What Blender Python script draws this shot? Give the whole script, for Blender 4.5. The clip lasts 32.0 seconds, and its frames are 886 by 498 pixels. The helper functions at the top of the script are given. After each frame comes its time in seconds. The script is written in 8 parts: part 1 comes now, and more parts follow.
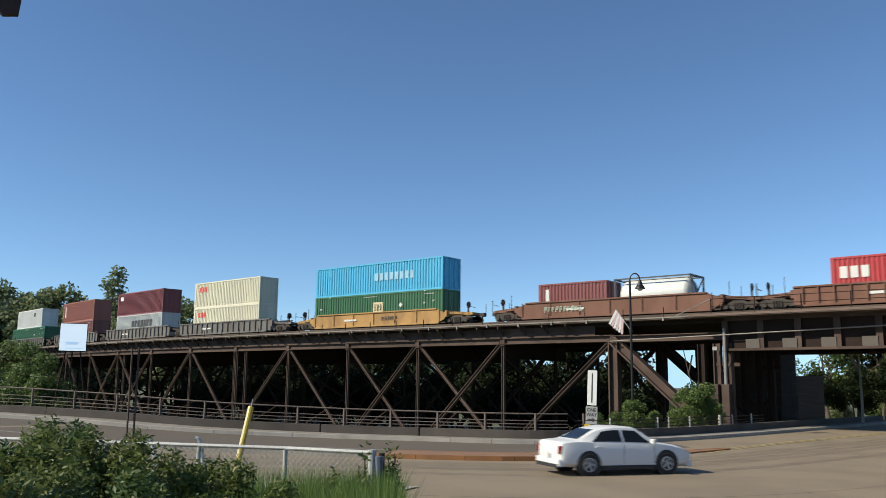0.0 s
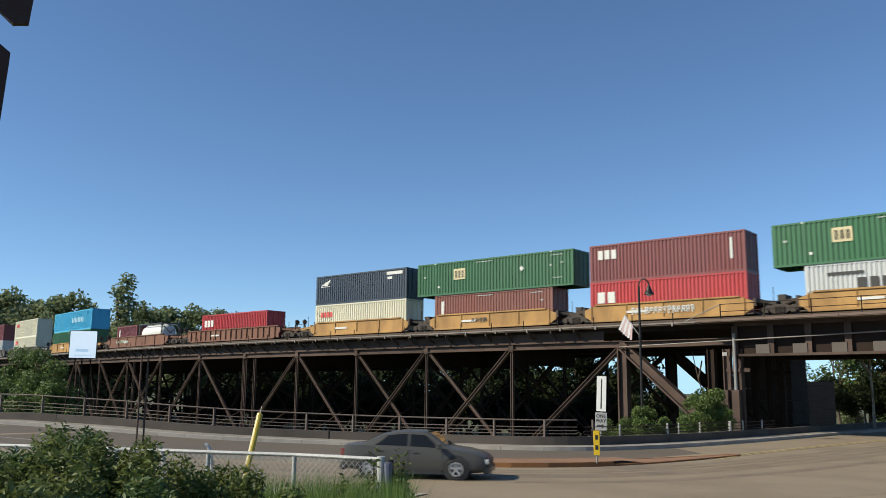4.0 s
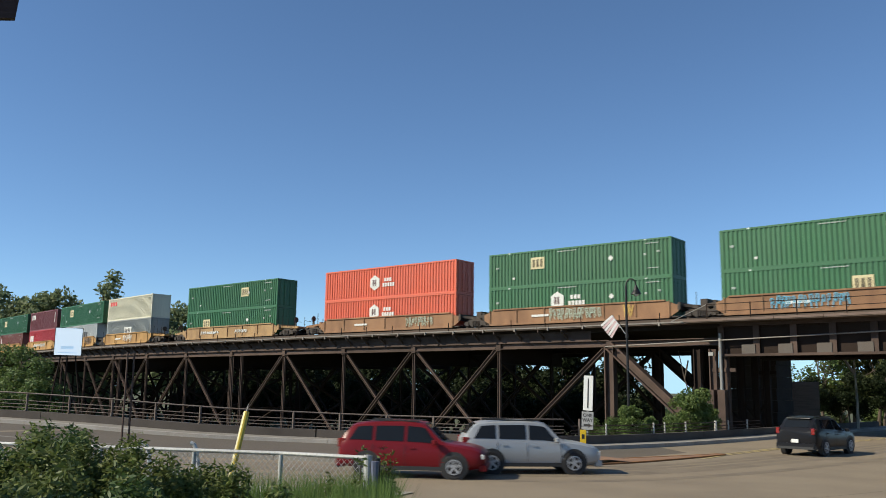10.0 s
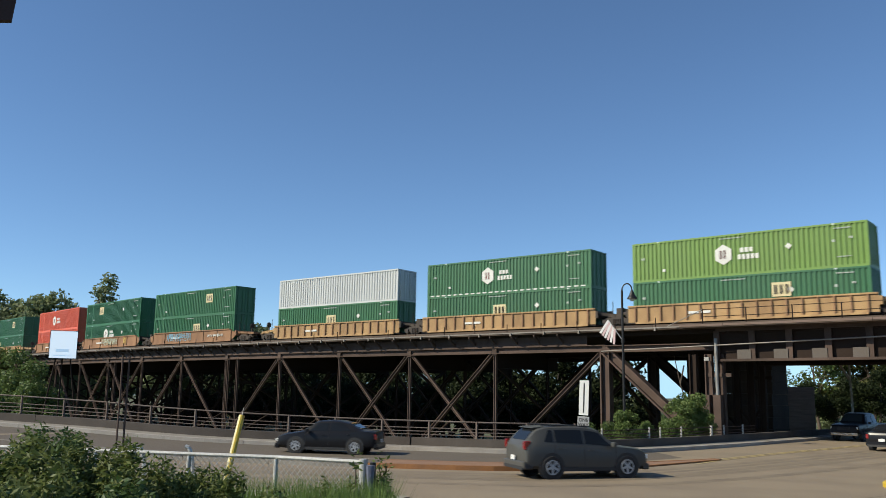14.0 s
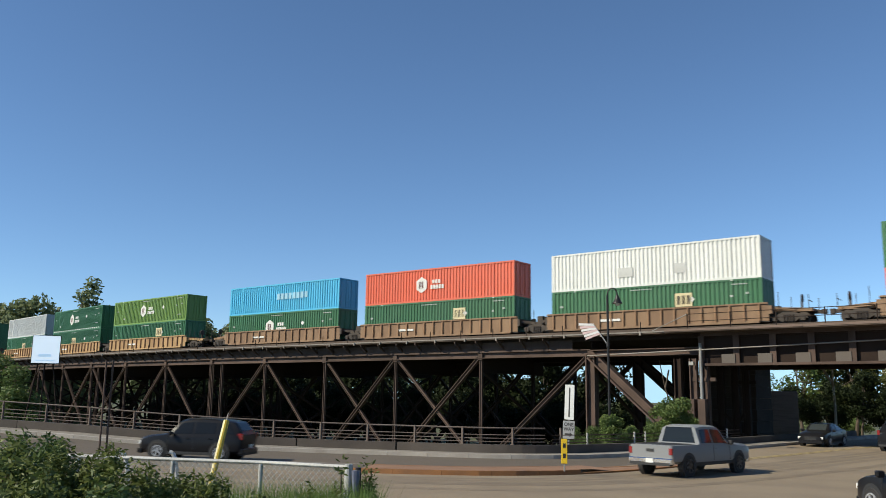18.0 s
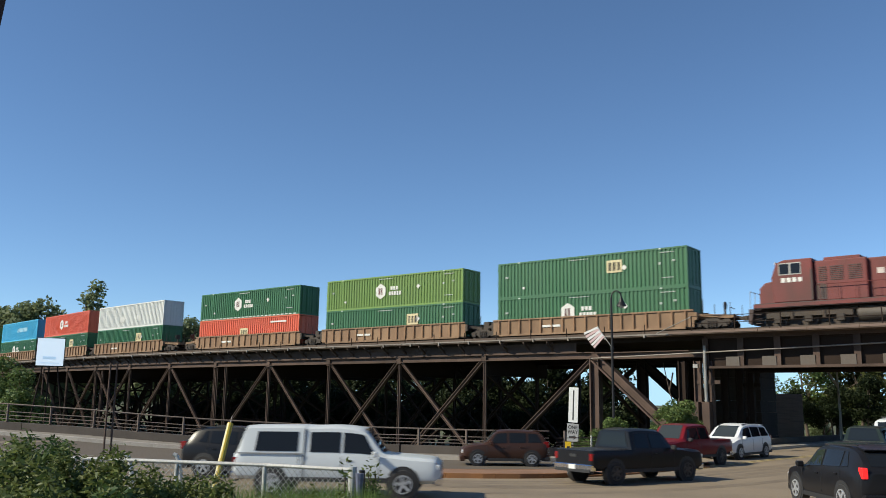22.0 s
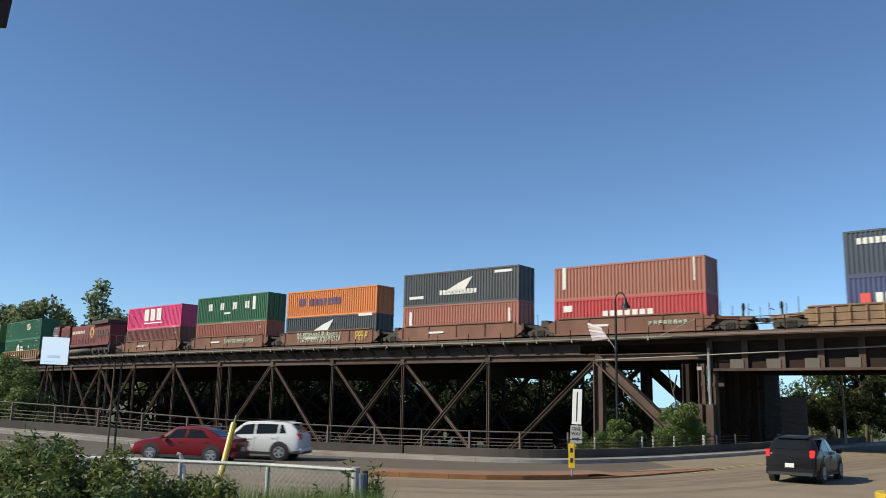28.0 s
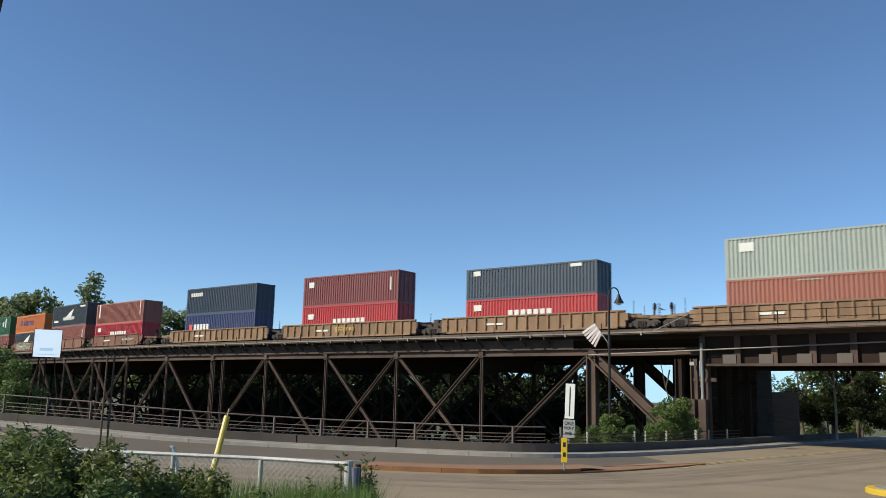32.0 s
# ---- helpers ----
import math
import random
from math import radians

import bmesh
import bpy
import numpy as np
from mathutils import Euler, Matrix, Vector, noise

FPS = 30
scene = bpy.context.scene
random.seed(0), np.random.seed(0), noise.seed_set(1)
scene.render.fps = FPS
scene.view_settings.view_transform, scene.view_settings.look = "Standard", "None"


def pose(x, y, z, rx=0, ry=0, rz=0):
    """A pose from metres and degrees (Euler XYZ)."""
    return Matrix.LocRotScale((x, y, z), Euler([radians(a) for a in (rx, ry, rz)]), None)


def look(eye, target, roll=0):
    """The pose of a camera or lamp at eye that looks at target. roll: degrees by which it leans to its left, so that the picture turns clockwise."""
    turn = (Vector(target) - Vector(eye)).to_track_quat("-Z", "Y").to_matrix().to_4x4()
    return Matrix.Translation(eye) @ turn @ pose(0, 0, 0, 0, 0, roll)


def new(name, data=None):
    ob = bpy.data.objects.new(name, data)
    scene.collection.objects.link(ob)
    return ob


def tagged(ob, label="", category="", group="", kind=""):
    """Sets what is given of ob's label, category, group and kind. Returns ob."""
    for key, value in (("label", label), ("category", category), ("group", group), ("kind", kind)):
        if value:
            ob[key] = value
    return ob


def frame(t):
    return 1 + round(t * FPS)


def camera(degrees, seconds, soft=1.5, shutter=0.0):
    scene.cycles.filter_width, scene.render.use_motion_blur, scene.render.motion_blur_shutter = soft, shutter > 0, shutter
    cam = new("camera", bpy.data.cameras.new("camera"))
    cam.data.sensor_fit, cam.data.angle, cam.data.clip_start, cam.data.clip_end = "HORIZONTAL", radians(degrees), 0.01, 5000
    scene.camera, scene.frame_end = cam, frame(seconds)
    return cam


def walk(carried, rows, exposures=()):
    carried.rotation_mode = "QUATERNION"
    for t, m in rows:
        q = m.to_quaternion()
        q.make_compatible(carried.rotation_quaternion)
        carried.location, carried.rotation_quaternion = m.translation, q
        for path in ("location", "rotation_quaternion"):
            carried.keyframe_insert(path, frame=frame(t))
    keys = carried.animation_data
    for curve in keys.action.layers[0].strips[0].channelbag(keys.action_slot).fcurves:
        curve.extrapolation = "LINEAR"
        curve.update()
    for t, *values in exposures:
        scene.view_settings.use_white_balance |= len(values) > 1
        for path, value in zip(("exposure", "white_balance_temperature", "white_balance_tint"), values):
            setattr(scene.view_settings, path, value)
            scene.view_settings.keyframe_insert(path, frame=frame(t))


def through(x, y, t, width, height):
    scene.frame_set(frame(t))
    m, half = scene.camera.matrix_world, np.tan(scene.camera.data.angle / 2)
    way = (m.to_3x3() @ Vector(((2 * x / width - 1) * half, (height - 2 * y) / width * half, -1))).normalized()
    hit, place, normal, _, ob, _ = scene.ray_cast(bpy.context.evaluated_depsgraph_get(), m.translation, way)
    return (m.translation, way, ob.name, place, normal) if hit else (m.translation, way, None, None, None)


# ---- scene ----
cam = camera(55.18, 32.0, soft=0.9, shutter=0.25)
EYE = Vector((0.0, 0.0, 2.7))


def aim(yaw, pitch, roll):
    a, b = radians(yaw), radians(pitch)
    way = Vector((-math.sin(a) * math.cos(b), math.cos(a) * math.cos(b), math.sin(b)))
    return look(EYE, EYE + way, roll)


# seconds, turn to the left of +y, tilt up, lean
TURNS = [
    (0, 39.02, 9.07, 0.61), (0.5, 39.06, 9.19, 0.48), (1, 39.05, 9.38, 0.52), (1.5, 39.05, 9.49, 0.41),
    (2, 39.18, 9.66, 0.47), (2.5, 39.47, 9.68, 0.71), (3, 39.67, 9.68, 0.70), (3.5, 39.65, 9.60, 0.49),
    (5.5, 39.32, 9.28, 0.72), (6, 39.23, 9.39, 0.71), (6.5, 39.18, 9.30, 0.63), (7, 39.06, 9.39, 0.72),
    (7.5, 39.10, 9.30, 0.80), (8, 38.81, 9.14, 0.80), (8.5, 38.71, 9.25, 0.78), (9, 38.70, 9.23, 0.70),
    (9.5, 38.73, 9.21, 0.70), (10, 38.77, 9.41, 0.69), (10.5, 38.80, 9.55, 0.80), (11, 38.67, 9.48, 0.78),
    (11.5, 38.53, 9.55, 0.79), (12, 38.43, 9.55, 0.79), (12.5, 38.44, 9.59, 0.86), (13, 38.50, 9.57, 0.92),
    (13.5, 38.50, 9.71, 0.86), (14, 38.52, 9.69, 0.86), (14.5, 38.55, 9.74, 0.93), (16.5, 38.14, 10.29, 1.06),
    (17, 37.65, 10.29, 1.05), (17.5, 37.44, 10.20, 0.87), (18, 37.56, 10.01, 0.78), (18.5, 37.62, 9.90, 0.77),
    (19, 37.77, 10.03, 0.73), (19.5, 37.78, 9.97, 0.83), (20, 37.87, 9.93, 0.85), (20.5, 37.87, 9.99, 0.90),
    (21, 37.87, 10.04, 1.06), (21.5, 37.78, 10.10, 0.89), (22, 37.82, 10.18, 0.80), (22.5, 37.81, 10.27, 0.89),
    (23, 37.96, 10.23, 0.77), (23.5, 38.08, 10.33, 0.87), (24, 38.16, 10.20, 0.64), (24.5, 38.22, 10.11, 0.73),
    (25, 38.23, 10.07, 0.78), (25.5, 38.34, 10.08, 0.76), (27.5, 38.10, 10.14, 1.05), (28, 38.11, 10.24, 1.13),
    (28.5, 38.06, 10.24, 1.12), (29, 37.89, 10.24, 1.12), (29.5, 37.71, 10.09, 1.04), (30, 37.76, 10.02, 0.98),
    (30.5, 37.91, 10.00, 0.96), (31, 37.72, 9.95, 1.13), (31.5, 37.72, 9.79, 1.11), (32, 37.69, 9.86, 1.34),
]
walk(cam, [(t, aim(a, b, c)) for t, a, b, c in TURNS], [(0.0, 0.35, 6380, 4), (32.0, 0.35, 6380, 4)])

# ---- world and sun ----
SUN_FROM = Vector((-0.60, -0.80, 0.0)).normalized()
SUN_UP = radians(36)
world = bpy.data.worlds.new("sky")
scene.world = world
world.use_nodes = True
wn = world.node_tree.nodes
sky = wn.new("ShaderNodeTexSky")
sky.sky_type = "NISHITA"
sky.sun_disc = False
sky.sun_elevation = SUN_UP
sky.sun_rotation = math.atan2(SUN_FROM.x, SUN_FROM.y)
sky.air_density, sky.dust_density, sky.ozone_density = 0.72, 0.0, 4.6
# clear air down to the horizon: the lowest degrees keep the blue of the sky above them
wl = world.node_tree.links
w_co, w_cut, w_low, w_join = wn.new("ShaderNodeTexCoord"), wn.new("ShaderNodeSeparateXYZ"), wn.new("ShaderNodeMath"), wn.new("ShaderNodeCombineXYZ")
w_low.operation = "MAXIMUM"
w_low.inputs[1].default_value = 0.055
wl.new(w_co.outputs["Generated"], w_cut.inputs[0])
wl.new(w_cut.outputs["X"], w_join.inputs["X"])
wl.new(w_cut.outputs["Y"], w_join.inputs["Y"])
wl.new(w_cut.outputs["Z"], w_low.inputs[0])
wl.new(w_low.outputs[0], w_join.inputs["Z"])
wl.new(w_join.outputs[0], sky.inputs["Vector"])
wl.new(sky.outputs[0], wn["Background"].inputs[0])
wn["Background"].inputs[1].default_value = 0.112
sun_data = bpy.data.lights.new("sun", "SUN")
sun_data.energy, sun_data.angle, sun_data.color = 4.8, radians(0.53), (1.0, 0.89, 0.72)
sun = new("sun", sun_data)
sun_way = -(SUN_FROM * math.cos(SUN_UP) + Vector((0, 0, math.sin(SUN_UP))))
sun.matrix_world = look((0, 0, 60), Vector((0, 0, 60)) + sun_way)
scene.view_settings.exposure = 0.35


# ---- materials ----
def paint(name, rgb, rough=0.6, metal=0.0, grime=0.25, grain=6.0, dirt=(0.09, 0.06, 0.04), bump=0.0, stretch=(1, 1, 1), tint=0.0, fine=40.0, spec=0.5):
    """A worn surface: large stains of dirt over the base colour, fine grain and relief."""
    m = bpy.data.materials.new(name)
    m.use_nodes = True
    n, l = m.node_tree.nodes, m.node_tree.links
    b = n["Principled BSDF"]
    co = n.new("ShaderNodeTexCoord")
    mp = n.new("ShaderNodeMapping")
    mp.inputs["Scale"].default_value = stretch
    l.new(co.outputs["Object"], mp.inputs[0])
    big, small = n.new("ShaderNodeTexNoise"), n.new("ShaderNodeTexNoise")
    big.inputs["Scale"].default_value, big.inputs["Detail"].default_value = grain * 0.12, 6
    small.inputs["Scale"].default_value, small.inputs["Detail"].default_value = fine, 3
    l.new(mp.outputs[0], big.inputs["Vector"])
    l.new(mp.outputs[0], small.inputs["Vector"])
    ramp = n.new("ShaderNodeMapRange")
    ramp.inputs["From Min"].default_value, ramp.inputs["From Max"].default_value = 0.42, 0.78
    ramp.inputs["To Max"].default_value = grime
    l.new(big.outputs[0], ramp.inputs[0])
    mix = n.new("ShaderNodeMix")
    mix.data_type = "RGBA"
    mix.inputs["A"].default_value, mix.inputs["B"].default_value = (*rgb, 1), (*dirt, 1)
    l.new(ramp.outputs[0], mix.inputs["Factor"])
    hsv = n.new("ShaderNodeHueSaturation")
    val = n.new("ShaderNodeMapRange")
    val.inputs["To Min"].default_value, val.inputs["To Max"].default_value = 0.82, 1.16
    val.inputs["From Min"].default_value, val.inputs["From Max"].default_value = 0.3, 0.7
    l.new(small.outputs[0], val.inputs[0])
    l.new(val.outputs[0], hsv.inputs["Value"])
    l.new(mix.outputs["Result"], hsv.inputs["Color"])
    out = hsv.outputs[0]
    if tint:
        info, h2, rng = n.new("ShaderNodeObjectInfo"), n.new("ShaderNodeHueSaturation"), n.new("ShaderNodeMapRange")
        rng.inputs["To Min"].default_value, rng.inputs["To Max"].default_value = 1 - tint, 1 + tint
        l.new(info.outputs["Random"], rng.inputs[0])
        l.new(rng.outputs[0], h2.inputs["Value"])
        l.new(out, h2.inputs["Color"])
        out = h2.outputs[0]
    l.new(out, b.inputs["Base Color"])
    b.inputs["Roughness"].default_value, b.inputs["Metallic"].default_value = rough, metal
    b.inputs["Specular IOR Level"].default_value = spec
    if bump:
        bp = n.new("ShaderNodeBump")
        bp.inputs["Strength"].default_value, bp.inputs["Distance"].default_value = bump, 0.02
        l.new(small.outputs[0], bp.inputs["Height"])
        l.new(bp.outputs[0], b.inputs["Normal"])
    return m


def foliage(name, rgb, rgb2, through=0.35, gloss=0.3):
    """Leaves: each island its own green, and some light passes through."""
    m = bpy.data.materials.new(name)
    m.use_nodes = True
    n, l = m.node_tree.nodes, m.node_tree.links
    b = n["Principled BSDF"]
    geo, mix = n.new("ShaderNodeNewGeometry"), n.new("ShaderNodeMix")
    mix.data_type = "RGBA"
    mix.inputs["A"].default_value, mix.inputs["B"].default_value = (*rgb, 1), (*rgb2, 1)
    l.new(geo.outputs["Random Per Island"], mix.inputs["Factor"])
    l.new(mix.outputs["Result"], b.inputs["Base Color"])
    b.inputs["Roughness"].default_value = 0.55
    b.inputs["Specular IOR Level"].default_value = gloss
    tr, ad = n.new("ShaderNodeBsdfTranslucent"), n.new("ShaderNodeMixShader")
    l.new(mix.outputs["Result"], tr.inputs[0])
    ad.inputs[0].default_value = through
    l.new(b.outputs[0], ad.inputs[1])
    l.new(tr.outputs[0], ad.inputs[2])
    l.new(ad.outputs[0], n["Material Output"].inputs[0])
    return m


def plain(name, rgb, rough=0.5, metal=0.0, glow=0.0, coat=0.0):
    m = bpy.data.materials.new(name)
    m.use_nodes = True
    b = m.node_tree.nodes["Principled BSDF"]
    b.inputs["Base Color"].default_value = (*rgb, 1)
    b.inputs["Roughness"].default_value, b.inputs["Metallic"].default_value = rough, metal
    b.inputs["Coat Weight"].default_value = coat
    b.inputs["Coat Roughness"].default_value = 0.05
    if glow:
        b.inputs["Emission Color"].default_value, b.inputs["Emission Strength"].default_value = (*rgb, 1), glow
    return m


def glass(name, rgb, rough=0.03):
    """Tinted vehicle glass, nearly opaque."""
    m = plain(name, rgb, rough)
    m.node_tree.nodes["Principled BSDF"].inputs["Specular IOR Level"].default_value = 0.22
    return m


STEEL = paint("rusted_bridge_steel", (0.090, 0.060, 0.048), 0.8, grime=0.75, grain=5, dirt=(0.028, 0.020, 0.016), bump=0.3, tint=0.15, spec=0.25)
# dark steel; on inner bridge members the colour also stands in for shade
STEEL_DARK_SHADE = paint("dark_and_shade_painted_steel", (0.030, 0.020, 0.0155), 0.85, grime=0.6, grain=4, dirt=(0.018, 0.012, 0.009), bump=0.3, spec=0.15)
STEEL_PALE = paint("weathered_galvanised_steel", (0.32, 0.31, 0.29), 0.55, 0.5, grime=0.5, bump=0.1)
RAIL = paint("rail_steel", (0.18, 0.13, 0.10), 0.4, 0.8, grime=0.4)
TIMBER = paint("creosoted_timber", (0.085, 0.06, 0.046), 0.85, grime=0.5, stretch=(1, 8, 8), bump=0.4, tint=0.2)
CONCRETE = paint("weathered_concrete", (0.24, 0.216, 0.184), 0.85, grime=0.55, grain=7, dirt=(0.104, 0.092, 0.08), bump=0.25, tint=0.06)
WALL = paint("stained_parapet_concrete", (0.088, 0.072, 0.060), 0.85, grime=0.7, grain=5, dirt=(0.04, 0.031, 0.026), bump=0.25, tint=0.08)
KERB = paint("pale_kerb_concrete", (0.368, 0.336, 0.296), 0.8, grime=0.4, bump=0.2, tint=0.08)
ASPHALT = paint("worn_asphalt", (0.248, 0.196, 0.136), 0.8, grime=0.75, grain=2.4, dirt=(0.162, 0.128, 0.092), bump=0.35, fine=90, spec=0.35)
MEDIAN = paint("reddish_median_paving", (0.24, 0.136, 0.08), 0.85, grime=0.5, grain=6, dirt=(0.128, 0.068, 0.04), bump=0.3)
MEDIAN_KERB = paint("worn_orange_kerb_paint", (0.288, 0.128, 0.044), 0.75, grime=0.6, grain=9, dirt=(0.104, 0.06, 0.036), bump=0.2, tint=0.15)
YELLOW = paint("yellow_traffic_paint", (0.496, 0.336, 0.024), 0.6, grime=0.35, grain=8, dirt=(0.24, 0.16, 0.048))
YELLOW_LINE = paint("faded_yellow_line", (0.44, 0.336, 0.144), 0.75, grime=0.75, grain=9, dirt=(0.272, 0.216, 0.144))
GRASS_GROUND = paint("weedy_soil", (0.075, 0.085, 0.035), 0.95, grime=0.6, grain=3, dirt=(0.09, 0.07, 0.045), bump=0.6)
GRAVEL = paint("pale_gravel", (0.32, 0.288, 0.248), 0.9, grime=0.4, grain=5, dirt=(0.16, 0.136, 0.112), bump=0.6, fine=25)
BARK = paint("tree_bark", (0.085, 0.065, 0.05), 0.9, grime=0.5, stretch=(4, 4, 1), bump=0.6)
BARK_PALE = paint("pale_dead_wood", (0.42, 0.38, 0.32), 0.9, grime=0.4, stretch=(4, 4, 1), bump=0.5)
LEAF_NEAR = foliage("bush_leaves", (0.062, 0.095, 0.022), (0.175, 0.20, 0.062))
LEAF_DARK = foliage("dark_bush_leaves", (0.04, 0.075, 0.02), (0.085, 0.13, 0.04))
LEAF_FAR = foliage("tree_leaves", (0.07, 0.11, 0.03), (0.14, 0.19, 0.06), 0.35)
# paler than the other leaves: distance haze is mixed into the colour
LEAF_HILL_HAZE = foliage("wood_leaves", (0.13, 0.17, 0.08), (0.23, 0.26, 0.13), 0.45)
# near-black leaf colour: the shade behind the bridge is painted in
LEAF_SHADE = foliage("shade_painted_leaves", (0.011, 0.017, 0.007), (0.026, 0.035, 0.014), 0.2, 0.08)
# olive leaves darkened so that sunlit crowns look shaded
LEAF_OLIVE_SHADE = foliage("shade_painted_olive_leaves", (0.045, 0.055, 0.016), (0.085, 0.09, 0.03), 0.2, 0.1)
LEAF_BRIGHT = foliage("bright_shrub_leaves", (0.09, 0.14, 0.035), (0.17, 0.22, 0.07))
GRASS = foliage("grass_blades", (0.07, 0.135, 0.025), (0.17, 0.24, 0.07), 0.3)
LILAC = foliage("pale_lilac_petals", (0.25, 0.22, 0.33), (0.4, 0.36, 0.5), 0.3)
BLACK = plain("black_iron", (0.012, 0.011, 0.011), 0.5, 0.2)
RUBBER = paint("tyre_rubber", (0.018, 0.018, 0.019), 0.85, grime=0.4, dirt=(0.06, 0.05, 0.045))
ALLOY = paint("alloy_rim", (0.40, 0.41, 0.43), 0.4, 0.35, grime=0.3, dirt=(0.1, 0.09, 0.08))
DARK_RIM = paint("dark_steel_rim", (0.07, 0.07, 0.075), 0.45, 0.7, grime=0.3)
CHROME = plain("chrome", (0.7, 0.7, 0.72), 0.15, 1.0)
TRIM = plain("black_plastic_trim", (0.02, 0.02, 0.021), 0.6)
GLASS = glass("tinted_glass", (0.012, 0.014, 0.017))
GLASS_GREEN = glass("pale_windscreen_glass", (0.035, 0.042, 0.045))
LAMP_RED = plain("red_tail_lens", (0.20, 0.008, 0.008), 0.2, coat=0.6)
LAMP_RED_LIT = plain("lit_brake_lens", (0.7, 0.02, 0.02), 0.2, glow=0.7)
LAMP_CLEAR = plain("clear_head_lens", (0.75, 0.75, 0.72), 0.12, coat=0.8)
LAMP_AMBER = plain("amber_lens", (0.6, 0.2, 0.02), 0.2, coat=0.5)
PLATE = plain("pale_plate", (0.62, 0.62, 0.6), 0.5)
INK = plain("black_sign_ink", (0.015, 0.015, 0.016), 0.6)
SIGN_WHITE = paint("white_sign_sheet", (0.592, 0.592, 0.576), 0.5, grime=0.2, grain=5, dirt=(0.4, 0.384, 0.352))
SIGN_GREY = paint("grey_sign_back", (0.30, 0.30, 0.30), 0.5, 0.4, grime=0.3)
SCREEN = plain("lit_display", (0.86, 0.93, 1.0), 0.35, glow=0.5)
SCREEN_PALE = plain("lit_display_bar", (0.62, 0.78, 0.95), 0.35, glow=0.4)
LAMP_GLASS = plain("milky_lamp_glass", (0.6, 0.6, 0.58), 0.3)
FLAG_WHITE = plain("white_flag_cloth", (0.72, 0.70, 0.68), 0.8)
FLAG_RED = plain("faded_red_flag_cloth", (0.62, 0.45, 0.44), 0.8)
FLAG_BLUE = plain("navy_flag_cloth", (0.05, 0.06, 0.16), 0.8)
EAVE = paint("dark_stained_fascia_wood", (0.045, 0.018, 0.014), 0.7, grime=0.4, stretch=(1, 6, 6), bump=0.3)
WHITE_MARK = paint("white_lettering_paint", (0.624, 0.616, 0.584), 0.6, grime=0.25, grain=9, dirt=(0.36, 0.336, 0.288))
FAINT_MARK = paint("faded_stencil_paint", (0.4, 0.432, 0.4), 0.65, grime=0.6, grain=20, dirt=(0.2, 0.24, 0.208))
MAROON_MARK = plain("dark_maroon_emblem_paint", (0.14, 0.03, 0.035), 0.6)
CREAM_MARK = paint("cream_emblem_paint", (0.576, 0.496, 0.288), 0.6, grime=0.3, grain=9, dirt=(0.32, 0.264, 0.16))
BLACK_MARK = paint("black_emblem_paint", (0.03, 0.03, 0.03), 0.6, grime=0.2)
RED_MARK = plain("red_emblem_paint", (0.55, 0.06, 0.05), 0.6)
GOLD_MARK = plain("gold_emblem_paint", (0.62, 0.38, 0.05), 0.6)
SPRAY = {
    "white": plain("white_spray_paint", (0.62, 0.62, 0.58), 0.7),
    "pale": plain("pale_green_spray_paint", (0.40, 0.46, 0.36), 0.7),
    "blue": plain("blue_spray_paint", (0.13, 0.36, 0.5), 0.7),
    "dark": plain("dark_spray_paint", (0.07, 0.06, 0.06), 0.7),
    "yellow": plain("yellow_spray_paint", (0.6, 0.42, 0.1), 0.7),
}
BOX_PAINT = {
    "green": (0.026, 0.122, 0.047), "blue": (0.068, 0.400, 0.624), "orange": (0.624, 0.112, 0.052), "white": (0.639, 0.639, 0.605),
    "lime": (0.136, 0.240, 0.044), "silver": (0.482, 0.495, 0.488), "cream": (0.672, 0.632, 0.480), "grey": (0.248, 0.261, 0.248),
    "maroon": (0.185, 0.043, 0.043), "rust": (0.310, 0.107, 0.069), "brown": (0.205, 0.070, 0.050), "red": (0.413, 0.029, 0.034), "navy": (0.034, 0.052, 0.080),
    "charcoal": (0.045, 0.052, 0.058), "pink": (0.704, 0.072, 0.208), "amber": (0.590, 0.185, 0.038), "royal": (0.038, 0.052, 0.138), "pale": (0.289, 0.323, 0.289),
}
BOX = {k: paint(k + "_container_paint", v, 0.5, grime=0.3, grain=4, dirt=tuple(0.55 * c + 0.05 for c in v), stretch=(1, 1, 0.35), tint=0.07) for k, v in BOX_PAINT.items()}
WELL_PAINT = {"tan": (0.385, 0.242, 0.111), "dun": (0.240, 0.150, 0.086), "saddle": (0.262, 0.140, 0.070), "brown": (0.172, 0.080, 0.052), "grey": (0.139, 0.135, 0.127), "yellow": (0.405, 0.232, 0.078), "rust": (0.287, 0.168, 0.090)}
WELL = {k: paint(k + "_well_car_paint", v, 0.8, grime=0.85, grain=7, dirt=tuple(0.32 * c + r for c, r in zip(v, (0.045, 0.018, 0.010))), stretch=(1, 1, 0.4), bump=0.15, tint=0.08) for k, v in WELL_PAINT.items()}
BOGIE = paint("oily_bogie_steel", (0.045, 0.036, 0.03), 0.7, 0.3, grime=0.5, dirt=(0.11, 0.075, 0.05), bump=0.2)
LOCO_RED = paint("faded_red_locomotive_paint", (0.16, 0.0304, 0.0272), 0.65, grime=0.85, grain=5, dirt=(0.06, 0.0272, 0.0216), stretch=(1, 1, 0.4), bump=0.08)
LOCO_DARK = paint("sooty_locomotive_steel", (0.055, 0.035, 0.032), 0.7, grime=0.6, dirt=(0.1, 0.06, 0.045))


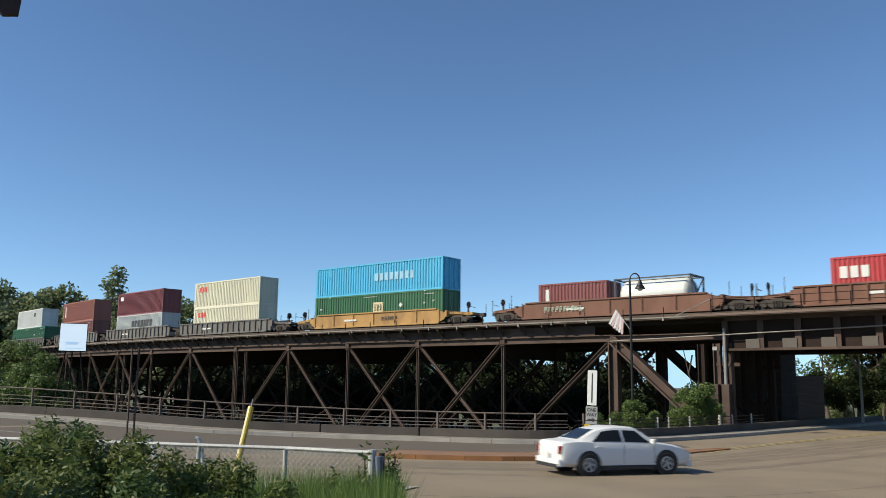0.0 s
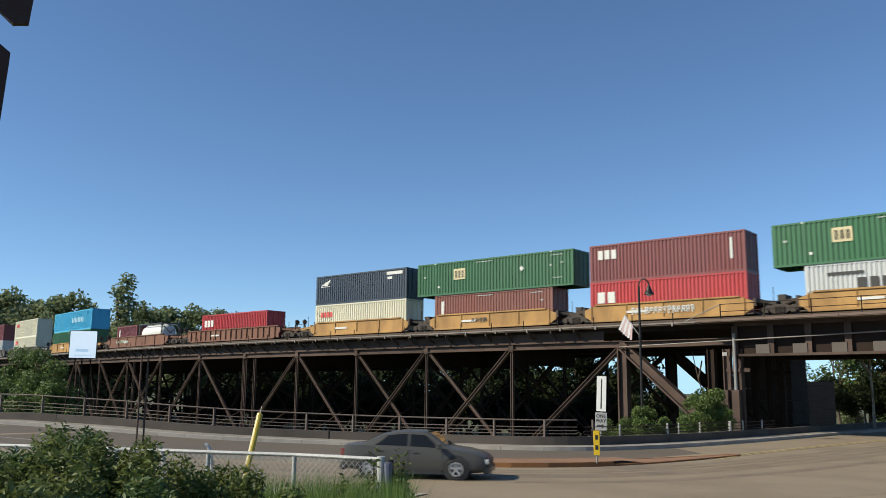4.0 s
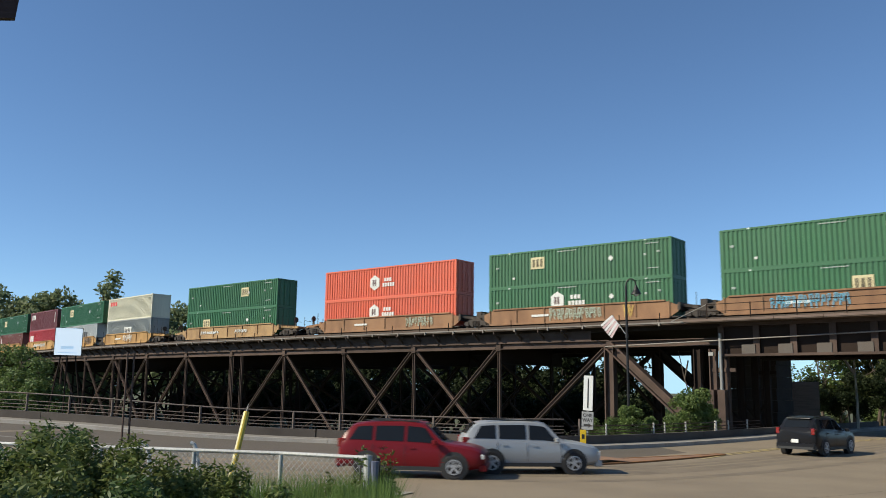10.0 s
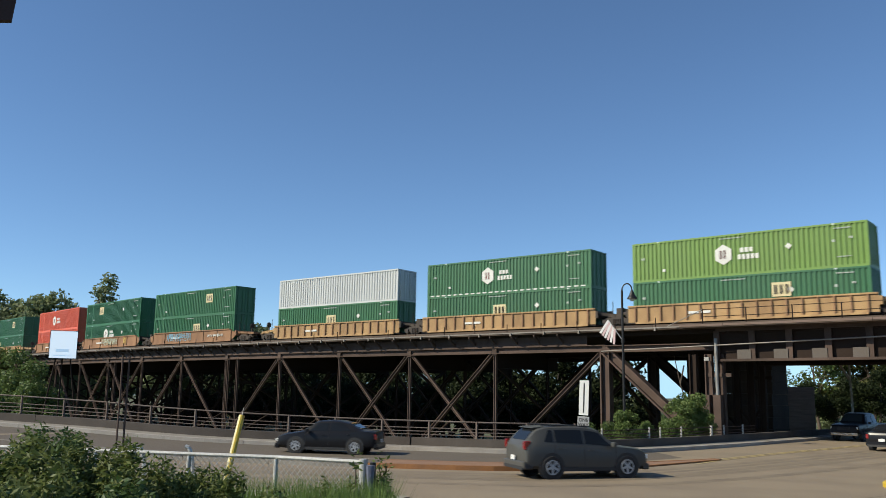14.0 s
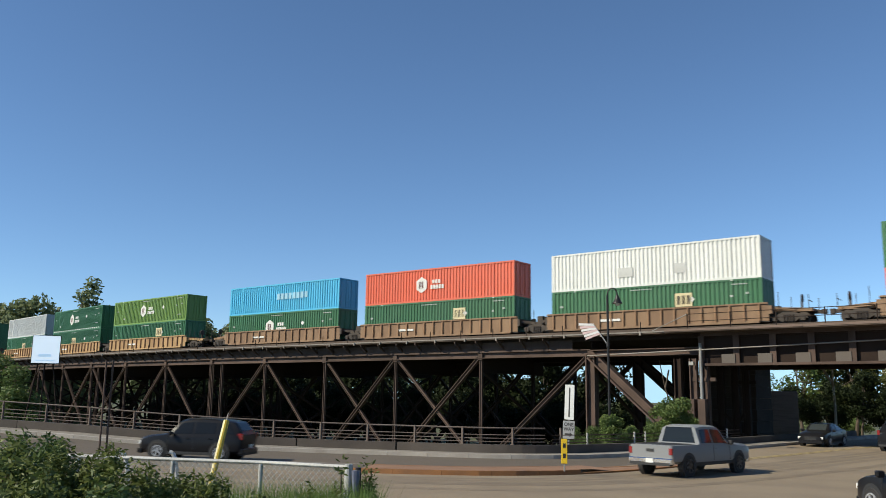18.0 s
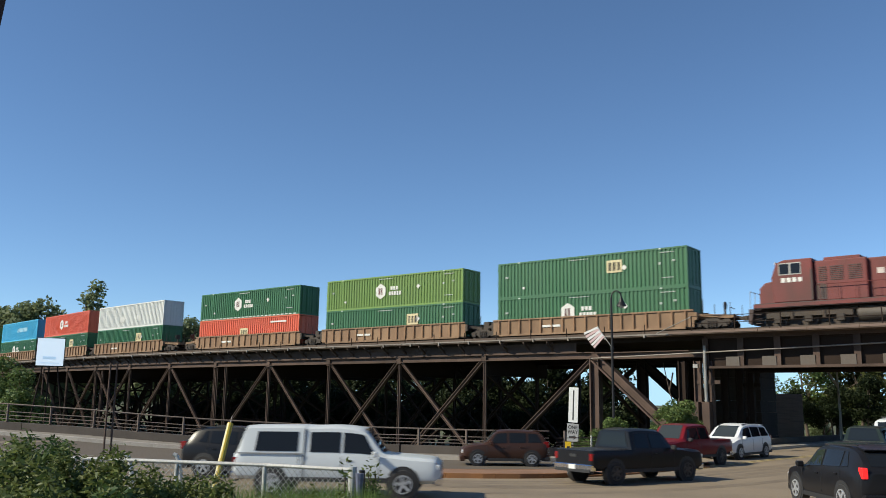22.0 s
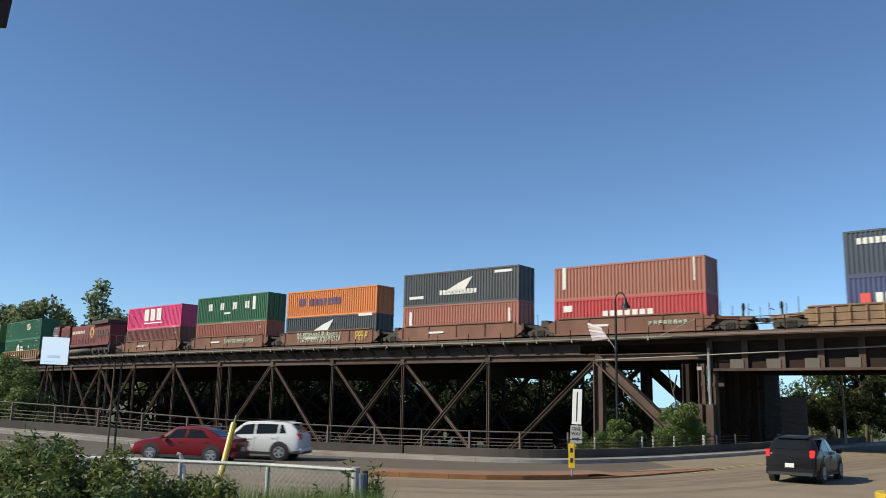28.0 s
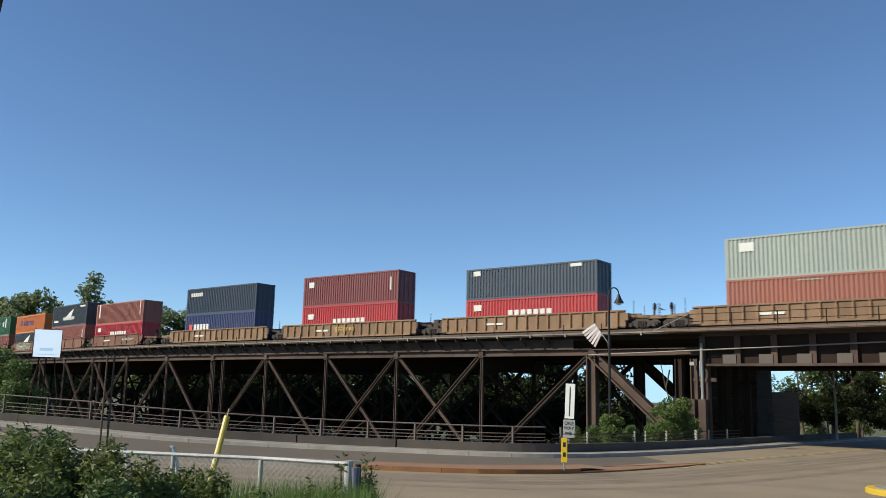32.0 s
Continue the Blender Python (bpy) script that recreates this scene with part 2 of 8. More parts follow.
# ---- mesh helpers ----
def part(name, bm, material, parent=None, label="", smooth=False):
    """Links a bmesh as one mesh object, under its thing where one is given."""
    me = bpy.data.meshes.new(name)
    bmesh.ops.recalc_face_normals(bm, faces=bm.faces)
    bm.to_mesh(me)
    bm.free()
    if smooth:
        me.shade_smooth()
    me.materials.append(material)
    ob = new(name, me)
    ob.parent = parent
    return tagged(ob, label)


def raw(name, verts, faces, material, parent=None, label=""):
    me = bpy.data.meshes.new(name)
    me.from_pydata([tuple(map(float, v)) for v in verts], [], [tuple(map(int, f)) for f in faces])
    me.materials.append(material)
    ob = new(name, me)
    ob.parent = parent
    return tagged(ob, label)


def box(bm, x0, x1, y0, y1, z0, z1, m=None):
    v = [bm.verts.new((x, y, z)) for x in (x0, x1) for y in (y0, y1) for z in (z0, z1)]
    if m is not None:
        for q in v:
            q.co = m @ q.co
    for f in ((0, 1, 3, 2), (4, 6, 7, 5), (0, 4, 5, 1), (2, 3, 7, 6), (0, 2, 6, 4), (1, 5, 7, 3)):
        bm.faces.new([v[i] for i in f])
    return bm


def boxes(*rows):
    bm = bmesh.new()
    for r in rows:
        box(bm, *r)
    return bm


def bevelled(bm, width=0.02, seg=2):
    bmesh.ops.bevel(bm, geom=bm.edges[:], offset=width, segments=seg, affect="EDGES", profile=0.5)
    return bm


def beam(bm, a, b, w, h, up=(0, 0, 1)):
    """A square bar from a to b, w wide across and h high."""
    a, b = Vector(a), Vector(b)
    d = (b - a).normalized()
    side = d.cross(Vector(up))
    if side.length < 1e-3:
        side = d.cross(Vector((0, 1, 0)))
    side.normalize()
    top = side.cross(d)
    v = [bm.verts.new(p + side * sx * w / 2 + top * sz * h / 2) for p in (a, b) for sx, sz in ((-1, -1), (1, -1), (1, 1), (-1, 1))]
    for f in ((3, 2, 1, 0), (4, 5, 6, 7), (0, 1, 5, 4), (1, 2, 6, 5), (2, 3, 7, 6), (3, 0, 4, 7)):
        bm.faces.new([v[i] for i in f])
    return bm


def i_beam(bm, a, b, w, h, t=0.06, up=(0, 0, 1)):
    """A rolled section: two flanges and a web."""
    a, b = Vector(a), Vector(b)
    d = (b - a).normalized()
    side = d.cross(Vector(up))
    if side.length < 1e-3:
        side = d.cross(Vector((0, 1, 0)))
    top = side.normalized().cross(d)
    beam(bm, a + top * (h - t) / 2, b + top * (h - t) / 2, w, t, up)
    beam(bm, a - top * (h - t) / 2, b - top * (h - t) / 2, w, t, up)
    return beam(bm, a, b, t, h - 2 * t, up)


def tube(bm, a, b, r, n=10, r2=None, caps=True):
    a, b = Vector(a), Vector(b)
    d = (b - a).normalized()
    s = d.orthogonal().normalized()
    u = d.cross(s)
    r2 = r if r2 is None else r2
    rings = [[bm.verts.new(p + (s * math.cos(k * math.tau / n) + u * math.sin(k * math.tau / n)) * q) for k in range(n)] for p, q in ((a, r), (b, r2))]
    for k in range(n):
        bm.faces.new((rings[0][k], rings[0][(k + 1) % n], rings[1][(k + 1) % n], rings[1][k]))
    if caps:
        bm.faces.new(rings[0][::-1])
        bm.faces.new(rings[1])
    return bm


def lathe(bm, axis_pts, n=16, centre=(0, 0, 0)):
    """Rings of (radius, height) round the z axis."""
    c = Vector(centre)
    rings = [[bm.verts.new(c + Vector((r * math.cos(k * math.tau / n), r * math.sin(k * math.tau / n), z))) for k in range(n)] for r, z in axis_pts]
    for a, b in zip(rings, rings[1:]):
        for k in range(n):
            bm.faces.new((a[k], a[(k + 1) % n], b[(k + 1) % n], b[k]))
    bm.faces.new(rings[0][::-1])
    bm.faces.new(rings[-1])
    return bm


def plate(bm, pts, y0, y1):
    """A flat outline in x and z, given thickness along y."""
    a = [bm.verts.new((x, y0, z)) for x, z in pts]
    b = [bm.verts.new((x, y1, z)) for x, z in pts]
    bm.faces.new(a)
    bm.faces.new(b[::-1])
    for k in range(len(pts)):
        bm.faces.new((a[k], b[k], b[(k + 1) % len(pts)], a[(k + 1) % len(pts)]))
    return bm


def empty(name, m, label, category, group="", kind=""):
    ob = new(name)
    ob.matrix_basis = m
    return tagged(ob, label, category, group, kind)


# ---- the plan: track and road ----
def track_y(x):
    """The near side of the train, in a gentle bend."""
    u = (np.asarray(x, float) + 60) / 50
    c = np.clip(u, -0.98, 1.4)
    return 57.35 + 1.54 * c * c - 1.60 * c**3 + (3.08 * c - 4.8 * c * c) * (u - c)


TX = np.linspace(-800, 900, 17001)
TY = track_y(TX)
TS = np.concatenate([[0], np.cumsum(np.hypot(np.diff(TX), np.diff(TY)))])
TS -= np.interp(-60, TX, TS)
RAIL_Z = 7.76


def on_track(x, off=0.0, z=0.0):
    """A point beside the track: off is measured from the train's near side, away from the road."""
    y = float(track_y(x))
    d = Vector((1, (float(track_y(x + 0.5)) - float(track_y(x - 0.5))), 0)).normalized()
    return Vector((x, y, z)) + Vector((-d.y, d.x, 0)) * off


def track_pose(s, off=1.3, z=RAIL_Z):
    x = float(np.interp(s, TS, TX))
    d = Vector((1, (float(track_y(x + 4)) - float(track_y(x - 4))) / 8, 0))
    return Matrix.Translation(on_track(x, off, z)) @ Matrix.Rotation(math.atan2(d.y, d.x), 4, "Z")


KERB_LINE = [(-140.8, -34.47), (-104, -13), (-78, 2.3), (-58, 14), (-46.5, 20.9), (-38.6, 25.6), (-30, 31.2), (-24.3, 34.6), (-20.4, 38.3), (-18.2, 43.5), (-17, 49), (-16.7, 59), (-16, 70), (-13.5, 85), (-7, 110), (10, 150)]
MEDIAN_LINE = [(-137.5, -42.05), (-99.7, -20), (-73.7, -5), (-53.7, 6.6), (-42.2, 13.3), (-34.3, 17.5), (-27, 21), (-20.8, 23.9), (-17.1, 26.5), (-15.1, 30.5), (-13.9, 38.6), (-12.6, 49), (-11.2, 60), (-8.5, 76), (-2, 103), (15, 146)]
NEAR_LINE = [(-134.9, -46.12), (-97.3, -24), (-71.3, -9), (-51.3, 2.6), (-39.9, 9.4), (-32.2, 13.6), (-25.8, 16.8), (-18.7, 20.6), (-13.9, 24), (-11.5, 29), (-9.7, 38), (-8.3, 49), (-7, 60), (-4.5, 76), (2, 102), (19, 144)]


def climb(x):
    """The road's rise towards its far left end."""
    u = np.maximum(0.0, -28.0 - np.asarray(x, float))
    return np.minimum(0.8, np.where(u < 14, 0.0028 * u * u, 0.549 + 0.05 * (u - 14)))


def curve(pts, n=16):
    """A smooth line through the points."""
    pts = np.array(pts, float)
    p = np.vstack([2 * pts[0] - pts[1], pts, 2 * pts[-1] - pts[-2]])
    out = []
    for i in range(1, len(p) - 2):
        a, b, c, d = p[i - 1 : i + 3]
        for u in np.arange(n) / n:
            out.append(0.5 * (2 * b + (c - a) * u + (2 * a - 5 * b + 4 * c - d) * u * u + (3 * b - a - 3 * c + d) * u**3))
    return np.array(out + [pts[-1]])


def arcs(c):
    return np.concatenate([[0], np.cumsum(np.hypot(*np.diff(c, axis=0).T))])


def shifted(c, off):
    """The line moved sideways, to its left."""
    t = np.gradient(c, axis=0)
    t /= np.linalg.norm(t, axis=1)[:, None]
    return c + np.stack([-t[:, 1], t[:, 0]], 1) * off


FAR_KERB = [(-120, -24), (-90, -5.9), (-72, 4.9), (-56, 14.4), (-48, 19.2), (-44, 21.6), (-40, 23.9), (-36.8, 25.8), (-34.3, 27.5), (-31.8, 29.2), (-27.6, 31.4), (-22.9, 33.3), (-20.3, 35.5), (-19.0, 38.5), (-18.1, 42.5), (-17.4, 48), (-16.8, 55), (-15.9, 66), (-13.5, 85), (-7, 110), (10, 150)]
KERB_C, MEDIAN_C, NEAR_C = curve(FAR_KERB), curve(MEDIAN_LINE), curve(NEAR_LINE)
kl, ml, nl = (np.array(q, float) for q in (KERB_LINE, MEDIAN_LINE, NEAR_LINE))
LANES = {"n1": NEAR_C, "n2": curve(ml + 0.47 * (nl - ml)), "lin": curve(ml + 0.34 * (kl - ml)), "lout": curve(ml + 0.62 * (kl - ml))}
# a wider line round the bend, nearer to the fence
wide_line = nl.copy()
wide_line[4:9] = [(-39.7, 9.0), (-31.4, 12.2), (-24.6, 14.6), (-17.3, 18.6), (-13.2, 23.5)]
LANES["wide"] = curve(wide_line)


def resampled(c, n):
    """The same line with n even steps."""
    a = arcs(c)
    g = np.linspace(0, a[-1], n)
    return np.stack([np.interp(g, a, c[:, i]) for i in (0, 1)], 1)


def arc_at(c, x, y):
    """How far along a line its nearest point lies."""
    return float(arcs(c)[np.hypot(c[:, 0] - x, c[:, 1] - y).argmin()])


def ribbon(name, a, b, z, material, parent=None, kind="structure", label="", category=""):
    """A strip between two lines with the same number of points."""
    n = len(a)
    verts = [(x, y, z + climb(x)) for x, y in a] + [(x, y, z + climb(x)) for x, y in b]
    faces = [(i + 1, i, n + i, n + i + 1) for i in range(n - 1)]
    return tagged(raw(name, verts, faces, material, parent), label, category, "", kind)


def strip_solid(name, line, w0, w1, z0, z1, material, parent=None):
    """A kerb or wall that follows a line, between two sideways distances."""
    a, b = shifted(line, w0), shifted(line, w1)
    n = len(a)
    verts = [(*p, z + climb(p[0])) for p, z in [(q, z0) for q in a] + [(q, z1) for q in a] + [(q, z1) for q in b] + [(q, z0) for q in b]]
    faces = [(k * n + i, k * n + i + 1, ((k + 1) % 4) * n + i + 1, ((k + 1) % 4) * n + i) for k in range(4) for i in range(n - 1)]
    faces += [(0, n, 2 * n, 3 * n), (4 * n - 1, 3 * n - 1, 2 * n - 1, n - 1)]
    return raw(name, verts, faces, material, parent)


def along(line, step, start=None, stop=None):
    """Points and headings at even steps along a line."""
    a = arcs(line)
    out = []
    for d in np.arange(a[0] if start is None else start, a[-1] if stop is None else stop, step):
        x, y = np.interp(d, a, line[:, 0]), np.interp(d, a, line[:, 1])
        x2, y2 = np.interp(d + 0.3, a, line[:, 0]), np.interp(d + 0.3, a, line[:, 1])
        out.append((float(x), float(y), math.atan2(y2 - y, x2 - x)))
    return out


# ---- ground and road ----
def build_ground():
    xs = np.concatenate([[-4000, -1500, -600, -300], np.arange(-180, 60, 2.5), [80, 150, 300, 600, 1500, 4000]])
    ys = np.concatenate([[-4000, -1000, -300, -100, -40, -20], np.arange(-10, 130, 2.5), [150, 200, 300, 600, 1500, 4000]])
    gx, gy = np.meshgrid(xs, ys, indexing="ij")
    p = np.stack([gx.ravel(), gy.ravel()], 1)
    t = np.gradient(KERB_C, axis=0)
    far = np.full(len(p), -50.0)
    near = ((p[:, None, :] - KERB_C[None, ::3, :]) ** 2).sum(-1)
    k = near.argmin(1) * 3
    d = p - KERB_C[k]
    side = t[k, 0] * d[:, 1] - t[k, 1] * d[:, 0]
    far = np.sqrt(near.min(1)) * np.sign(side)
    z = np.full(len(p), -0.12)
    z = np.where(far > 2.2, -0.12 - 3.2 * np.clip((far - 2.2) / 7, 0, 1), z)
    z = np.where((p[:, 0] > -14) & (far > 2.2) & (p[:, 1] < 200), np.maximum(z, -0.4), z)
    r = np.hypot(p[:, 0], p[:, 1])
    z = z + 1.2 * np.clip((14.0 - r) / 4, 0, 1) + climb(p[:, 0]) * (far < 4)
    for i in range(len(p)):
        if r[i] < 160:
            z[i] += 0.10 * noise.noise((p[i, 0] * 0.25, p[i, 1] * 0.25, 0)) * (1 if far[i] > 3 or r[i] < 12 else 0)
    n, m = gx.shape
    faces = [(i * m + j, (i + 1) * m + j, (i + 1) * m + j + 1, i * m + j + 1) for i in range(n - 1) for j in range(m - 1)]
    g = raw("ground", np.column_stack([p, z]), faces, GRASS_GROUND)
    tagged(g, "weedy soil and low grass around the road and below the bridge", "ground", "", "structure")


build_ground()

apron = shifted(NEAR_C, -6.0)
tagged(ribbon("road", resampled(shifted(KERB_C, -0.02), len(apron)), resampled(apron, len(apron)), 0.0, ASPHALT), "sun-bleached worn asphalt road in a wide bend", "road", "", "structure")


ASPHALT_FAR = paint("darker_asphalt", (0.124, 0.102, 0.079), 0.8, grime=0.5, grain=2.4, dirt=(0.087, 0.073, 0.057), bump=0.35, fine=90, spec=0.3)


def build_far_lanes():
    """The outer carriageway, in a darker asphalt colour as far as the median's nose."""
    k, m = shifted(KERB_C, -0.03), shifted(MEDIAN_C, 1.9)
    k, m = k[: int(np.searchsorted(arcs(k), arc_at(k, -18.6, 40.5)))], m[: int(np.searchsorted(arcs(m), 149.0))]
    ribbon("road", resampled(k, 120), resampled(m, 120), 0.0015, ASPHALT_FAR, None, "structure", "darker asphalt of the outer lanes", "road")


build_far_lanes()


def build_lane_wear():
    """Darker bands that tyres and oil have left along the middle of the near lanes."""
    for lane, off, w in (("n1", 0.75, 0.26), ("n1", -0.8, 0.28), ("n2", 0.7, 0.24), ("n2", -0.75, 0.28), ("n2", 0.0, 0.2)):
        c = shifted(LANES[lane], off)[60:200]
        ribbon("tyre_band", shifted(c, w), shifted(c, -w), 0.003, ASPHALT_WORN, None, "structure", "darker tyre-worn band along the asphalt lane", "road wear")


ASPHALT_WORN = paint("tyre_darkened_asphalt", (0.206, 0.163, 0.114), 0.75, grime=0.9, grain=5, dirt=(0.138, 0.108, 0.079), bump=0.3, fine=90, spec=0.35)
build_lane_wear()


def build_apron():
    """The paved corner between the road and the fence."""
    a = shifted(NEAR_C, -6.0)[64:]
    n = len(a)
    b = np.column_stack([a[:, 0] * 0.5 + 6, a[:, 1] * 0.62 + 2])
    ribbon("pavement", a, b, -0.004, ASPHALT, None, "structure", "plain asphalt apron beside the road", "pavement")


build_apron()
gr = np.array([(-30, 7.2), (-28, 8.2), (-25, 10.5), (-20, 13.5), (-15, 16)], float)
tagged(ribbon("pavement", curve(gr + (0, 1.6)), curve(gr - (-1, 2.6)), 0.03, GRAVEL), "pale gravel strip behind the chain-link fence", "gravel path", "", "structure")


def swept(bm, pts, r, n=6):
    """A pipe that follows a line of points without a break."""
    rings = []
    for i, p in enumerate(pts):
        d = (pts[min(i + 1, len(pts) - 1)] - pts[max(i - 1, 0)]).normalized()
        s = d.cross(Vector((0, 0, 1)))
        s = s.normalized() if s.length > 1e-4 else Vector((1, 0, 0))
        u = s.cross(d)
        rings.append([bm.verts.new(p + (s * math.cos(k * math.tau / n) + u * math.sin(k * math.tau / n)) * r) for k in range(n)])
    for a, b in zip(rings, rings[1:]):
        for k in range(n):
            bm.faces.new((a[k], a[(k + 1) % n], b[(k + 1) % n], b[k]))
    bm.faces.new(rings[0][::-1])
    bm.faces.new(rings[-1])
    return bm


def build_kerbs():
    """Far pavement with its kerb stones and the parapet wall."""
    kerb = empty("pavement", Matrix(), "pale concrete kerb and narrow footway along the outer bend", "kerb", "", "structure")
    strip_solid("footway", KERB_C, 0.22, 1.35, -0.1, 0.17, CONCRETE, kerb)
    a = arcs(KERB_C)
    rail_end, fence_end = arc_at(KERB_C, -20.2, 35.7), arc_at(KERB_C, -17.2, 50.5)
    ds = np.arange(30, 205, 2.0)
    for d0 in ds:
        q = np.stack([np.interp(np.linspace(d0, d0 + 1.985, 4), a, KERB_C[:, i]) for i in (0, 1)], 1)
        strip_solid("kerb_stone", q, 0.0, 0.24, -0.1, 0.18 + 0.006 * math.sin(d0 * 3), KERB, kerb)
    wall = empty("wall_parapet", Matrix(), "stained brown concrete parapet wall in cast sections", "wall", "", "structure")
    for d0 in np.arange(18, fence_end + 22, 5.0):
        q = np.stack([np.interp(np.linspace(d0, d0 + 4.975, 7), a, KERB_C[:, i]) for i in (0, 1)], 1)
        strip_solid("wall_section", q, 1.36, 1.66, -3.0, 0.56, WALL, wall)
    fence = empty("railing", Matrix(), "rusty three-rail pipe railing on the parapet wall", "railing")
    line = shifted(KERB_C, 1.51)
    la = arcs(line)
    lo, hi = 16.0, rail_end
    bend = arc_at(KERB_C, -24.0, 32.8)
    rise = lambda d: 0.78 + 0.20 * min(1.0, max(0.0, (bend - d) / 34.0))
    for share, r in ((1.0, 0.042), (0.58, 0.026), (0.37, 0.026), (0.17, 0.026)):
        bm = bmesh.new()
        g = np.arange(lo, hi, 1.2)
        pts = [Vector((np.interp(d, la, line[:, 0]), np.interp(d, la, line[:, 1]), 0.56 + share * rise(d) + climb(np.interp(d, la, line[:, 0])))) for d in g]
        part("rail", swept(bm, pts, r, 6), RUSTY_RAIL, fence)
    for k, (x, y, h) in enumerate(along(line, 2.45, lo, hi)):
        bm = bmesh.new()
        up = float(climb(x))
        box(bm, x - 0.045, x + 0.045, y - 0.045, y + 0.045, 0.56 + up, 0.585 + up + rise(lo + 2.45 * k))
        box(bm, x - 0.1, x + 0.1, y - 0.1, y + 0.1, 0.56 + up, 0.59 + up)
        part("post", bm, RUSTY_RAIL, fence)
    # the low pipe fence that goes on round the bend
    f2 = empty("railing", Matrix(), "low weathered pipe fence behind the footway", "railing")
    line2 = shifted(KERB_C, 1.5)
    start, stop = arc_at(line2, -21.2, 36.5), arc_at(line2, -18.9, 55.0)
    for d, r in ((2.2, 0.05), (5.9, 0.05), (6.9, 0.045), (9.0, 0.05), (12.4, 0.085), (14.0, 0.05), (16.6, 0.05)):
        x, y, h = along(line2, 50, start + d, start + d + 1)[0]
        part("post", tube(bmesh.new(), (x, y, 0.4), (x, y, 1.12), r, 8), POST_PALE, f2, "pale weathered post")
    pts = [Vector((x, y, 0)) for x, y, h in along(line2, 1.15, start, stop)]
    for z in (0.66, 0.82, 1.02):
        part("rail", swept(bmesh.new(), [p + Vector((0, 0, z)) for p in pts], 0.022, 6), STEEL, f2)


POST_PALE = paint("sun_bleached_post", (0.46, 0.44, 0.40), 0.7, grime=0.4)
RUSTY_RAIL = paint("rusty_railing_paint", (0.115, 0.092, 0.08), 0.7, 0.2, grime=0.6, grain=9, dirt=(0.1, 0.055, 0.035), bump=0.2)
build_kerbs()




def build_median():
    m = empty("median_island", Matrix(), "raised median with worn orange-painted kerb and reddish paving", "median", "", "structure")
    a = arcs(MEDIAN_C)
    nose = 150.3
    w = lambda d: 2.0 * min(1.0, max(0.16, (nose + 0.6 - d) / 9.0)) ** 0.7
    g = np.linspace(60, nose, 64)
    front = np.stack([np.interp(g, a, MEDIAN_C[:, i]) for i in (0, 1)], 1)
    t = np.gradient(front, axis=0)
    t /= np.linalg.norm(t, axis=1)[:, None]
    nrm = np.stack([-t[:, 1], t[:, 0]], 1)
    wid = np.array([w(d) for d in g])[:, None]
    back = front + nrm * wid
    turn = int(np.searchsorted(g, arc_at(MEDIAN_C, -23.0, 22.8)))
    lo, hi = back - nrm * 0.2 * np.minimum(1, wid), front + nrm * 0.2 * np.minimum(1, wid)
    ribbon("paving", lo[: turn + 1], hi[: turn + 1], 0.165, ASPHALT_FAR, m)
    low = int(np.searchsorted(g, nose - 8.0))
    ribbon("paving", lo[turn : low + 1], hi[turn : low + 1], 0.165, MEDIAN, m)
    ribbon("paving", lo[low:], hi[low:], 0.05, MEDIAN, m)
    loop = np.vstack([front, front[-1] + t[-1] * 0.25 + nrm[-1] * wid[-1] / 2, back[::-1]])
    la = arcs(loop)
    for d0 in np.arange(0.5, la[-1] - 0.5, 1.8):
        q = np.stack([np.interp(np.linspace(d0, d0 + 1.79, 5), la, loop[:, i]) for i in (0, 1)], 1)
        flat = np.hypot(q[:, 0].mean() - front[-1][0], q[:, 1].mean() - front[-1][1]) < 8.0
        strip_solid("kerb_stone", q, 0.0, 0.17, -0.05, 0.06 if flat else 0.17 + 0.005 * math.sin(7 * d0), MEDIAN_KERB if q[:, 0].min() > -23.5 else CONCRETE, m)
    # painted lines
    q = curve([(-14.2, 34.6), (-14.25, 38.1), (-14.05, 41.5), (-13.8, 45.0), (-13.4, 48.5), (-13.0, 52.5), (-12.5, 57.3), (-11.7, 63.0), (-9.6, 76), (-3, 103), (14, 146)])
    for off in (-0.16, 0.16):
        tagged(ribbon("road_line", shifted(q, off + 0.075), shifted(q, off - 0.075), 0.013, YELLOW_LINE), "faded double yellow centre line on the asphalt", "road marking", "", "structure")
    isl = empty("traffic_island", pose(-4.6, 31.0, 0), "small concrete traffic island with a yellow-painted kerb", "traffic island", "", "structure")
    bm = lathe(bmesh.new(), [(1.75, -0.05), (1.75, 0.13), (1.70, 0.165), (1.5, 0.17)], 28)
    part("kerb", bm, YELLOW, isl, "yellow painted kerb")
    part("paving", lathe(bmesh.new(), [(1.5, 0.0), (1.49, 0.19)], 28), CONCRETE, isl)


build_median()

# ---- the railway bridge ----
JOINTS = [-29.4, -39.2, -48.1, -56.6, -64.9, -73.3, -81.7, -90.2, -98.8, -107.5, -116.3, -125.2, -134.2]
TOP, LOW = 6.15, -2.6
NEAR_OFF, FAR_OFF, BACK_OFF = -1.3, 6.7, 14.4


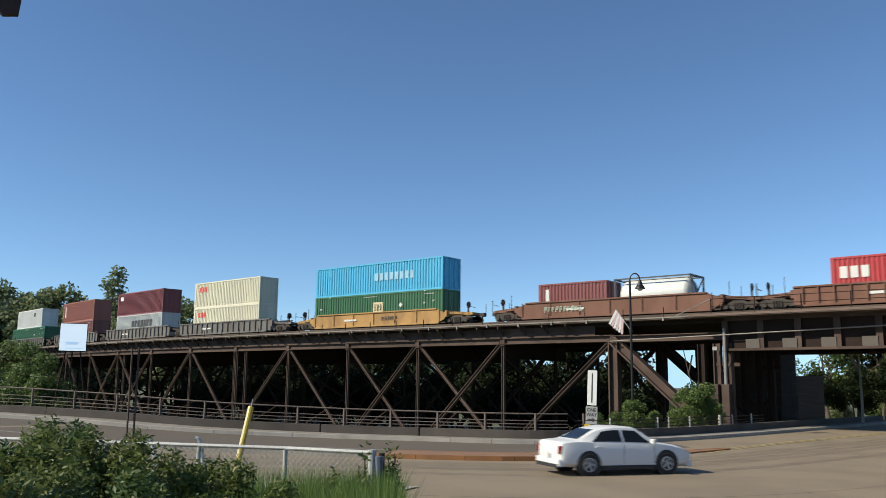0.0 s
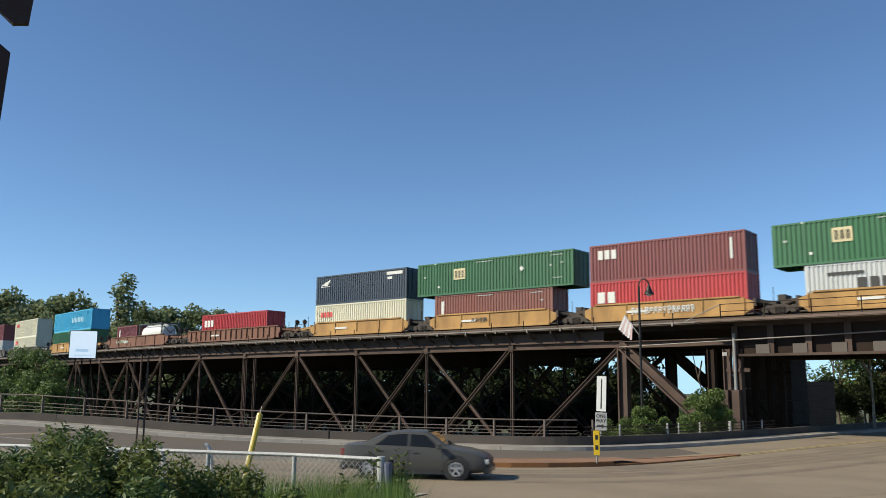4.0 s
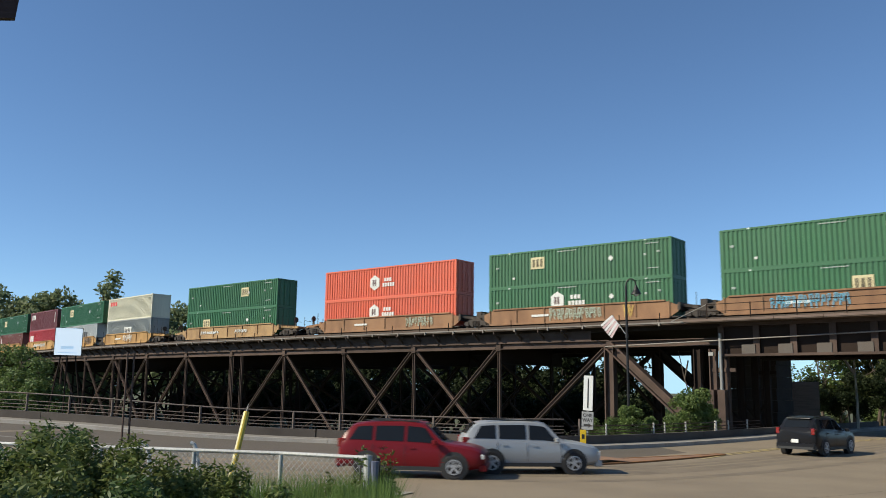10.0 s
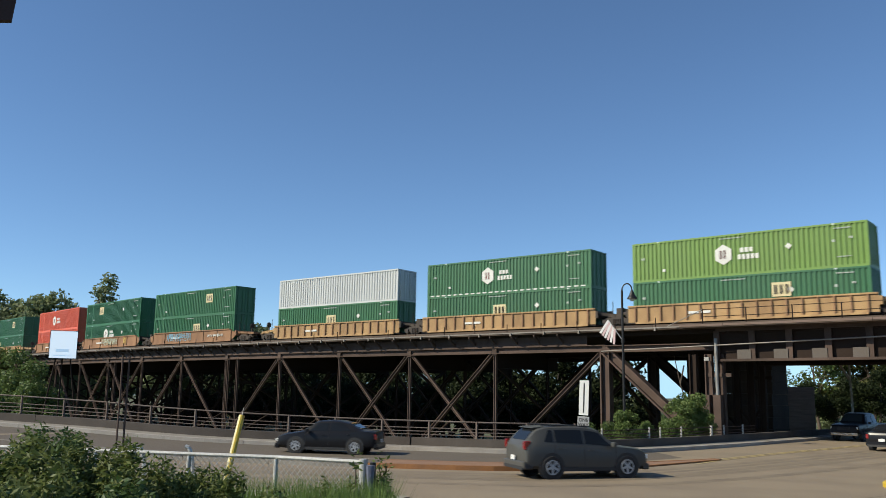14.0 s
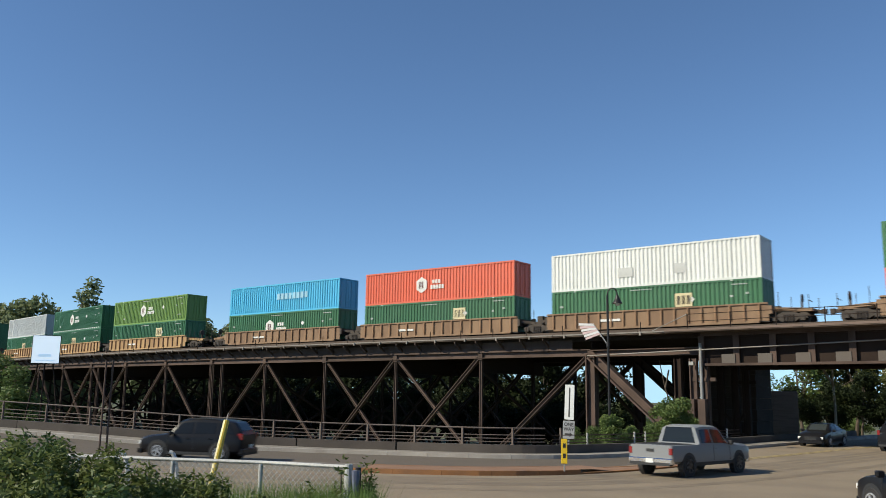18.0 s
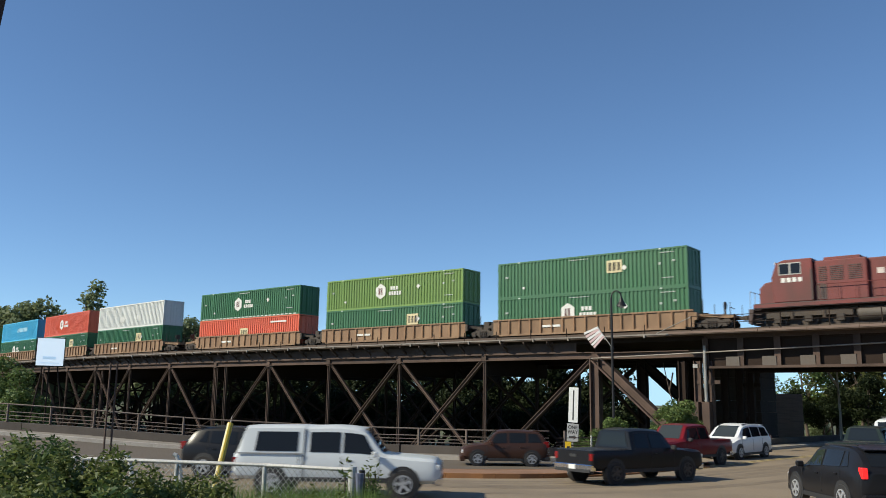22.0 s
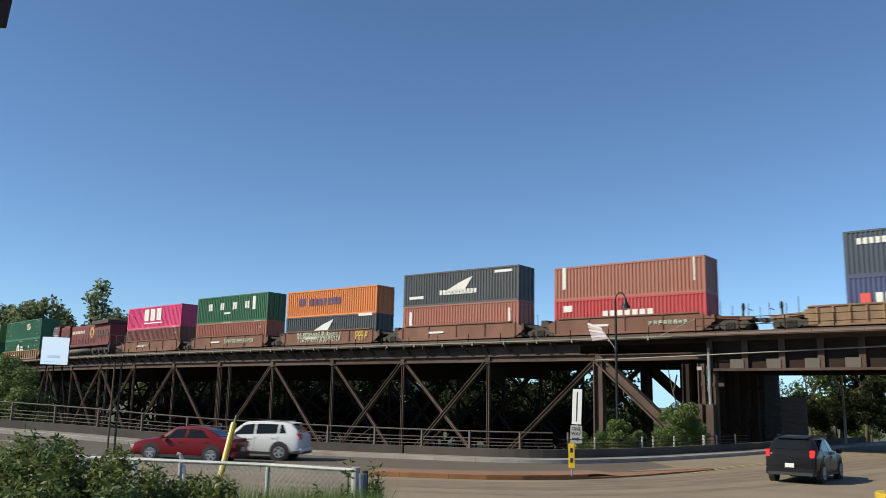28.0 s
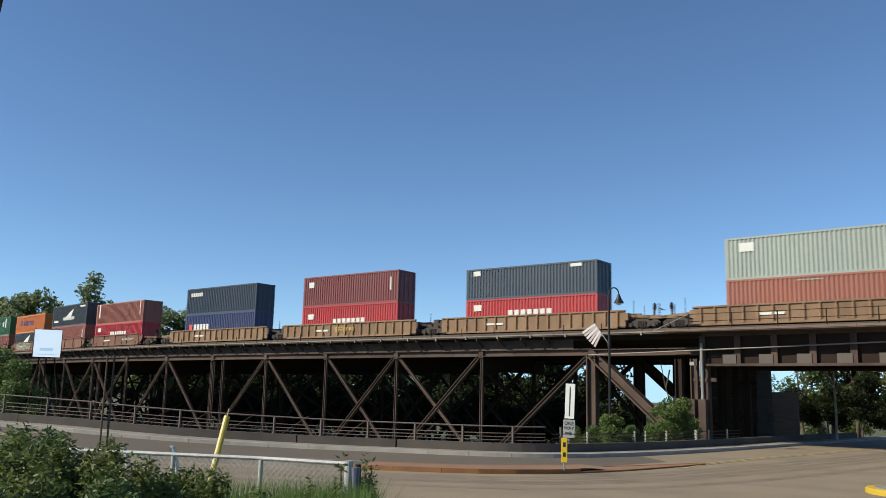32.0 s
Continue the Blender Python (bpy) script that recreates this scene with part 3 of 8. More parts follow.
def build_bridge():
    br = empty("railway_bridge", Matrix(), "dark rusted riveted steel deck-truss railway bridge", "bridge", "", "structure")
    # diagonals by panel: d falls to the left, u falls to the right, x both
    kinds = "d x x u d u d x x u d u".split()
    # far and back trusses: under-deck shade is painted in by the darker steel
    for off, mat in ((NEAR_OFF, STEEL), (FAR_OFF, STEEL_DARK_SHADE), (BACK_OFF, STEEL_DARK_SHADE)):
        P = lambda i, z: on_track(JOINTS[i], off, z)
        for i in range(len(JOINTS) - 1):
            part("top_chord", i_beam(bmesh.new(), P(i, TOP), P(i + 1, TOP), 0.5, 0.5), mat, br)
            part("bottom_chord", i_beam(bmesh.new(), P(i, LOW), P(i + 1, LOW), 0.45, 0.45), mat, br)
            k = kinds[i]
            if k in "dx" and not (i == 0 and off == BACK_OFF):
                part("diagonal", i_beam(bmesh.new(), P(i, TOP), P(i + 1, LOW), 0.36 if i < 3 else 0.25, 0.30, 0.06), mat, br)
            if k in "ux":
                part("diagonal", i_beam(bmesh.new(), P(i + 1, TOP), P(i, LOW), 0.22, 0.24, 0.05), mat, br)
        for i in range(len(JOINTS)):
            part("post", i_beam(bmesh.new(), P(i, TOP), P(i, LOW), 0.22 if i else 0.30, 0.25 if i else 0.6, 0.05, (1, 0, 0)), mat, br)
            q = P(i, TOP)
            bm = boxes((-0.22, 0.22, -0.2, -0.17, -0.36, 0.2))
            bmesh.ops.translate(bm, verts=bm.verts, vec=q)
            part("gusset_plate", bm, mat, br)
    # cross frames and floor beams
    for i in range(len(JOINTS)):
        a, b = on_track(JOINTS[i], NEAR_OFF, 0), on_track(JOINTS[i], BACK_OFF, 0)
        z = Vector((0, 0, 1))
        cut = a.lerp(b, (0.0, 0.62)[i] if i < 2 else 1.0)
        if i:
            part("floor_beam", i_beam(bmesh.new(), a + z * 5.55, cut + z * 5.55, 0.35, 1.5), STEEL_DARK_SHADE, br)
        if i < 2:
            part("floor_beam", i_beam(bmesh.new(), cut + z * 6.5, b + z * 6.5, 0.35, 0.8), STEEL_DARK_SHADE, br)
        part("sway_brace", beam(bmesh.new(), a + z * 5.0, b + z * LOW, 0.2, 0.2), STEEL_DARK_SHADE, br)
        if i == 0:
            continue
        part("sway_brace", beam(bmesh.new(), b + z * 5.0, a + z * LOW, 0.2, 0.2), STEEL_DARK_SHADE, br)
    # fascia girder with brackets and the walkway
    xs = np.arange(-160, -30.5, 2.05)
    for x0, x1 in zip(xs, xs[1:]):
        part("fascia_panel", beam(bmesh.new(), on_track(x0 + 0.01, NEAR_OFF - 0.18, 6.72), on_track(x1 - 0.01, NEAR_OFF - 0.18, 6.72), 0.06, 0.78), STEEL, br)
        p = on_track(x0, NEAR_OFF - 0.22, 7.16)
        bm = beam(bmesh.new(), p + Vector((0, 0.1, -0.55)), p + Vector((0, -0.75, -0.02)), 0.12, 0.16)
        beam(bm, p + Vector((0, 0.2, 0.02)), p + Vector((0, -0.85, 0.02)), 0.1, 0.12)
        part("bracket", bm, STEEL, br)
    g = np.arange(-200, 120, 3.0)
    for off, z, w, h, mat, nm in ((-1.95, 7.33, 0.9, 0.08, TIMBER, "walkway_plank"), (-2.42, 7.42, 0.06, 0.14, WALK_EDGE, "walkway_edge")):
        for x0, x1 in zip(g, g[1:]):
            wide = x0 >= -24
            o = off - (0.3 if wide and w > 0.5 else 0.58 if wide else 0.0)
            thin = nm == "walkway_edge" and not wide
            part(nm, beam(bmesh.new(), on_track(x0, o, z), on_track(x1 - 0.02, o, z), w + (0.6 if wide and w > 0.5 else 0.0), 0.09 if thin else h), PIPE_PALE if thin else mat, br)
            if thin and x0 > -130:
                p = on_track(x0 + 1.0, o - 0.06, z - 0.1)
                part("pipe_clip", beam(bmesh.new(), p - Vector((0, 0, 0.13)), p + Vector((0, 0, 0.1)), 0.12, 0.1), PIPE_PALE, br)
    for x0, x1 in zip(g, g[1:]):
        part("deck", beam(bmesh.new(), on_track(x0, 6.7, 7.2), on_track(x1, 6.7, 7.2), 16.4, 0.42), STEEL_DARK_SHADE, br)
    for off in (1.3 - 0.72, 1.3 + 0.72):
        for x0, x1 in zip(g[::4], np.append(g[4::4], g[-1])):
            part("running_rail", i_beam(bmesh.new(), on_track(x0, off, RAIL_Z - 0.09), on_track(x1, off, RAIL_Z - 0.09), 0.14, 0.18, 0.04), RAIL, br)
    for off, z, h in ((-0.55, 7.58, 0.42), (3.4, 7.62, 0.5), (15.0, 7.75, 0.8)):
        for x0, x1 in zip(g, g[1:]):
            part("guard_timber", beam(bmesh.new(), on_track(x0, off, z), on_track(x1 - 0.02, off, z), 0.3, h), TIMBER, br)
    bm = bmesh.new()
    for x in np.arange(-150, 60, 0.55):
        beam(bm, on_track(x, -0.15, 7.5), on_track(x, 2.75, 7.5), 0.24, 0.22)
    tagged(part("sleepers", bm, TIMBER, br), "creosoted bridge ties under the rails", "", "", "stuff")
    # plate girder span over the road
    gx = -21.04 + 2.36 * np.arange(16)
    for off, mat in ((NEAR_OFF, STEEL), (FAR_OFF, STEEL_DARK_SHADE)):
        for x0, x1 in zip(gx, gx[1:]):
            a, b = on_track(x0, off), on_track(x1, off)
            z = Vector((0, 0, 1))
            # web darkened in colour for the shade of the overhanging walkway
            part("girder_web", beam(bmesh.new(), a + z * 6.25, b + z * 6.25, 0.05, 2.0), STEEL_DARK_SHADE, br)
            part("top_flange", beam(bmesh.new(), a + z * 7.2, b + z * 7.2, 0.75, 0.26), mat, br)
            part("bottom_flange", beam(bmesh.new(), a + z * 5.17, b + z * 5.17, 0.75, 0.16), mat, br)
            part("stiffener", beam(bmesh.new(), a + z * 5.2 - Vector((0, 0.22, 0)), a + z * 7.1 - Vector((0, 0.22, 0)), 0.11, 0.4, (1, 0, 0)), mat, br)
            c = a.lerp(b, 0.78)
            # pale boxes stand in for sunlit patches low on the web
            bm = boxes((-0.44, 0.44, -0.34, -0.28, -0.30, 0.30))
            bmesh.ops.translate(bm, verts=bm.verts, vec=c + z * 5.54)
            if off < 0:
                part("patch_plate", bm, STEEL_SUN_PATCH, br, "pale box painted as a patch of sunlight on the girder")
    pts = [on_track(x, NEAR_OFF - 0.55, 5.95 + 0.028 * (x + 28)) for x in np.arange(-29.5, 30, 3.0)]
    part("pipe", swept(bmesh.new(), pts, 0.045, 8), PIPE_PALE, br, "pale galvanised service pipe")
    # handrail of the walkway: full over the road, single posts along the trusses
    hr = np.arange(-21.4, 30, 2.9)
    for x in hr:
        p = on_track(x, -2.9)
        part("handrail_post", beam(bmesh.new(), p + Vector((0, 0, 7.3)), p + Vector((0, 0, 8.5)), 0.06, 0.06), STEEL_DARK_SHADE, br)
    for zz in (8.46, 7.98):
        part("handrail", swept(bmesh.new(), [on_track(x, -2.9, zz) for x in hr], 0.025, 6), STEEL_DARK_SHADE, br)
    part("handrail_brace", tube(bmesh.new(), on_track(-21.4, -2.9, 8.46), on_track(-24.0, -2.7, 7.45), 0.03, 6), STEEL_PALE, br)
    for x in np.arange(-118, -23, 3.1):
        p = on_track(x, -2.36)
        part("handrail_post", beam(bmesh.new(), p + Vector((0, 0, 7.3)), p + Vector((0, 0, 8.12)), 0.05, 0.05), STEEL_DARK_SHADE, br)
    return br


PIPE_PALE = paint("weathered_pale_conduit", (0.225, 0.199, 0.173), 0.6, 0.1, grime=0.6, grain=9, dirt=(0.105, 0.075, 0.060), bump=0.1)
WALK_EDGE = paint("worn_walkway_edge", (0.16, 0.108, 0.084), 0.7, 0.1, grime=0.6, bump=0.1)
# paler steel colour for the painted patches of sunlight
STEEL_SUN_PATCH = paint("sun_patch_pale_steel", (0.098, 0.082, 0.070), 0.75, grime=0.5, bump=0.2)
bridge = build_bridge()


# masonry colour kept near black to carry the shade under the bridge
ABUTMENT = paint("shade_painted_masonry", (0.05, 0.04, 0.034), 0.9, grime=0.6, grain=6, dirt=(0.025, 0.02, 0.017), bump=0.5, spec=0.2)
TIMBER_RED = paint("reddish_timber", (0.26, 0.18, 0.14), 0.85, grime=0.5, stretch=(1, 8, 8), bump=0.3)


def build_pier():
    """The braced tower beside the road, and the slanting struts of the truss end."""
    tw = empty("bridge_tower", Matrix(), "rusted braced steel tower under the bridge end", "bridge pier", "", "structure")
    z = Vector((0, 0, 1))
    # far side of the tower in the steel darkened to look shaded
    for off, mat in ((NEAR_OFF, STEEL), (FAR_OFF, STEEL_DARK_SHADE)):
        a = on_track(-29.4, off)
        part("strut", i_beam(bmesh.new(), a + z * 6.0, on_track(-20.8, off) + z * -1.6, 0.75, 0.7, 0.12), mat, tw)
        part("leg", i_beam(bmesh.new(), a + z * 6.0, a + z * -2.6, 0.62, 0.75, 0.1, (1, 0, 0)), mat, tw)
        part("end_chord", i_beam(bmesh.new(), a + z * 6.1, on_track(-21.1, off) + z * 6.1, 0.5, 0.5), mat, tw)
        for x in (-22.8, -21.7, -20.9):
            p = on_track(x, off)
            part("leg", i_beam(bmesh.new(), p + z * 5.6, p + z * -0.6, 0.42, 0.5, 0.08, (1, 0, 0)), STEEL_DARK_SHADE if x < -22 else mat, tw)
        for zz in (4.2,):
            part("tie", beam(bmesh.new(), on_track(-21.9, off) + z * zz, on_track(-20.2, off) + z * zz, 0.18, 0.24), mat, tw)
        part("brace", beam(bmesh.new(), on_track(-22.8, off) + z * 2.2, on_track(-20.9, off) + z * -0.4, 0.14, 0.18), mat, tw)
        part("brace", beam(bmesh.new(), on_track(-20.9, off) + z * 2.2, on_track(-22.8, off) + z * -0.4, 0.14, 0.18), mat, tw)
    for x in (-21.75, -21.0):
        p = on_track(x, NEAR_OFF - 0.4)
        bm = boxes((-0.26, 0.26, -0.3, 0.3, -0.8, 2.9))
        bmesh.ops.translate(bm, verts=bm.verts, vec=p)
        part("casing", bevelled(bm, 0.04), STEEL, tw)
    p = on_track(-21.0, NEAR_OFF - 0.5)
    part("downpipe", tube(bmesh.new(), p + z * 6.6, p + z * 1.6, 0.11, 10), STEEL_PALE, tw, "pale drain pipe")
    bm = boxes((-0.16, 0.16, -0.12, 0.12, -0.12, 0.12))
    bmesh.ops.translate(bm, verts=bm.verts, vec=on_track(-21.6, NEAR_OFF - 0.6, 5.25))
    part("junction_box", bm, STEEL_PALE, tw, "pale junction box")
    part("column", beam(bmesh.new(), on_track(-26.3, 8.0, -1.0), on_track(-26.3, 8.0, 6.2), 1.1, 0.9, (1, 0, 0)), STEEL_DARK_SHADE, tw)
    ab = empty("wall_abutment", Matrix(), "dark masonry bridge abutment with the deep shade painted in", "abutment", "", "structure")
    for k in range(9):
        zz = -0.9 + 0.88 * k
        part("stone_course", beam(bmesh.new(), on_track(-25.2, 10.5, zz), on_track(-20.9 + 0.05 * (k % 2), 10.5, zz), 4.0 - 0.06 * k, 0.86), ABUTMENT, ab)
    rw = empty("wall_retaining", pose(-22.3, 76.5, -0.6, 0, 0, 20), "brown timber retaining wall beyond the underpass", "retaining wall", "", "structure")
    for k in range(9):
        part("timber", bevelled(boxes((-1.7, 1.7, -0.2 + 0.02 * (k % 2), 0.2, 0.48 * k, 0.48 * k + 0.479)), 0.015, 1), TIMBER_RED, rw)
    # far end bents
    for x in (-73.3, -71.6, -98.8, -97.0):
        bent = empty("bridge_bent", Matrix(), "slender rusted steel trestle bent", "bridge pier", "bents under the bridge", "structure")
        for off, mat in ((NEAR_OFF, STEEL), (FAR_OFF, STEEL_DARK_SHADE)):
            a = on_track(x, off)
            part("leg", i_beam(bmesh.new(), a + z * 6.0, a + z * -4.0, 0.24, 0.3, 0.05, (1, 0, 0)), mat, bent)
        for zz in (3.5, 0.5):
            part("tie", beam(bmesh.new(), on_track(x, NEAR_OFF, zz), on_track(x, FAR_OFF, zz), 0.15, 0.15), STEEL_DARK_SHADE, bent)
    return tw


build_pier()


def build_embankment():
    """Earth banks that carry the line on beyond both ends of the bridge."""
    for x0, x1 in ((-720, -160), (15, 760)):
        xs = np.linspace(x0, x1, 40)
        verts, faces = [], []
        for x in xs:
            for off, z in ((-14, -3.6), (-3.2, 7.0), (-2.4, 7.4), (16.2, 7.4), (27, -3.6)):
                verts.append(on_track(float(x), off, z))
        for i in range(len(xs) - 1):
            for k in range(4):
                a = i * 5 + k
                faces.append((a, a + 5, a + 6, a + 1))
        faces += [(0, 1, 2, 3, 4), tuple(5 * (len(xs) - 1) + k for k in (4, 3, 2, 1, 0))]
        tagged(raw("railway_embankment", verts, faces, GRASS_GROUND), "grassed earth embankment under the railway line", "embankment", "", "structure")
        for off in (1.3 - 0.72, 1.3 + 0.72):
            bm = bmesh.new()
            for p, q in zip(xs, xs[1:]):
                beam(bm, on_track(float(p), off, RAIL_Z - 0.18), on_track(float(q), off, RAIL_Z - 0.18), 0.12, 0.36)
            tagged(part("running_rail", bm, RAIL), "worn steel running rail on the embankment", "rail", "", "structure")


build_embankment()
# ---- the train ----
def speed_way(t):
    return 17.35 * t - 0.005 * t * t


MOVING = []   # (thing, rows)


def rides(ob, s, z=0.0, off=1.3):
    """Carries a thing along the track: s is its place on the train."""
    ts = np.arange(0, 32.01, 1.0)
    MOVING.append((ob, [(float(t), track_pose(s - speed_way(t), off, RAIL_Z + z)) for t in ts]))
    return ob


def corrugated(bm, L, y, z0, z1, period, depth, sign):
    """One ribbed side wall."""
    n = int(L / period)
    p = L / n
    pts = []
    for k in range(n):
        x = -L / 2 + k * p
        pts += [(x, 0), (x + p * 0.36, 0), (x + p * 0.5, depth), (x + p * 0.86, depth)]
    pts.append((L / 2, 0))
    lo = [bm.verts.new((x, y + sign * d, z0)) for x, d in pts]
    hi = [bm.verts.new((x, y + sign * d, z1)) for x, d in pts]
    for i in range(len(pts) - 1):
        bm.faces.new((lo[i], lo[i + 1], hi[i + 1], hi[i]))


MESHES = {}


def shared(key, make):
    if key not in MESHES:
        bm = make()
        bmesh.ops.recalc_face_normals(bm, faces=bm.faces)
        me = bpy.data.meshes.new(key[0])
        bm.to_mesh(me)
        bm.free()
        MESHES[key] = me
    return MESHES[key]


def piece(name, key, make, material, parent, label="", at=None):
    """A part on a mesh that alike parts share; the material sits on the object."""
    me = shared(key, make)
    if not me.materials:
        me.materials.append(material)
    ob = new(name, me)
    if me.materials[0] is not material:
        ob.material_slots[0].link = "OBJECT"
        ob.material_slots[0].material = material
    ob.parent = parent
    if at is not None:
        ob.matrix_basis = at
    return tagged(ob, label)


def box_walls(L, W, H, long):
    bm = bmesh.new()
    per, dep = (0.32, 0.07) if long else (0.29, 0.065)
    for y, s in ((-W / 2 + 0.01, 1), (W / 2 - 0.01, -1)):
        corrugated(bm, L - 0.3, y, 0.14, H - 0.11, per, dep, s)
    rib = []
    n = 9
    for k in range(n):
        y0, p = -W / 2 + 0.1 + k * (W - 0.2) / n, (W - 0.2) / n
        rib += [(y0, 0), (y0 + p * 0.36, 0), (y0 + p * 0.5, 0.05), (y0 + p * 0.86, 0.05)]
    rib.append((W / 2 - 0.1, 0))
    lo = [bm.verts.new((-L / 2 + 0.03 + d, y, 0.14)) for y, d in rib]
    hi = [bm.verts.new((-L / 2 + 0.03 + d, y, H - 0.11)) for y, d in rib]
    for i in range(len(rib) - 1):
        bm.faces.new((lo[i], lo[i + 1], hi[i + 1], hi[i]))
    v = [bm.verts.new((x, y, H - 0.03)) for x, y in ((-L / 2 + 0.05, -W / 2 + 0.05), (L / 2 - 0.05, -W / 2 + 0.05), (L / 2 - 0.05, W / 2 - 0.05), (-L / 2 + 0.05, W / 2 - 0.05))]
    bm.faces.new(v)
    return bm


def box_frame(L, W, H, long):
    bm = bmesh.new()
    e = 0.10
    for y in (-W / 2, W / 2 - e):
        box(bm, -L / 2, L / 2, y, y + e, 0.0, 0.15)
        box(bm, -L / 2, L / 2, y + (0.0 if y < 0 else 0.03), y + e - (0.03 if y < 0 else 0.0), H - 0.12, H)
        for x in (-L / 2, L / 2 - 0.16):
            box(bm, x, x + 0.16, y, y + e, 0.15, H - 0.12)
        if long:
            for x in (-6.10, 5.98):
                box(bm, x, x + 0.12, y, y + e, 0.15, H - 0.12)
    for x in (-L / 2, L / 2 - 0.1):
        box(bm, x, x + 0.1, -W / 2 + e, W / 2 - e, 0, 0.15)
        box(bm, x, x + 0.1, -W / 2 + e, W / 2 - e, H - 0.12, H)
    return bm


def door_leaf(W, H):
    bm = boxes((-0.03, 0.03, 0.01, W / 2 - 0.12, 0.17, H - 0.14))
    for k in (0.28, 0.75):
        tube(bm, (0.06, k * W / 2, 0.12), (0.06, k * W / 2, H - 0.10), 0.022, 6)
        for z in (0.45, 1.1, H - 0.5):
            box(bm, 0.03, 0.10, k * W / 2 - 0.05, k * W / 2 + 0.05, z, z + 0.08)
    return bm


def casting():
    return bevelled(boxes((-0.09, 0.09, -0.085, 0.085, -0.06, 0.06)), 0.015, 1)


def hexagon(r):
    return [(r * math.sin(k * math.tau / 6) * 0.92, r * math.cos(k * math.tau / 6)) for k in range(6)]


def container(feet, colour, marks, s, z):
    """A corrugated box with doors at its rear end, corner castings and painted marks."""
    L, W = {53: (16.15, 2.59), 40: (12.19, 2.44), 39: (12.19, 2.44), 20: (6.06, 2.44)}[feet]
    H = {20: 2.591, 39: 2.591}.get(feet, 2.896)
    long = feet == 53
    label = {53: "long 53-foot", 40: "40-foot", 39: "low 40-foot", 20: "short 20-foot"}[feet]
    names = {"amber": "amber orange", "royal": "royal blue", "pale": "pale grey-green"}
    c = empty("shipping_container", Matrix(), f"{names.get(colour, colour)} corrugated steel {label} shipping container on a well car", "container", "containers on the train")
    m = BOX[colour]
    piece("shell", ("shell", feet), lambda: box_walls(L, W, H, long), m, c)
    piece("frame", ("frame", feet), lambda: box_frame(L, W, H, long), m, c)
    for k in (0, 1):
        piece("door", ("door", feet), lambda: door_leaf(W, H), m, c, "", pose(L / 2 - 0.06, 0, 0) if k == 0 else Matrix.Translation((L / 2 - 0.06, 0, 0)) @ Matrix.Diagonal((1, -1, 1, 1)))
    spots = [-L / 2 + 0.09, L / 2 - 0.09] + ([-6.04, 6.04] if long else [])
    for x in spots:
        for y in (-W / 2 + 0.08, W / 2 - 0.08):
            for zz in (0.06, H - 0.055):
                piece("corner_casting", ("casting",), casting, m if not long or colour not in ("green", "lime") else CASTING_PALE if zz > 1 and abs(x) < 7 else m, c, "", pose(x, y, zz))
    y = -W / 2 - 0.012
    for kind, x, zz, w, h, mat in marks:
        bm = bmesh.new()
        if kind == "bar":
            plate(bm, [(-w / 2, -h / 2), (w / 2, -h / 2), (w / 2, h / 2), (-w / 2, h / 2)], 0, 0.03)
        elif kind == "hex":
            plate(bm, hexagon(w), 0, 0.03)
        elif kind == "diamond":
            plate(bm, [(0, -w), (w, 0), (0, w), (-w, 0)], 0, 0.03)
        elif kind == "letters":
            n = max(2, int(round(w / h / 0.95)))
            for k in range(n):
                x0 = -w / 2 + k * w / n
                box(bm, x0, x0 + w / n * 0.72, 0, 0.03, -h / 2, h / 2)
        elif kind == "wing":
            plate(bm, [(-w / 2, -h / 2), (w * 0.2, -h / 2), (w / 2, h / 2), (w * 0.05, h * 0.12)], 0, 0.03)
            plate(bm, [(-w / 2, -h * 0.72), (w * 0.45, -h * 0.72), (w * 0.45, -h * 0.62), (-w / 2, -h * 0.62)], 0, 0.03)
        ob = part("marking", bm, mat, c, "painted emblem in plain shapes" if kind in ("hex", "wing") else "")
        ob.matrix_basis = pose(x, y, zz)
    rides(c, s, z)
    return c


CASTING_PALE = plain("bare_casting_steel", (0.45, 0.5, 0.46), 0.5, 0.3)


def small_marks(L):
    """Numbers and data panels as small faded bars."""
    return [("letters", L / 2 - 1.5, 2.55, 1.1, 0.075, FAINT_MARK), ("letters", L / 2 - 1.0, 1.9, 0.26, 0.14, FAINT_MARK), ("letters", -0.6, 2.62, 1.7, 0.07, FAINT_MARK)]


def emblem(x, z=1.35):
    """A cream square with three dark strokes."""
    return [("bar", x, z, 1.25, 0.95, CREAM_MARK)] + [("bar", x + d, z - 0.01, 0.24, 0.62, BLACK_MARK) for d in (-0.36, 0.0, 0.36)]


def hexes(x, z=1.45):
    return [("hex", x, z, 0.72, 0, WHITE_MARK), ("letters", x, z, 0.55, 0.6, MAROON_MARK), ("letters", x + 1.65, z + 0.22, 0.95, 0.32, WHITE_MARK), ("letters", x + 1.75, z - 0.25, 1.5, 0.34, WHITE_MARK)]


SM = small_marks(16.15) + [("diamond", 3.2, 1.7, 0.22, 0, WHITE_MARK), ("letters", -7.2, 1.7, 0.3, 0.15, FAINT_MARK), ("bar", -5.6, 0.75, 0.2, 0.18, WHITE_MARK), ("bar", 6.0, 1.75, 0.18, 0.16, FAINT_MARK), ("letters", 6.6, 0.7, 0.9, 0.07, FAINT_MARK)]
SM40 = small_marks(12.19)


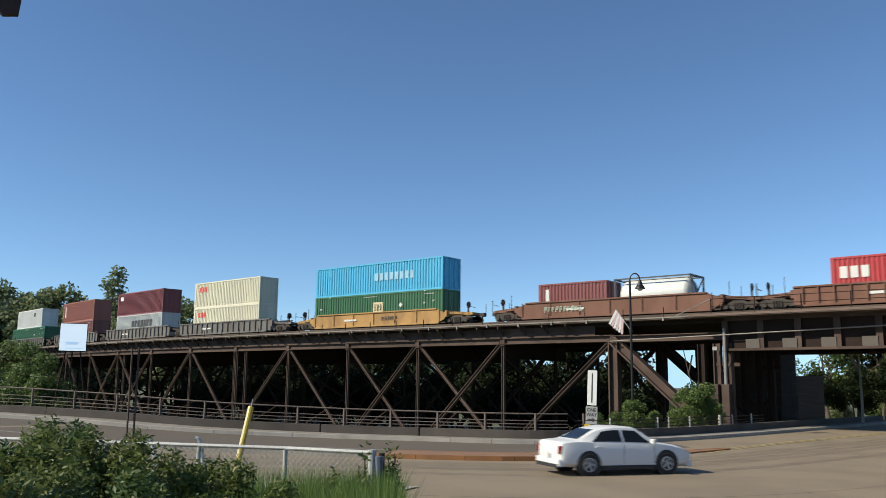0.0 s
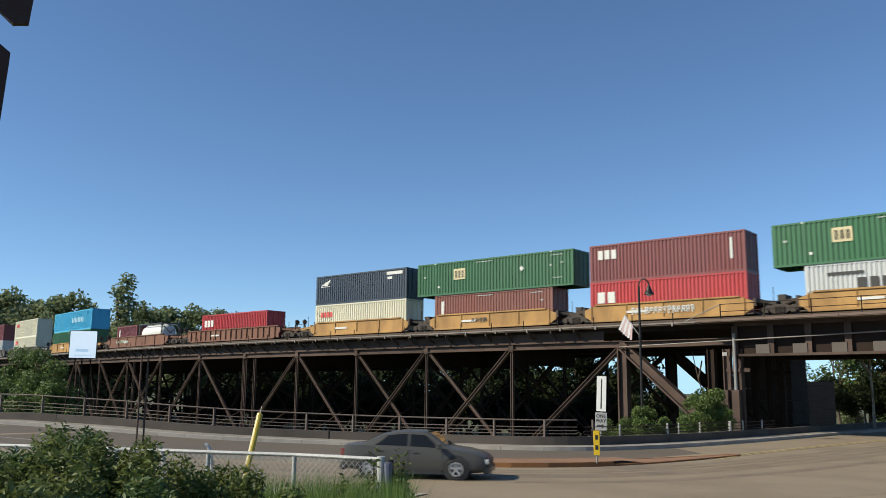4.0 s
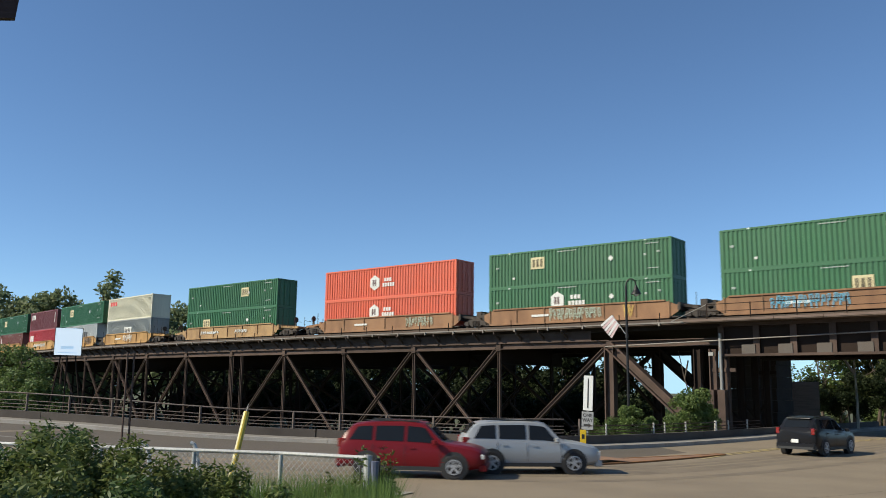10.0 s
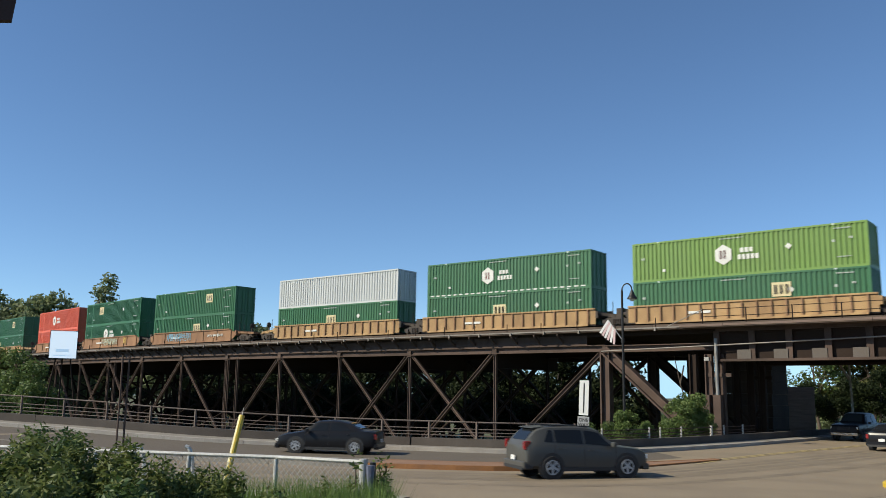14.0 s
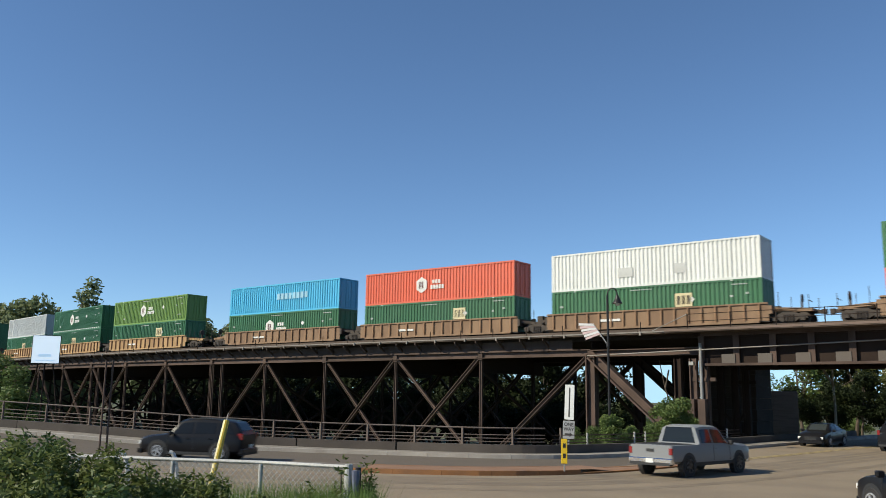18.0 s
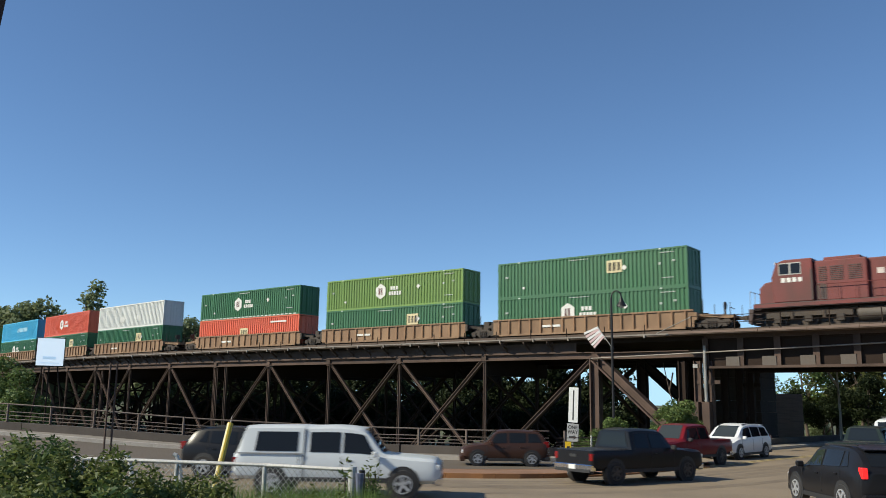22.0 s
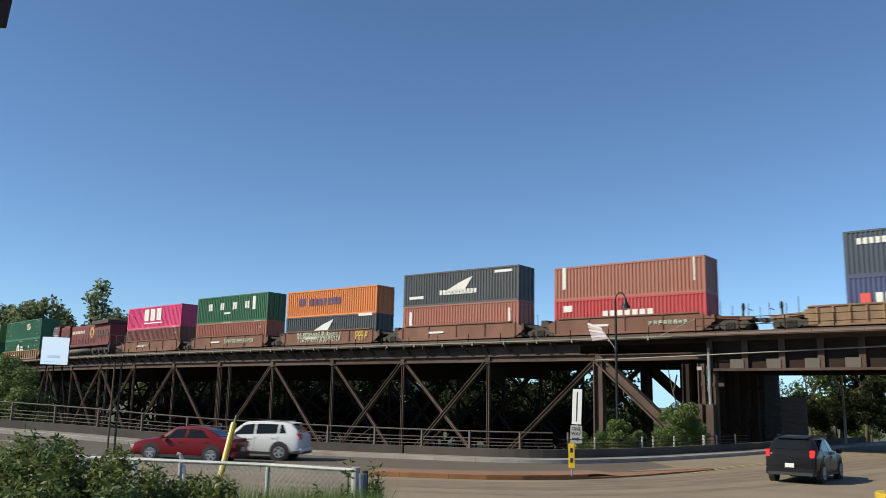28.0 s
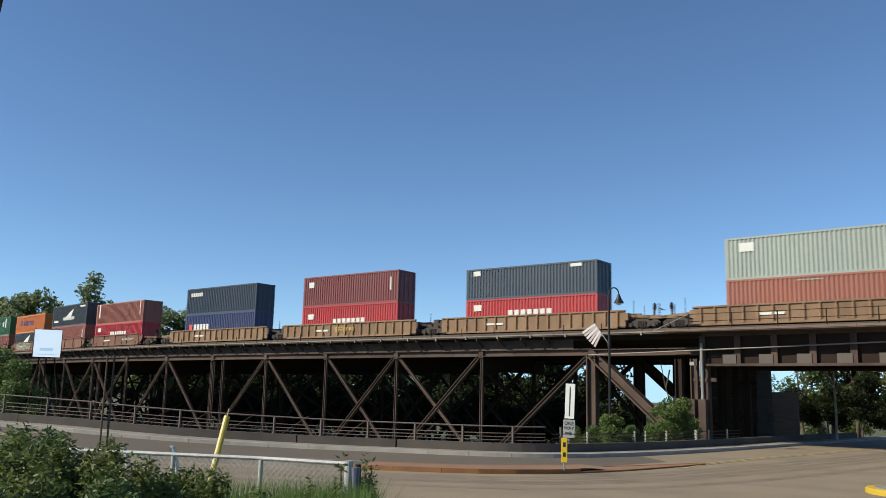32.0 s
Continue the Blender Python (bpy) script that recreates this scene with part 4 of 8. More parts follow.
def tank(s, z):
    """A white tank in a 20-foot frame."""
    L, W, H = 6.06, 2.44, 2.591
    c = empty("tank_container", Matrix(), "white tank in a dark 20-foot steel frame on a well car", "tank container", "containers on the train")
    bm = lathe(bmesh.new(), [(0.25, -2.85), (0.8, -2.74), (1.08, -2.5), (1.12, -2.3), (1.12, 2.3), (1.08, 2.5), (0.8, 2.74), (0.25, 2.85)], 28)
    bmesh.ops.rotate(bm, verts=bm.verts, matrix=Matrix.Rotation(math.pi / 2, 3, "Y"))
    bmesh.ops.translate(bm, verts=bm.verts, vec=(0, 0, 1.36))
    part("barrel", bm, BOX["white"], c, "", True)
    bm = bmesh.new()
    for y in (-W / 2, W / 2 - 0.12):
        box(bm, -L / 2, L / 2, y, y + 0.12, 0, 0.12)
        box(bm, -L / 2, L / 2, y, y + 0.08, H - 0.1, H)
        for x in (-L / 2, L / 2 - 0.12):
            box(bm, x, x + 0.12, y, y + 0.12, 0, H)
    for x in (-L / 2, L / 2 - 0.12):
        box(bm, x, x + 0.12, -W / 2, W / 2, H - 0.12, H)
        box(bm, x, x + 0.12, -W / 2, W / 2, 0, 0.12)
    part("frame", bm, BOX["charcoal"], c, "dark painted frame")
    bm = bmesh.new()
    for sx in (-1, 1):
        for sy in (-1, 1):
            beam(bm, (sx * (L / 2 - 0.06), sy * (W / 2 - 0.06), H - 0.1), (sx * (L / 2 - 0.06), 0, 1.35), 0.07, 0.07)
    part("brace", bm, BOX["charcoal"], c)
    part("walkway", boxes((-2.9, 2.9, -0.25, 0.25, 2.5, 2.55)), STEEL_PALE, c)
    rides(c, s, z)


def wheelset():
    bm = bmesh.new()
    for y in (-0.72, 0.72):
        k = 1 if y > 0 else -1
        tube(bm, (0, y, 0), (0, y + k * 0.13, 0), 0.42, 20)
        tube(bm, (0, y - k * 0.03, 0), (0, y, 0), 0.45, 20)
        tube(bm, (0, y + k * 0.13, 0), (0, y + k * 0.16, 0), 0.16, 12)
    return tube(bm, (0, -0.9, 0), (0, 0.9, 0), 0.08, 10)


SPIN = []      # (wheelset, its car)


def spin_train():
    """Wheelsets roll while their car is on the bridge."""
    place = {car: s for car, s in CAR_PLACE}
    for w, car in SPIN:
        s = place[car]
        seen = [k / 30 for k in range(961) if -95 < s - speed_way(k / 30) < 70]
        if len(seen) < 3:
            continue
        base = w.matrix_basis.copy()
        rows = [(t, base @ Matrix.Rotation(-(speed_way(t) - speed_way(seen[0])) / 0.42, 4, "Y")) for t in seen]
        if seen[0] > 0.01:
            rows.insert(0, (0.0, base.copy()))
        if seen[-1] < 31.99:
            rows.append((32.0, rows[-1][1].copy()))
        MOVING.append((w, rows))


CAR_PLACE = []


def side_frame():
    bm = plate(bmesh.new(), [(-1.2, 0.38), (-1.2, 0.62), (-0.75, 0.66), (-0.38, 0.84), (0.38, 0.84), (0.75, 0.66), (1.2, 0.62), (1.2, 0.38), (0.7, 0.40), (0.35, 0.16), (-0.35, 0.16), (-0.7, 0.40)], -0.09, 0.09)
    for k in range(4):
        tube(bm, (-0.27 + 0.18 * k, -0.13, 0.24), (-0.27 + 0.18 * k, -0.13, 0.66), 0.075, 8)
    for x in (-0.9, 0.9):
        box(bm, x - 0.16, x + 0.16, -0.16, 0.1, 0.27, 0.60)
    return bm


def bogie(parent, x):
    """A two-axle truck under a car's end."""
    piece("bolster", ("bolster",), lambda: boxes((-0.22, 0.22, -0.95, 0.95, 0.35, 0.72)), BOGIE, parent, "", pose(x, 0, 0))
    for y in (-1.02, 1.02):
        piece("side_frame", ("side_frame",), side_frame, BOGIE, parent, "", pose(x, y, 0, 0, 0, 0 if y < 0 else 180))
    for dx in (-0.9, 0.9):
        SPIN.append((piece("wheelset", ("wheelset",), wheelset, BOGIE, parent, "", pose(x + dx, 0, 0.42)), parent))


def spray(bm_parent, x, z, w, h, colour, y, seed):
    """A patch of spray-can strokes on a car side."""
    rnd = random.Random(seed)
    bm = bmesh.new()
    n = max(4, int(w / 0.34))
    for k in range(n):
        x0 = x - w / 2 + k * w / n
        a = rnd.uniform(-0.25, 0.25)
        e = w / n * rnd.uniform(0.5, 0.8)
        hh = h * rnd.uniform(0.7, 1.0)
        m = Matrix.Translation((x0 + e / 2, y, z)) @ Matrix.Rotation(a, 4, "Y")
        q = e * 0.3
        for r in ((-e / 2, -e / 2 + q, -hh / 2, hh / 2), (-e / 2, e / 2, hh / 2 - q, hh / 2), (e / 2 - q, e / 2, -hh * rnd.uniform(0, 0.5), hh / 2), (-e / 2, e / 2, -q / 2, q / 2)):
            box(bm, r[0], r[1], -0.004, 0.004 + 0.002 * rnd.random(), r[2], r[3], m)
    part("spray_paint", bm, SPRAY[colour], bm_parent, "spray-painted tag in plain strokes")


def well_car(s, length, colour, style, left, right, tags=()):
    """A well car unit. left and right: how its ends rest: 'own' truck, or 'shared' with the next unit (carried by the one on its left)."""
    names = {"tan": "tan", "dun": "dull tan", "saddle": "rusty saddle-brown", "brown": "brown", "grey": "weathered grey", "yellow": "yellow", "rust": "rust-brown"}
    c = empty("well_car", Matrix(), f"{names[colour]} {'ribbed' if style == 'rib' else 'smooth-sided'} steel intermodal well car with rust and dirt", "rail car", "well cars of the train")
    m = WELL[colour]
    h = length / 2
    W = 1.42
    top = 1.46
    for sg, nm in ((-1, "side"), (1, "side")):
        bm = bmesh.new()
        y = sg * W
        if style == "rib":
            box(bm, -h, h, min(y, y - sg * 0.05), max(y, y - sg * 0.05), 0.30, top - 0.02)
        else:
            pts = [(-h, 0.62), (-h + 0.7, 0.20), (h - 0.7, 0.20), (h, 0.62), (h, top - 0.35), (h - 0.9, top - 0.02), (-h + 0.9, top - 0.02), (-h, top - 0.35)]
            plate(bm, pts, min(y, y - sg * 0.05), max(y, y - sg * 0.05))
        part("side", bm, m, c)
        bm = bmesh.new()
        tl = h if style == "rib" else h - 0.9
        box(bm, -tl, tl, y - 0.09, y + 0.09, top - 0.06, top + 0.06)
        box(bm, -h + 0.6, h - 0.6, y - 0.11, y + 0.06, 0.16, 0.32)
        part("sill", bevelled(bm, 0.015, 1), m, c)
        step = 0.98 if style == "rib" else 2.6
        n = int((2 * h - 1.2) / step)
        for k in range(n + 1):
            x = -h + 0.6 + k * (2 * h - 1.2) / n
            # ribs of tan-toned cars in darker brown, which paints in their shadow lines
            piece("rib", ("rib", style), lambda: boxes((-0.05, 0.05, -0.10, 0.10, 0.30, 1.40)) if style == "rib" else boxes((-0.025, 0.025, -0.05, 0.05, 0.25, 1.44)), WELL["rust"] if colour in ("tan", "dun", "saddle") else m, c, "", pose(x, y + sg * 0.03, 0))
    bm = boxes((-h, h, -W + 0.05, W - 0.05, 0.22, 0.32))
    part("floor", bm, BOGIE, c)
    for sx, end in ((-1, left), (1, right)):
        x = sx * h
        reach = 1.35 if end != "own" else 2.6
        bm = bmesh.new()
        a, b = sorted((x, x + sx * reach))
        box(bm, a, b, -0.9, 0.9, 0.86, 1.06)
        box(bm, min(x, x + sx * 0.2), max(x, x + sx * 0.2), -W, W, 0.75, 1.30)
        for y in (-1.2, 1.2):
            beam(bm, (x, y, 1.1), (x + sx * reach, y * 0.55, 0.98), 0.12, 0.2)
        part("end_platform", bm, m if end == "own" else BOGIE, c)
        if end == "own":
            bogie(c, x + sx * 1.15)
            bm = bmesh.new()
            beam(bm, (x + sx * 2.3, 0, 0.86), (x + sx * 3.1, 0, 0.86), 0.2, 0.22)
            box(bm, min(x + sx * 3.0, x + sx * 3.3), max(x + sx * 3.0, x + sx * 3.3), -0.18, 0.18, 0.7, 1.02)
            part("coupler", bm, BOGIE, c)
            for p, q in (((2.5, -1.25, 0.9), (2.5, -1.25, 1.9)), ((2.5, 1.25, 0.9), (2.5, 1.25, 1.9)), ((2.5, -1.25, 1.55), (2.5, -0.35, 1.5)), ((0.6, -1.25, 1.0), (0.6, -1.25, 2.2)), ((1.4, -1.2, 1.0), (1.4, -1.2, 1.8))):
                part("grab_iron", tube(bmesh.new(), (x + sx * p[0], p[1], p[2]), (x + sx * q[0], q[1], q[2]), 0.025, 6), BOGIE, c)
            bm = tube(bmesh.new(), (x + sx * 1.9, -0.55, 1.75), (x + sx * 1.96, -0.55, 1.75), 0.28, 14)
            beam(bm, (x + sx * 1.9, -0.55, 1.0), (x + sx * 1.9, -0.55, 1.7), 0.12, 0.12)
            part("hand_brake", bm, BOGIE, c)
        elif end == "carry":
            bogie(c, x + sx * 1.62)
            bm = boxes((x + sx * 1.4, x + sx * 1.4 + 0.5, -0.7, 0.7, 1.05, 1.5))
            tube(bm, (x + sx * 1.2, -0.9, 1.0), (x + sx * 1.2, -0.9, 2.0), 0.025, 6)
            part("brake_rigging", bm, BOGIE, c)
    y = -W - 0.06
    part("stencil", boxes((-h * 0.45, -h * 0.45 + 1.6, y - 0.004, y, 0.75, 0.92)), WHITE_MARK, c, "white stencil bars")
    for k, (x, w, hh, col) in enumerate(tags):
        spray(c, x, 0.86 if style == "smooth" else 0.9, w, hh, col, y - 0.05 if style == "rib" else y - 0.01, k + int(abs(s) * 7))
    rides(c, s)
    CAR_PLACE.append((c, s))
    return c


B1, B2 = 0.34, 0.34 + 2.90
EMP = [*emblem(-1.5), *SM]


def build_train():
    c53, c40 = 16.9, 13.0
    # place on the train, well length, paint, style, group, [(level, feet, paint, marks)], tags
    K = lambda x=0.2: [("letters", x, 1.30, 4.2, 0.62, WHITE_MARK), ("bar", -4.9, 1.9, 0.75, 0.5, WHITE_MARK)]
    rows = [
        (-79.5, c53, "grey", "rib", "a", [(1, 53, "green", SM), (2, 40, "white", [("bar", 2.5, 2.0, 0.7, 0.6, BLACK_MARK)])], ()),
        (-57.6, c53, "grey", "rib", "a", [(1, 40, "brown", SM40), (2, 40, "rust", [("bar", -5.0, 1.6, 0.3, 1.5, WHITE_MARK)])], ()),
        (-37.0, c53, "grey", "rib", "a", [(1, 40, "silver", [("letters", 1.0, 1.75, 5.6, 0.8, BLACK_MARK)]), (2, 40, "maroon", [("bar", -4.9, 2.2, 0.8, 0.5, WHITE_MARK)])], ()),
        (-17.7, c53, "grey", "rib", "a", [(1, 40, "cream", [("letters", -4.4, 2.1, 1.6, 0.55, RED_MARK)]), (2, 40, "cream", [("letters", -4.4, 2.1, 1.6, 0.55, RED_MARK)])], ()),
        (5.4, c53, "yellow", "smooth", "b", [(1, 53, "green", [*emblem(0.4, 1.6), *SM]), (2, 53, "blue", [("letters", 2.4, 1.55, 5.0, 0.7, BLUE_MARK)])], ((2.0, 2.0, 0.4, "dark"),)),
        (29.7, c53, "brown", "smooth", "c", [(1, 20, "maroon", [("bar", -2.2, 1.4, 0.3, 1.5, WHITE_MARK)], -3.4), (1, 0, "tank", None, 3.3)], ((-4, 3.5, 0.5, "pale"),)),
        (51.5, c53, "brown", "rib", "d", [(1, 40, "red", [("letters", -4.6, 1.9, 1.9, 0.75, WHITE_MARK)])], ()),
        (71.4, c40, "yellow", "smooth", "e", [(1, 40, "cream", [("letters", -4.4, 1.9, 1.8, 0.5, RED_MARK)]), (2, 40, "navy", [("wing", -4.7, 2.2, 1.4, 0.6, WHITE_MARK), ("bar", 4.6, 2.5, 2.0, 0.3, WHITE_MARK), ("bar", 4.0, 2.05, 0.6, 0.25, WHITE_MARK)])], ()),
        (87.0, c40, "yellow", "smooth", "e", [(1, 40, "brown", [("bar", -5.2, 1.6, 0.3, 1.5, WHITE_MARK), *SM40]), (2, 53, "green", [*emblem(-3.3, 1.75), *SM])], ((-1.0, 1.6, 0.5, "dark"),)),
        (102.6, c40, "yellow", "smooth", "e", [(1, 40, "red", [("letters", -4.6, 1.7, 1.7, 0.85, WHITE_MARK)]), (2, 40, "maroon", [("letters", -4.5, 2.1, 1.7, 0.7, WHITE_MARK), ("bar", 5.1, 1.7, 0.18, 1.5, WHITE_MARK)])], ((0.0, 5.0, 0.55, "white"),)),
        (118.6, c40, "yellow", "smooth", "e", [(1, 40, "silver", [("letters", 0.0, 1.5, 5.8, 0.72, BLACK_MARK), ("bar", -3.6, 2.2, 2.2, 0.2, BLACK_MARK)]), (2, 53, "green", [*emblem(-3.6, 1.8), *SM])], ((0.4, 1.8, 0.5, "white"), (3.8, 2.4, 0.95, "dark"))),
        (134.4, c40, "yellow", "smooth", "e", [(1, 40, "grey", [("bar", 0.0, 1.5, 1.9, 0.85, WHITE_MARK), ("letters", 0.0, 1.5, 1.7, 0.5, BLACK_MARK)]), (2, 40, "cream", [("letters", -4.5, 2.2, 1.9, 0.5, RED_MARK)])], ((0.6, 2.4, 1.0, "white"),)),
        (157.0, c53, "tan", "smooth", "f", [(1, 53, "green", [*emblem(-4.2, 1.55), *SM]), (2, 53, "green", [*emblem(2.6, 1.8), *SM])], ((-3.2, 3.4, 0.35, "white"), (2.5, 2.2, 0.4, "white"))),
        (180.3, c53, "saddle", "smooth", "g", [(1, 53, "orange", [*hexes(-1.5, 1.62)]), (2, 53, "orange", [*hexes(-1.5, 1.45)])], ((4.2, 3.2, 0.9, "pale"),)),
        (199.9, c53, "saddle", "smooth", "g", [(1, 53, "green", [*hexes(-1.5, 1.62), *SM]), (2, 53, "green", [*emblem(-3.3, 1.85), *SM])], ((0.2, 4.6, 1.0, "pale"), (4.7, 0.8, 1.0, "yellow"))),
        (219.6, c53, "saddle", "smooth", "g", [(1, 53, "green", [*emblem(1.0, 1.5), *SM]), (2, 53, "green", [*emblem(3.2, 1.85), *SM])], ((-2.2, 5.0, 0.95, "blue"), (5.0, 3.0, 0.3, "white"))),
        (243.0, c53, "tan", "rib", "h", [(1, 53, "green", [*emblem(-0.4, 1.45), *SM]), (2, 53, "silver", [])], ()),
        (262.6, c53, "tan", "rib", "h", [(1, 53, "green", [*emblem(-0.4, 1.45), *SM]), (2, 53, "green", [*hexes(-1.6, 1.5), *SM, *DASHES])], ()),
        (282.2, c53, "tan", "rib", "h", [(1, 53, "green", [*emblem(2.6, 1.75), *SM]), (2, 53, "lime", [*hexes(-1.2, 1.5), *SM])], ()),
        (306.2, c53, "dun", "rib", "i", [(1, 53, "green", [*hexes(-1.6, 1.5), *SM]), (2, 53, "blue", [("letters", 1.6, 1.6, 4.6, 0.6, BLUE_MARK)])], ()),
        (325.7, c53, "dun", "rib", "i", [(1, 53, "green", [*emblem(2.6, 1.7), *SM]), (2, 53, "orange", [*hexes(-1.5, 1.5)])], ()),
        (345.3, c53, "dun", "rib", "i", [(1, 53, "green", [*emblem(2.6, 1.7), *SM]), (2, 53, "white", [("bar", -1.8, 1.1, 1.2, 0.7, GREY_MARK), ("bar", 2.4, 1.1, 0.8, 0.7, GREY_MARK)])], ()),
        (368.9, c53, "dun", "rib", "j", [(1, 53, "orange", [*emblem(-0.4, 1.35), ("bar", 5, 2.3, 2.4, 0.16, WHITE_MARK)]), (2, 53, "green", [*hexes(-1.6, 1.5), *SM, *DASHES])], ()),
        (388.8, c53, "dun", "rib", "j", [(1, 53, "green", [*emblem(2.6, 1.7), *SM]), (2, 53, "lime", [*hexes(-1.2, 1.5), *SM])], ()),
        (408.5, c53, "dun", "rib", "j", [(1, 53, "green", [*hexes(-1.6, 1.5), *SM]), (2, 53, "green", [*emblem(2.4, 1.85), *SM])], ()),
        (452.5, c40, "brown", "smooth", "k", [(1, 39, "brown", SM40), (2, 39, "pink", [("letters", 0.0, 1.6, 4.2, 1.40, WHITE_MARK), ("bar", 0.0, 0.62, 4.1, 0.14, WHITE_MARK)])], ((-1.5, 2.6, 0.3, "pale"),)),
        (467.9, c40, "brown", "smooth", "k", [(1, 39, "rust", SM40), (2, 40, "green", [("letters", -3.6, 1.75, 0.75, 0.75, WHITE_MARK), ("letters", -1.5, 1.75, 0.75, 0.75, WHITE_MARK), ("letters", 0.7, 1.75, 0.75, 0.75, WHITE_MARK), ("letters", 2.8, 1.75, 0.75, 0.75, WHITE_MARK), ("bar", 3.9, 1.9, 0.45, 1.4, WHITE_MARK), ("bar", -0.6, 1.0, 1.1, 0.2, WHITE_MARK)])], ((2.0, 5.0, 0.5, "pale"),)),
        (483.1, c40, "brown", "smooth", "k", [(1, 39, "charcoal", [("wing", -1.0, 1.6, 3.2, 1.3, WHITE_MARK), ("bar", 4.7, 2.5, 1.7, 0.25, WHITE_MARK)]), (2, 39, "amber", [("bar", -3.8, 1.5, 0.9, 0.7, INDIGO_MARK), ("letters", -0.6, 1.4, 4.4, 0.65, INDIGO_MARK)])], ((-1.0, 6.0, 1.15, "pale"), (4.6, 1.6, 0.9, "yellow"))),
        (498.5, c40, "brown", "smooth", "k", [(1, 40, "rust", [("bar", -5.2, 1.6, 0.3, 1.6, WHITE_MARK), ("bar", 5.2, 1.5, 0.2, 1.6, WHITE_MARK)]), (2, 40, "charcoal", [("wing", 0.0, 1.7, 3.0, 1.2, WHITE_MARK), ("letters", 0.0, 1.05, 4.0, 0.4, WHITE_MARK), ("bar", 4.6, 2.5, 1.7, 0.22, WHITE_MARK), ("bar", -4.6, 0.75, 1.6, 0.25, WHITE_MARK)])], ()),
        (514.0, c40, "brown", "smooth", "k", [(1, 39, "red", K()), (2, 39, "rust", [("bar", -5.2, 1.7, 0.3, 1.7, WHITE_MARK), ("bar", 5.3, 1.7, 0.12, 1.7, WHITE_MARK)])], ((3.4, 3.0, 0.35, "pale"),)),
        (535.3, c53, "dun", "rib", "l", [(1, 40, "royal", [("letters", -3.0, 1.5, 2.8, 0.6, WHITE_MARK), ("bar", -5.0, 1.5, 0.6, 0.6, RED_MARK)]), (2, 40, "navy", [("letters", -4.2, 2.2, 2.2, 0.4, WHITE_MARK)])], ()),
        (554.6, c53, "dun", "rib", "l", [(1, 40, "red", K()), (2, 40, "maroon", [("bar", -5.0, 2.1, 0.7, 0.55, WHITE_MARK), ("bar", 5.2, 1.7, 0.15, 1.2, WHITE_MARK)])], ((0.0, 2.4, 0.5, "yellow"),)),
        (574.3, c53, "dun", "rib", "l", [(1, 39, "red", K()), (2, 39, "navy", [("bar", -5.0, 2.2, 0.7, 0.4, WHITE_MARK), ("bar", 4.3, 2.3, 1.0, 0.25, WHITE_MARK)])], ()),
        (596.3, c53, "dun", "rib", "m", [(1, 40, "rust", SM40), (2, 40, "pale", [("bar", -4.6, 2.2, 1.0, 0.6, WHITE_MARK)])], ()),
    ]
    for i, (s, length, paint_, style, group, loads, tags) in enumerate(rows):
        left = "none" if i and rows[i - 1][4] == group else "own"
        right = "carry" if i + 1 < len(rows) and rows[i + 1][4] == group else "own"
        well_car(s, length, paint_, style, left, right, tags)
        for level, feet, col, marks, *dx in loads:
            z = B1 if level == 1 else B2 - (0.305 if loads[0][1] == 39 else 0)
            d = dx[0] if dx else 0.0
            if col == "tank":
                tank(s + d, z)
            else:
                container(feet, col, marks, s + d, z)


BLUE_MARK = paint("pale_blue_lettering", (0.28, 0.496, 0.624), 0.6)
GREY_MARK = paint("ghost_lettering", (0.48, 0.48, 0.456), 0.6)
INDIGO_MARK = paint("indigo_lettering", (0.06, 0.03, 0.10), 0.6)
DASHES = [("bar", -7.5 + 0.62 * k, 0.10, 0.36, 0.10, WHITE_MARK) for k in range(25)]
build_train()
spin_train()
# ---- the locomotive ----
TANK_DUST = paint("dusty_tank_steel", (0.10, 0.085, 0.072), 0.75, grime=0.7, grain=5, dirt=(0.045, 0.036, 0.03), bump=0.1)
GOLD_FADED = paint("faded_gold_emblem", (0.42, 0.27, 0.09), 0.65, grime=0.8, grain=9, dirt=(0.2, 0.06, 0.04))
PALE_FADED = paint("faded_pale_lettering", (0.52, 0.46, 0.42), 0.65, grime=0.8, grain=12, dirt=(0.2, 0.08, 0.07))


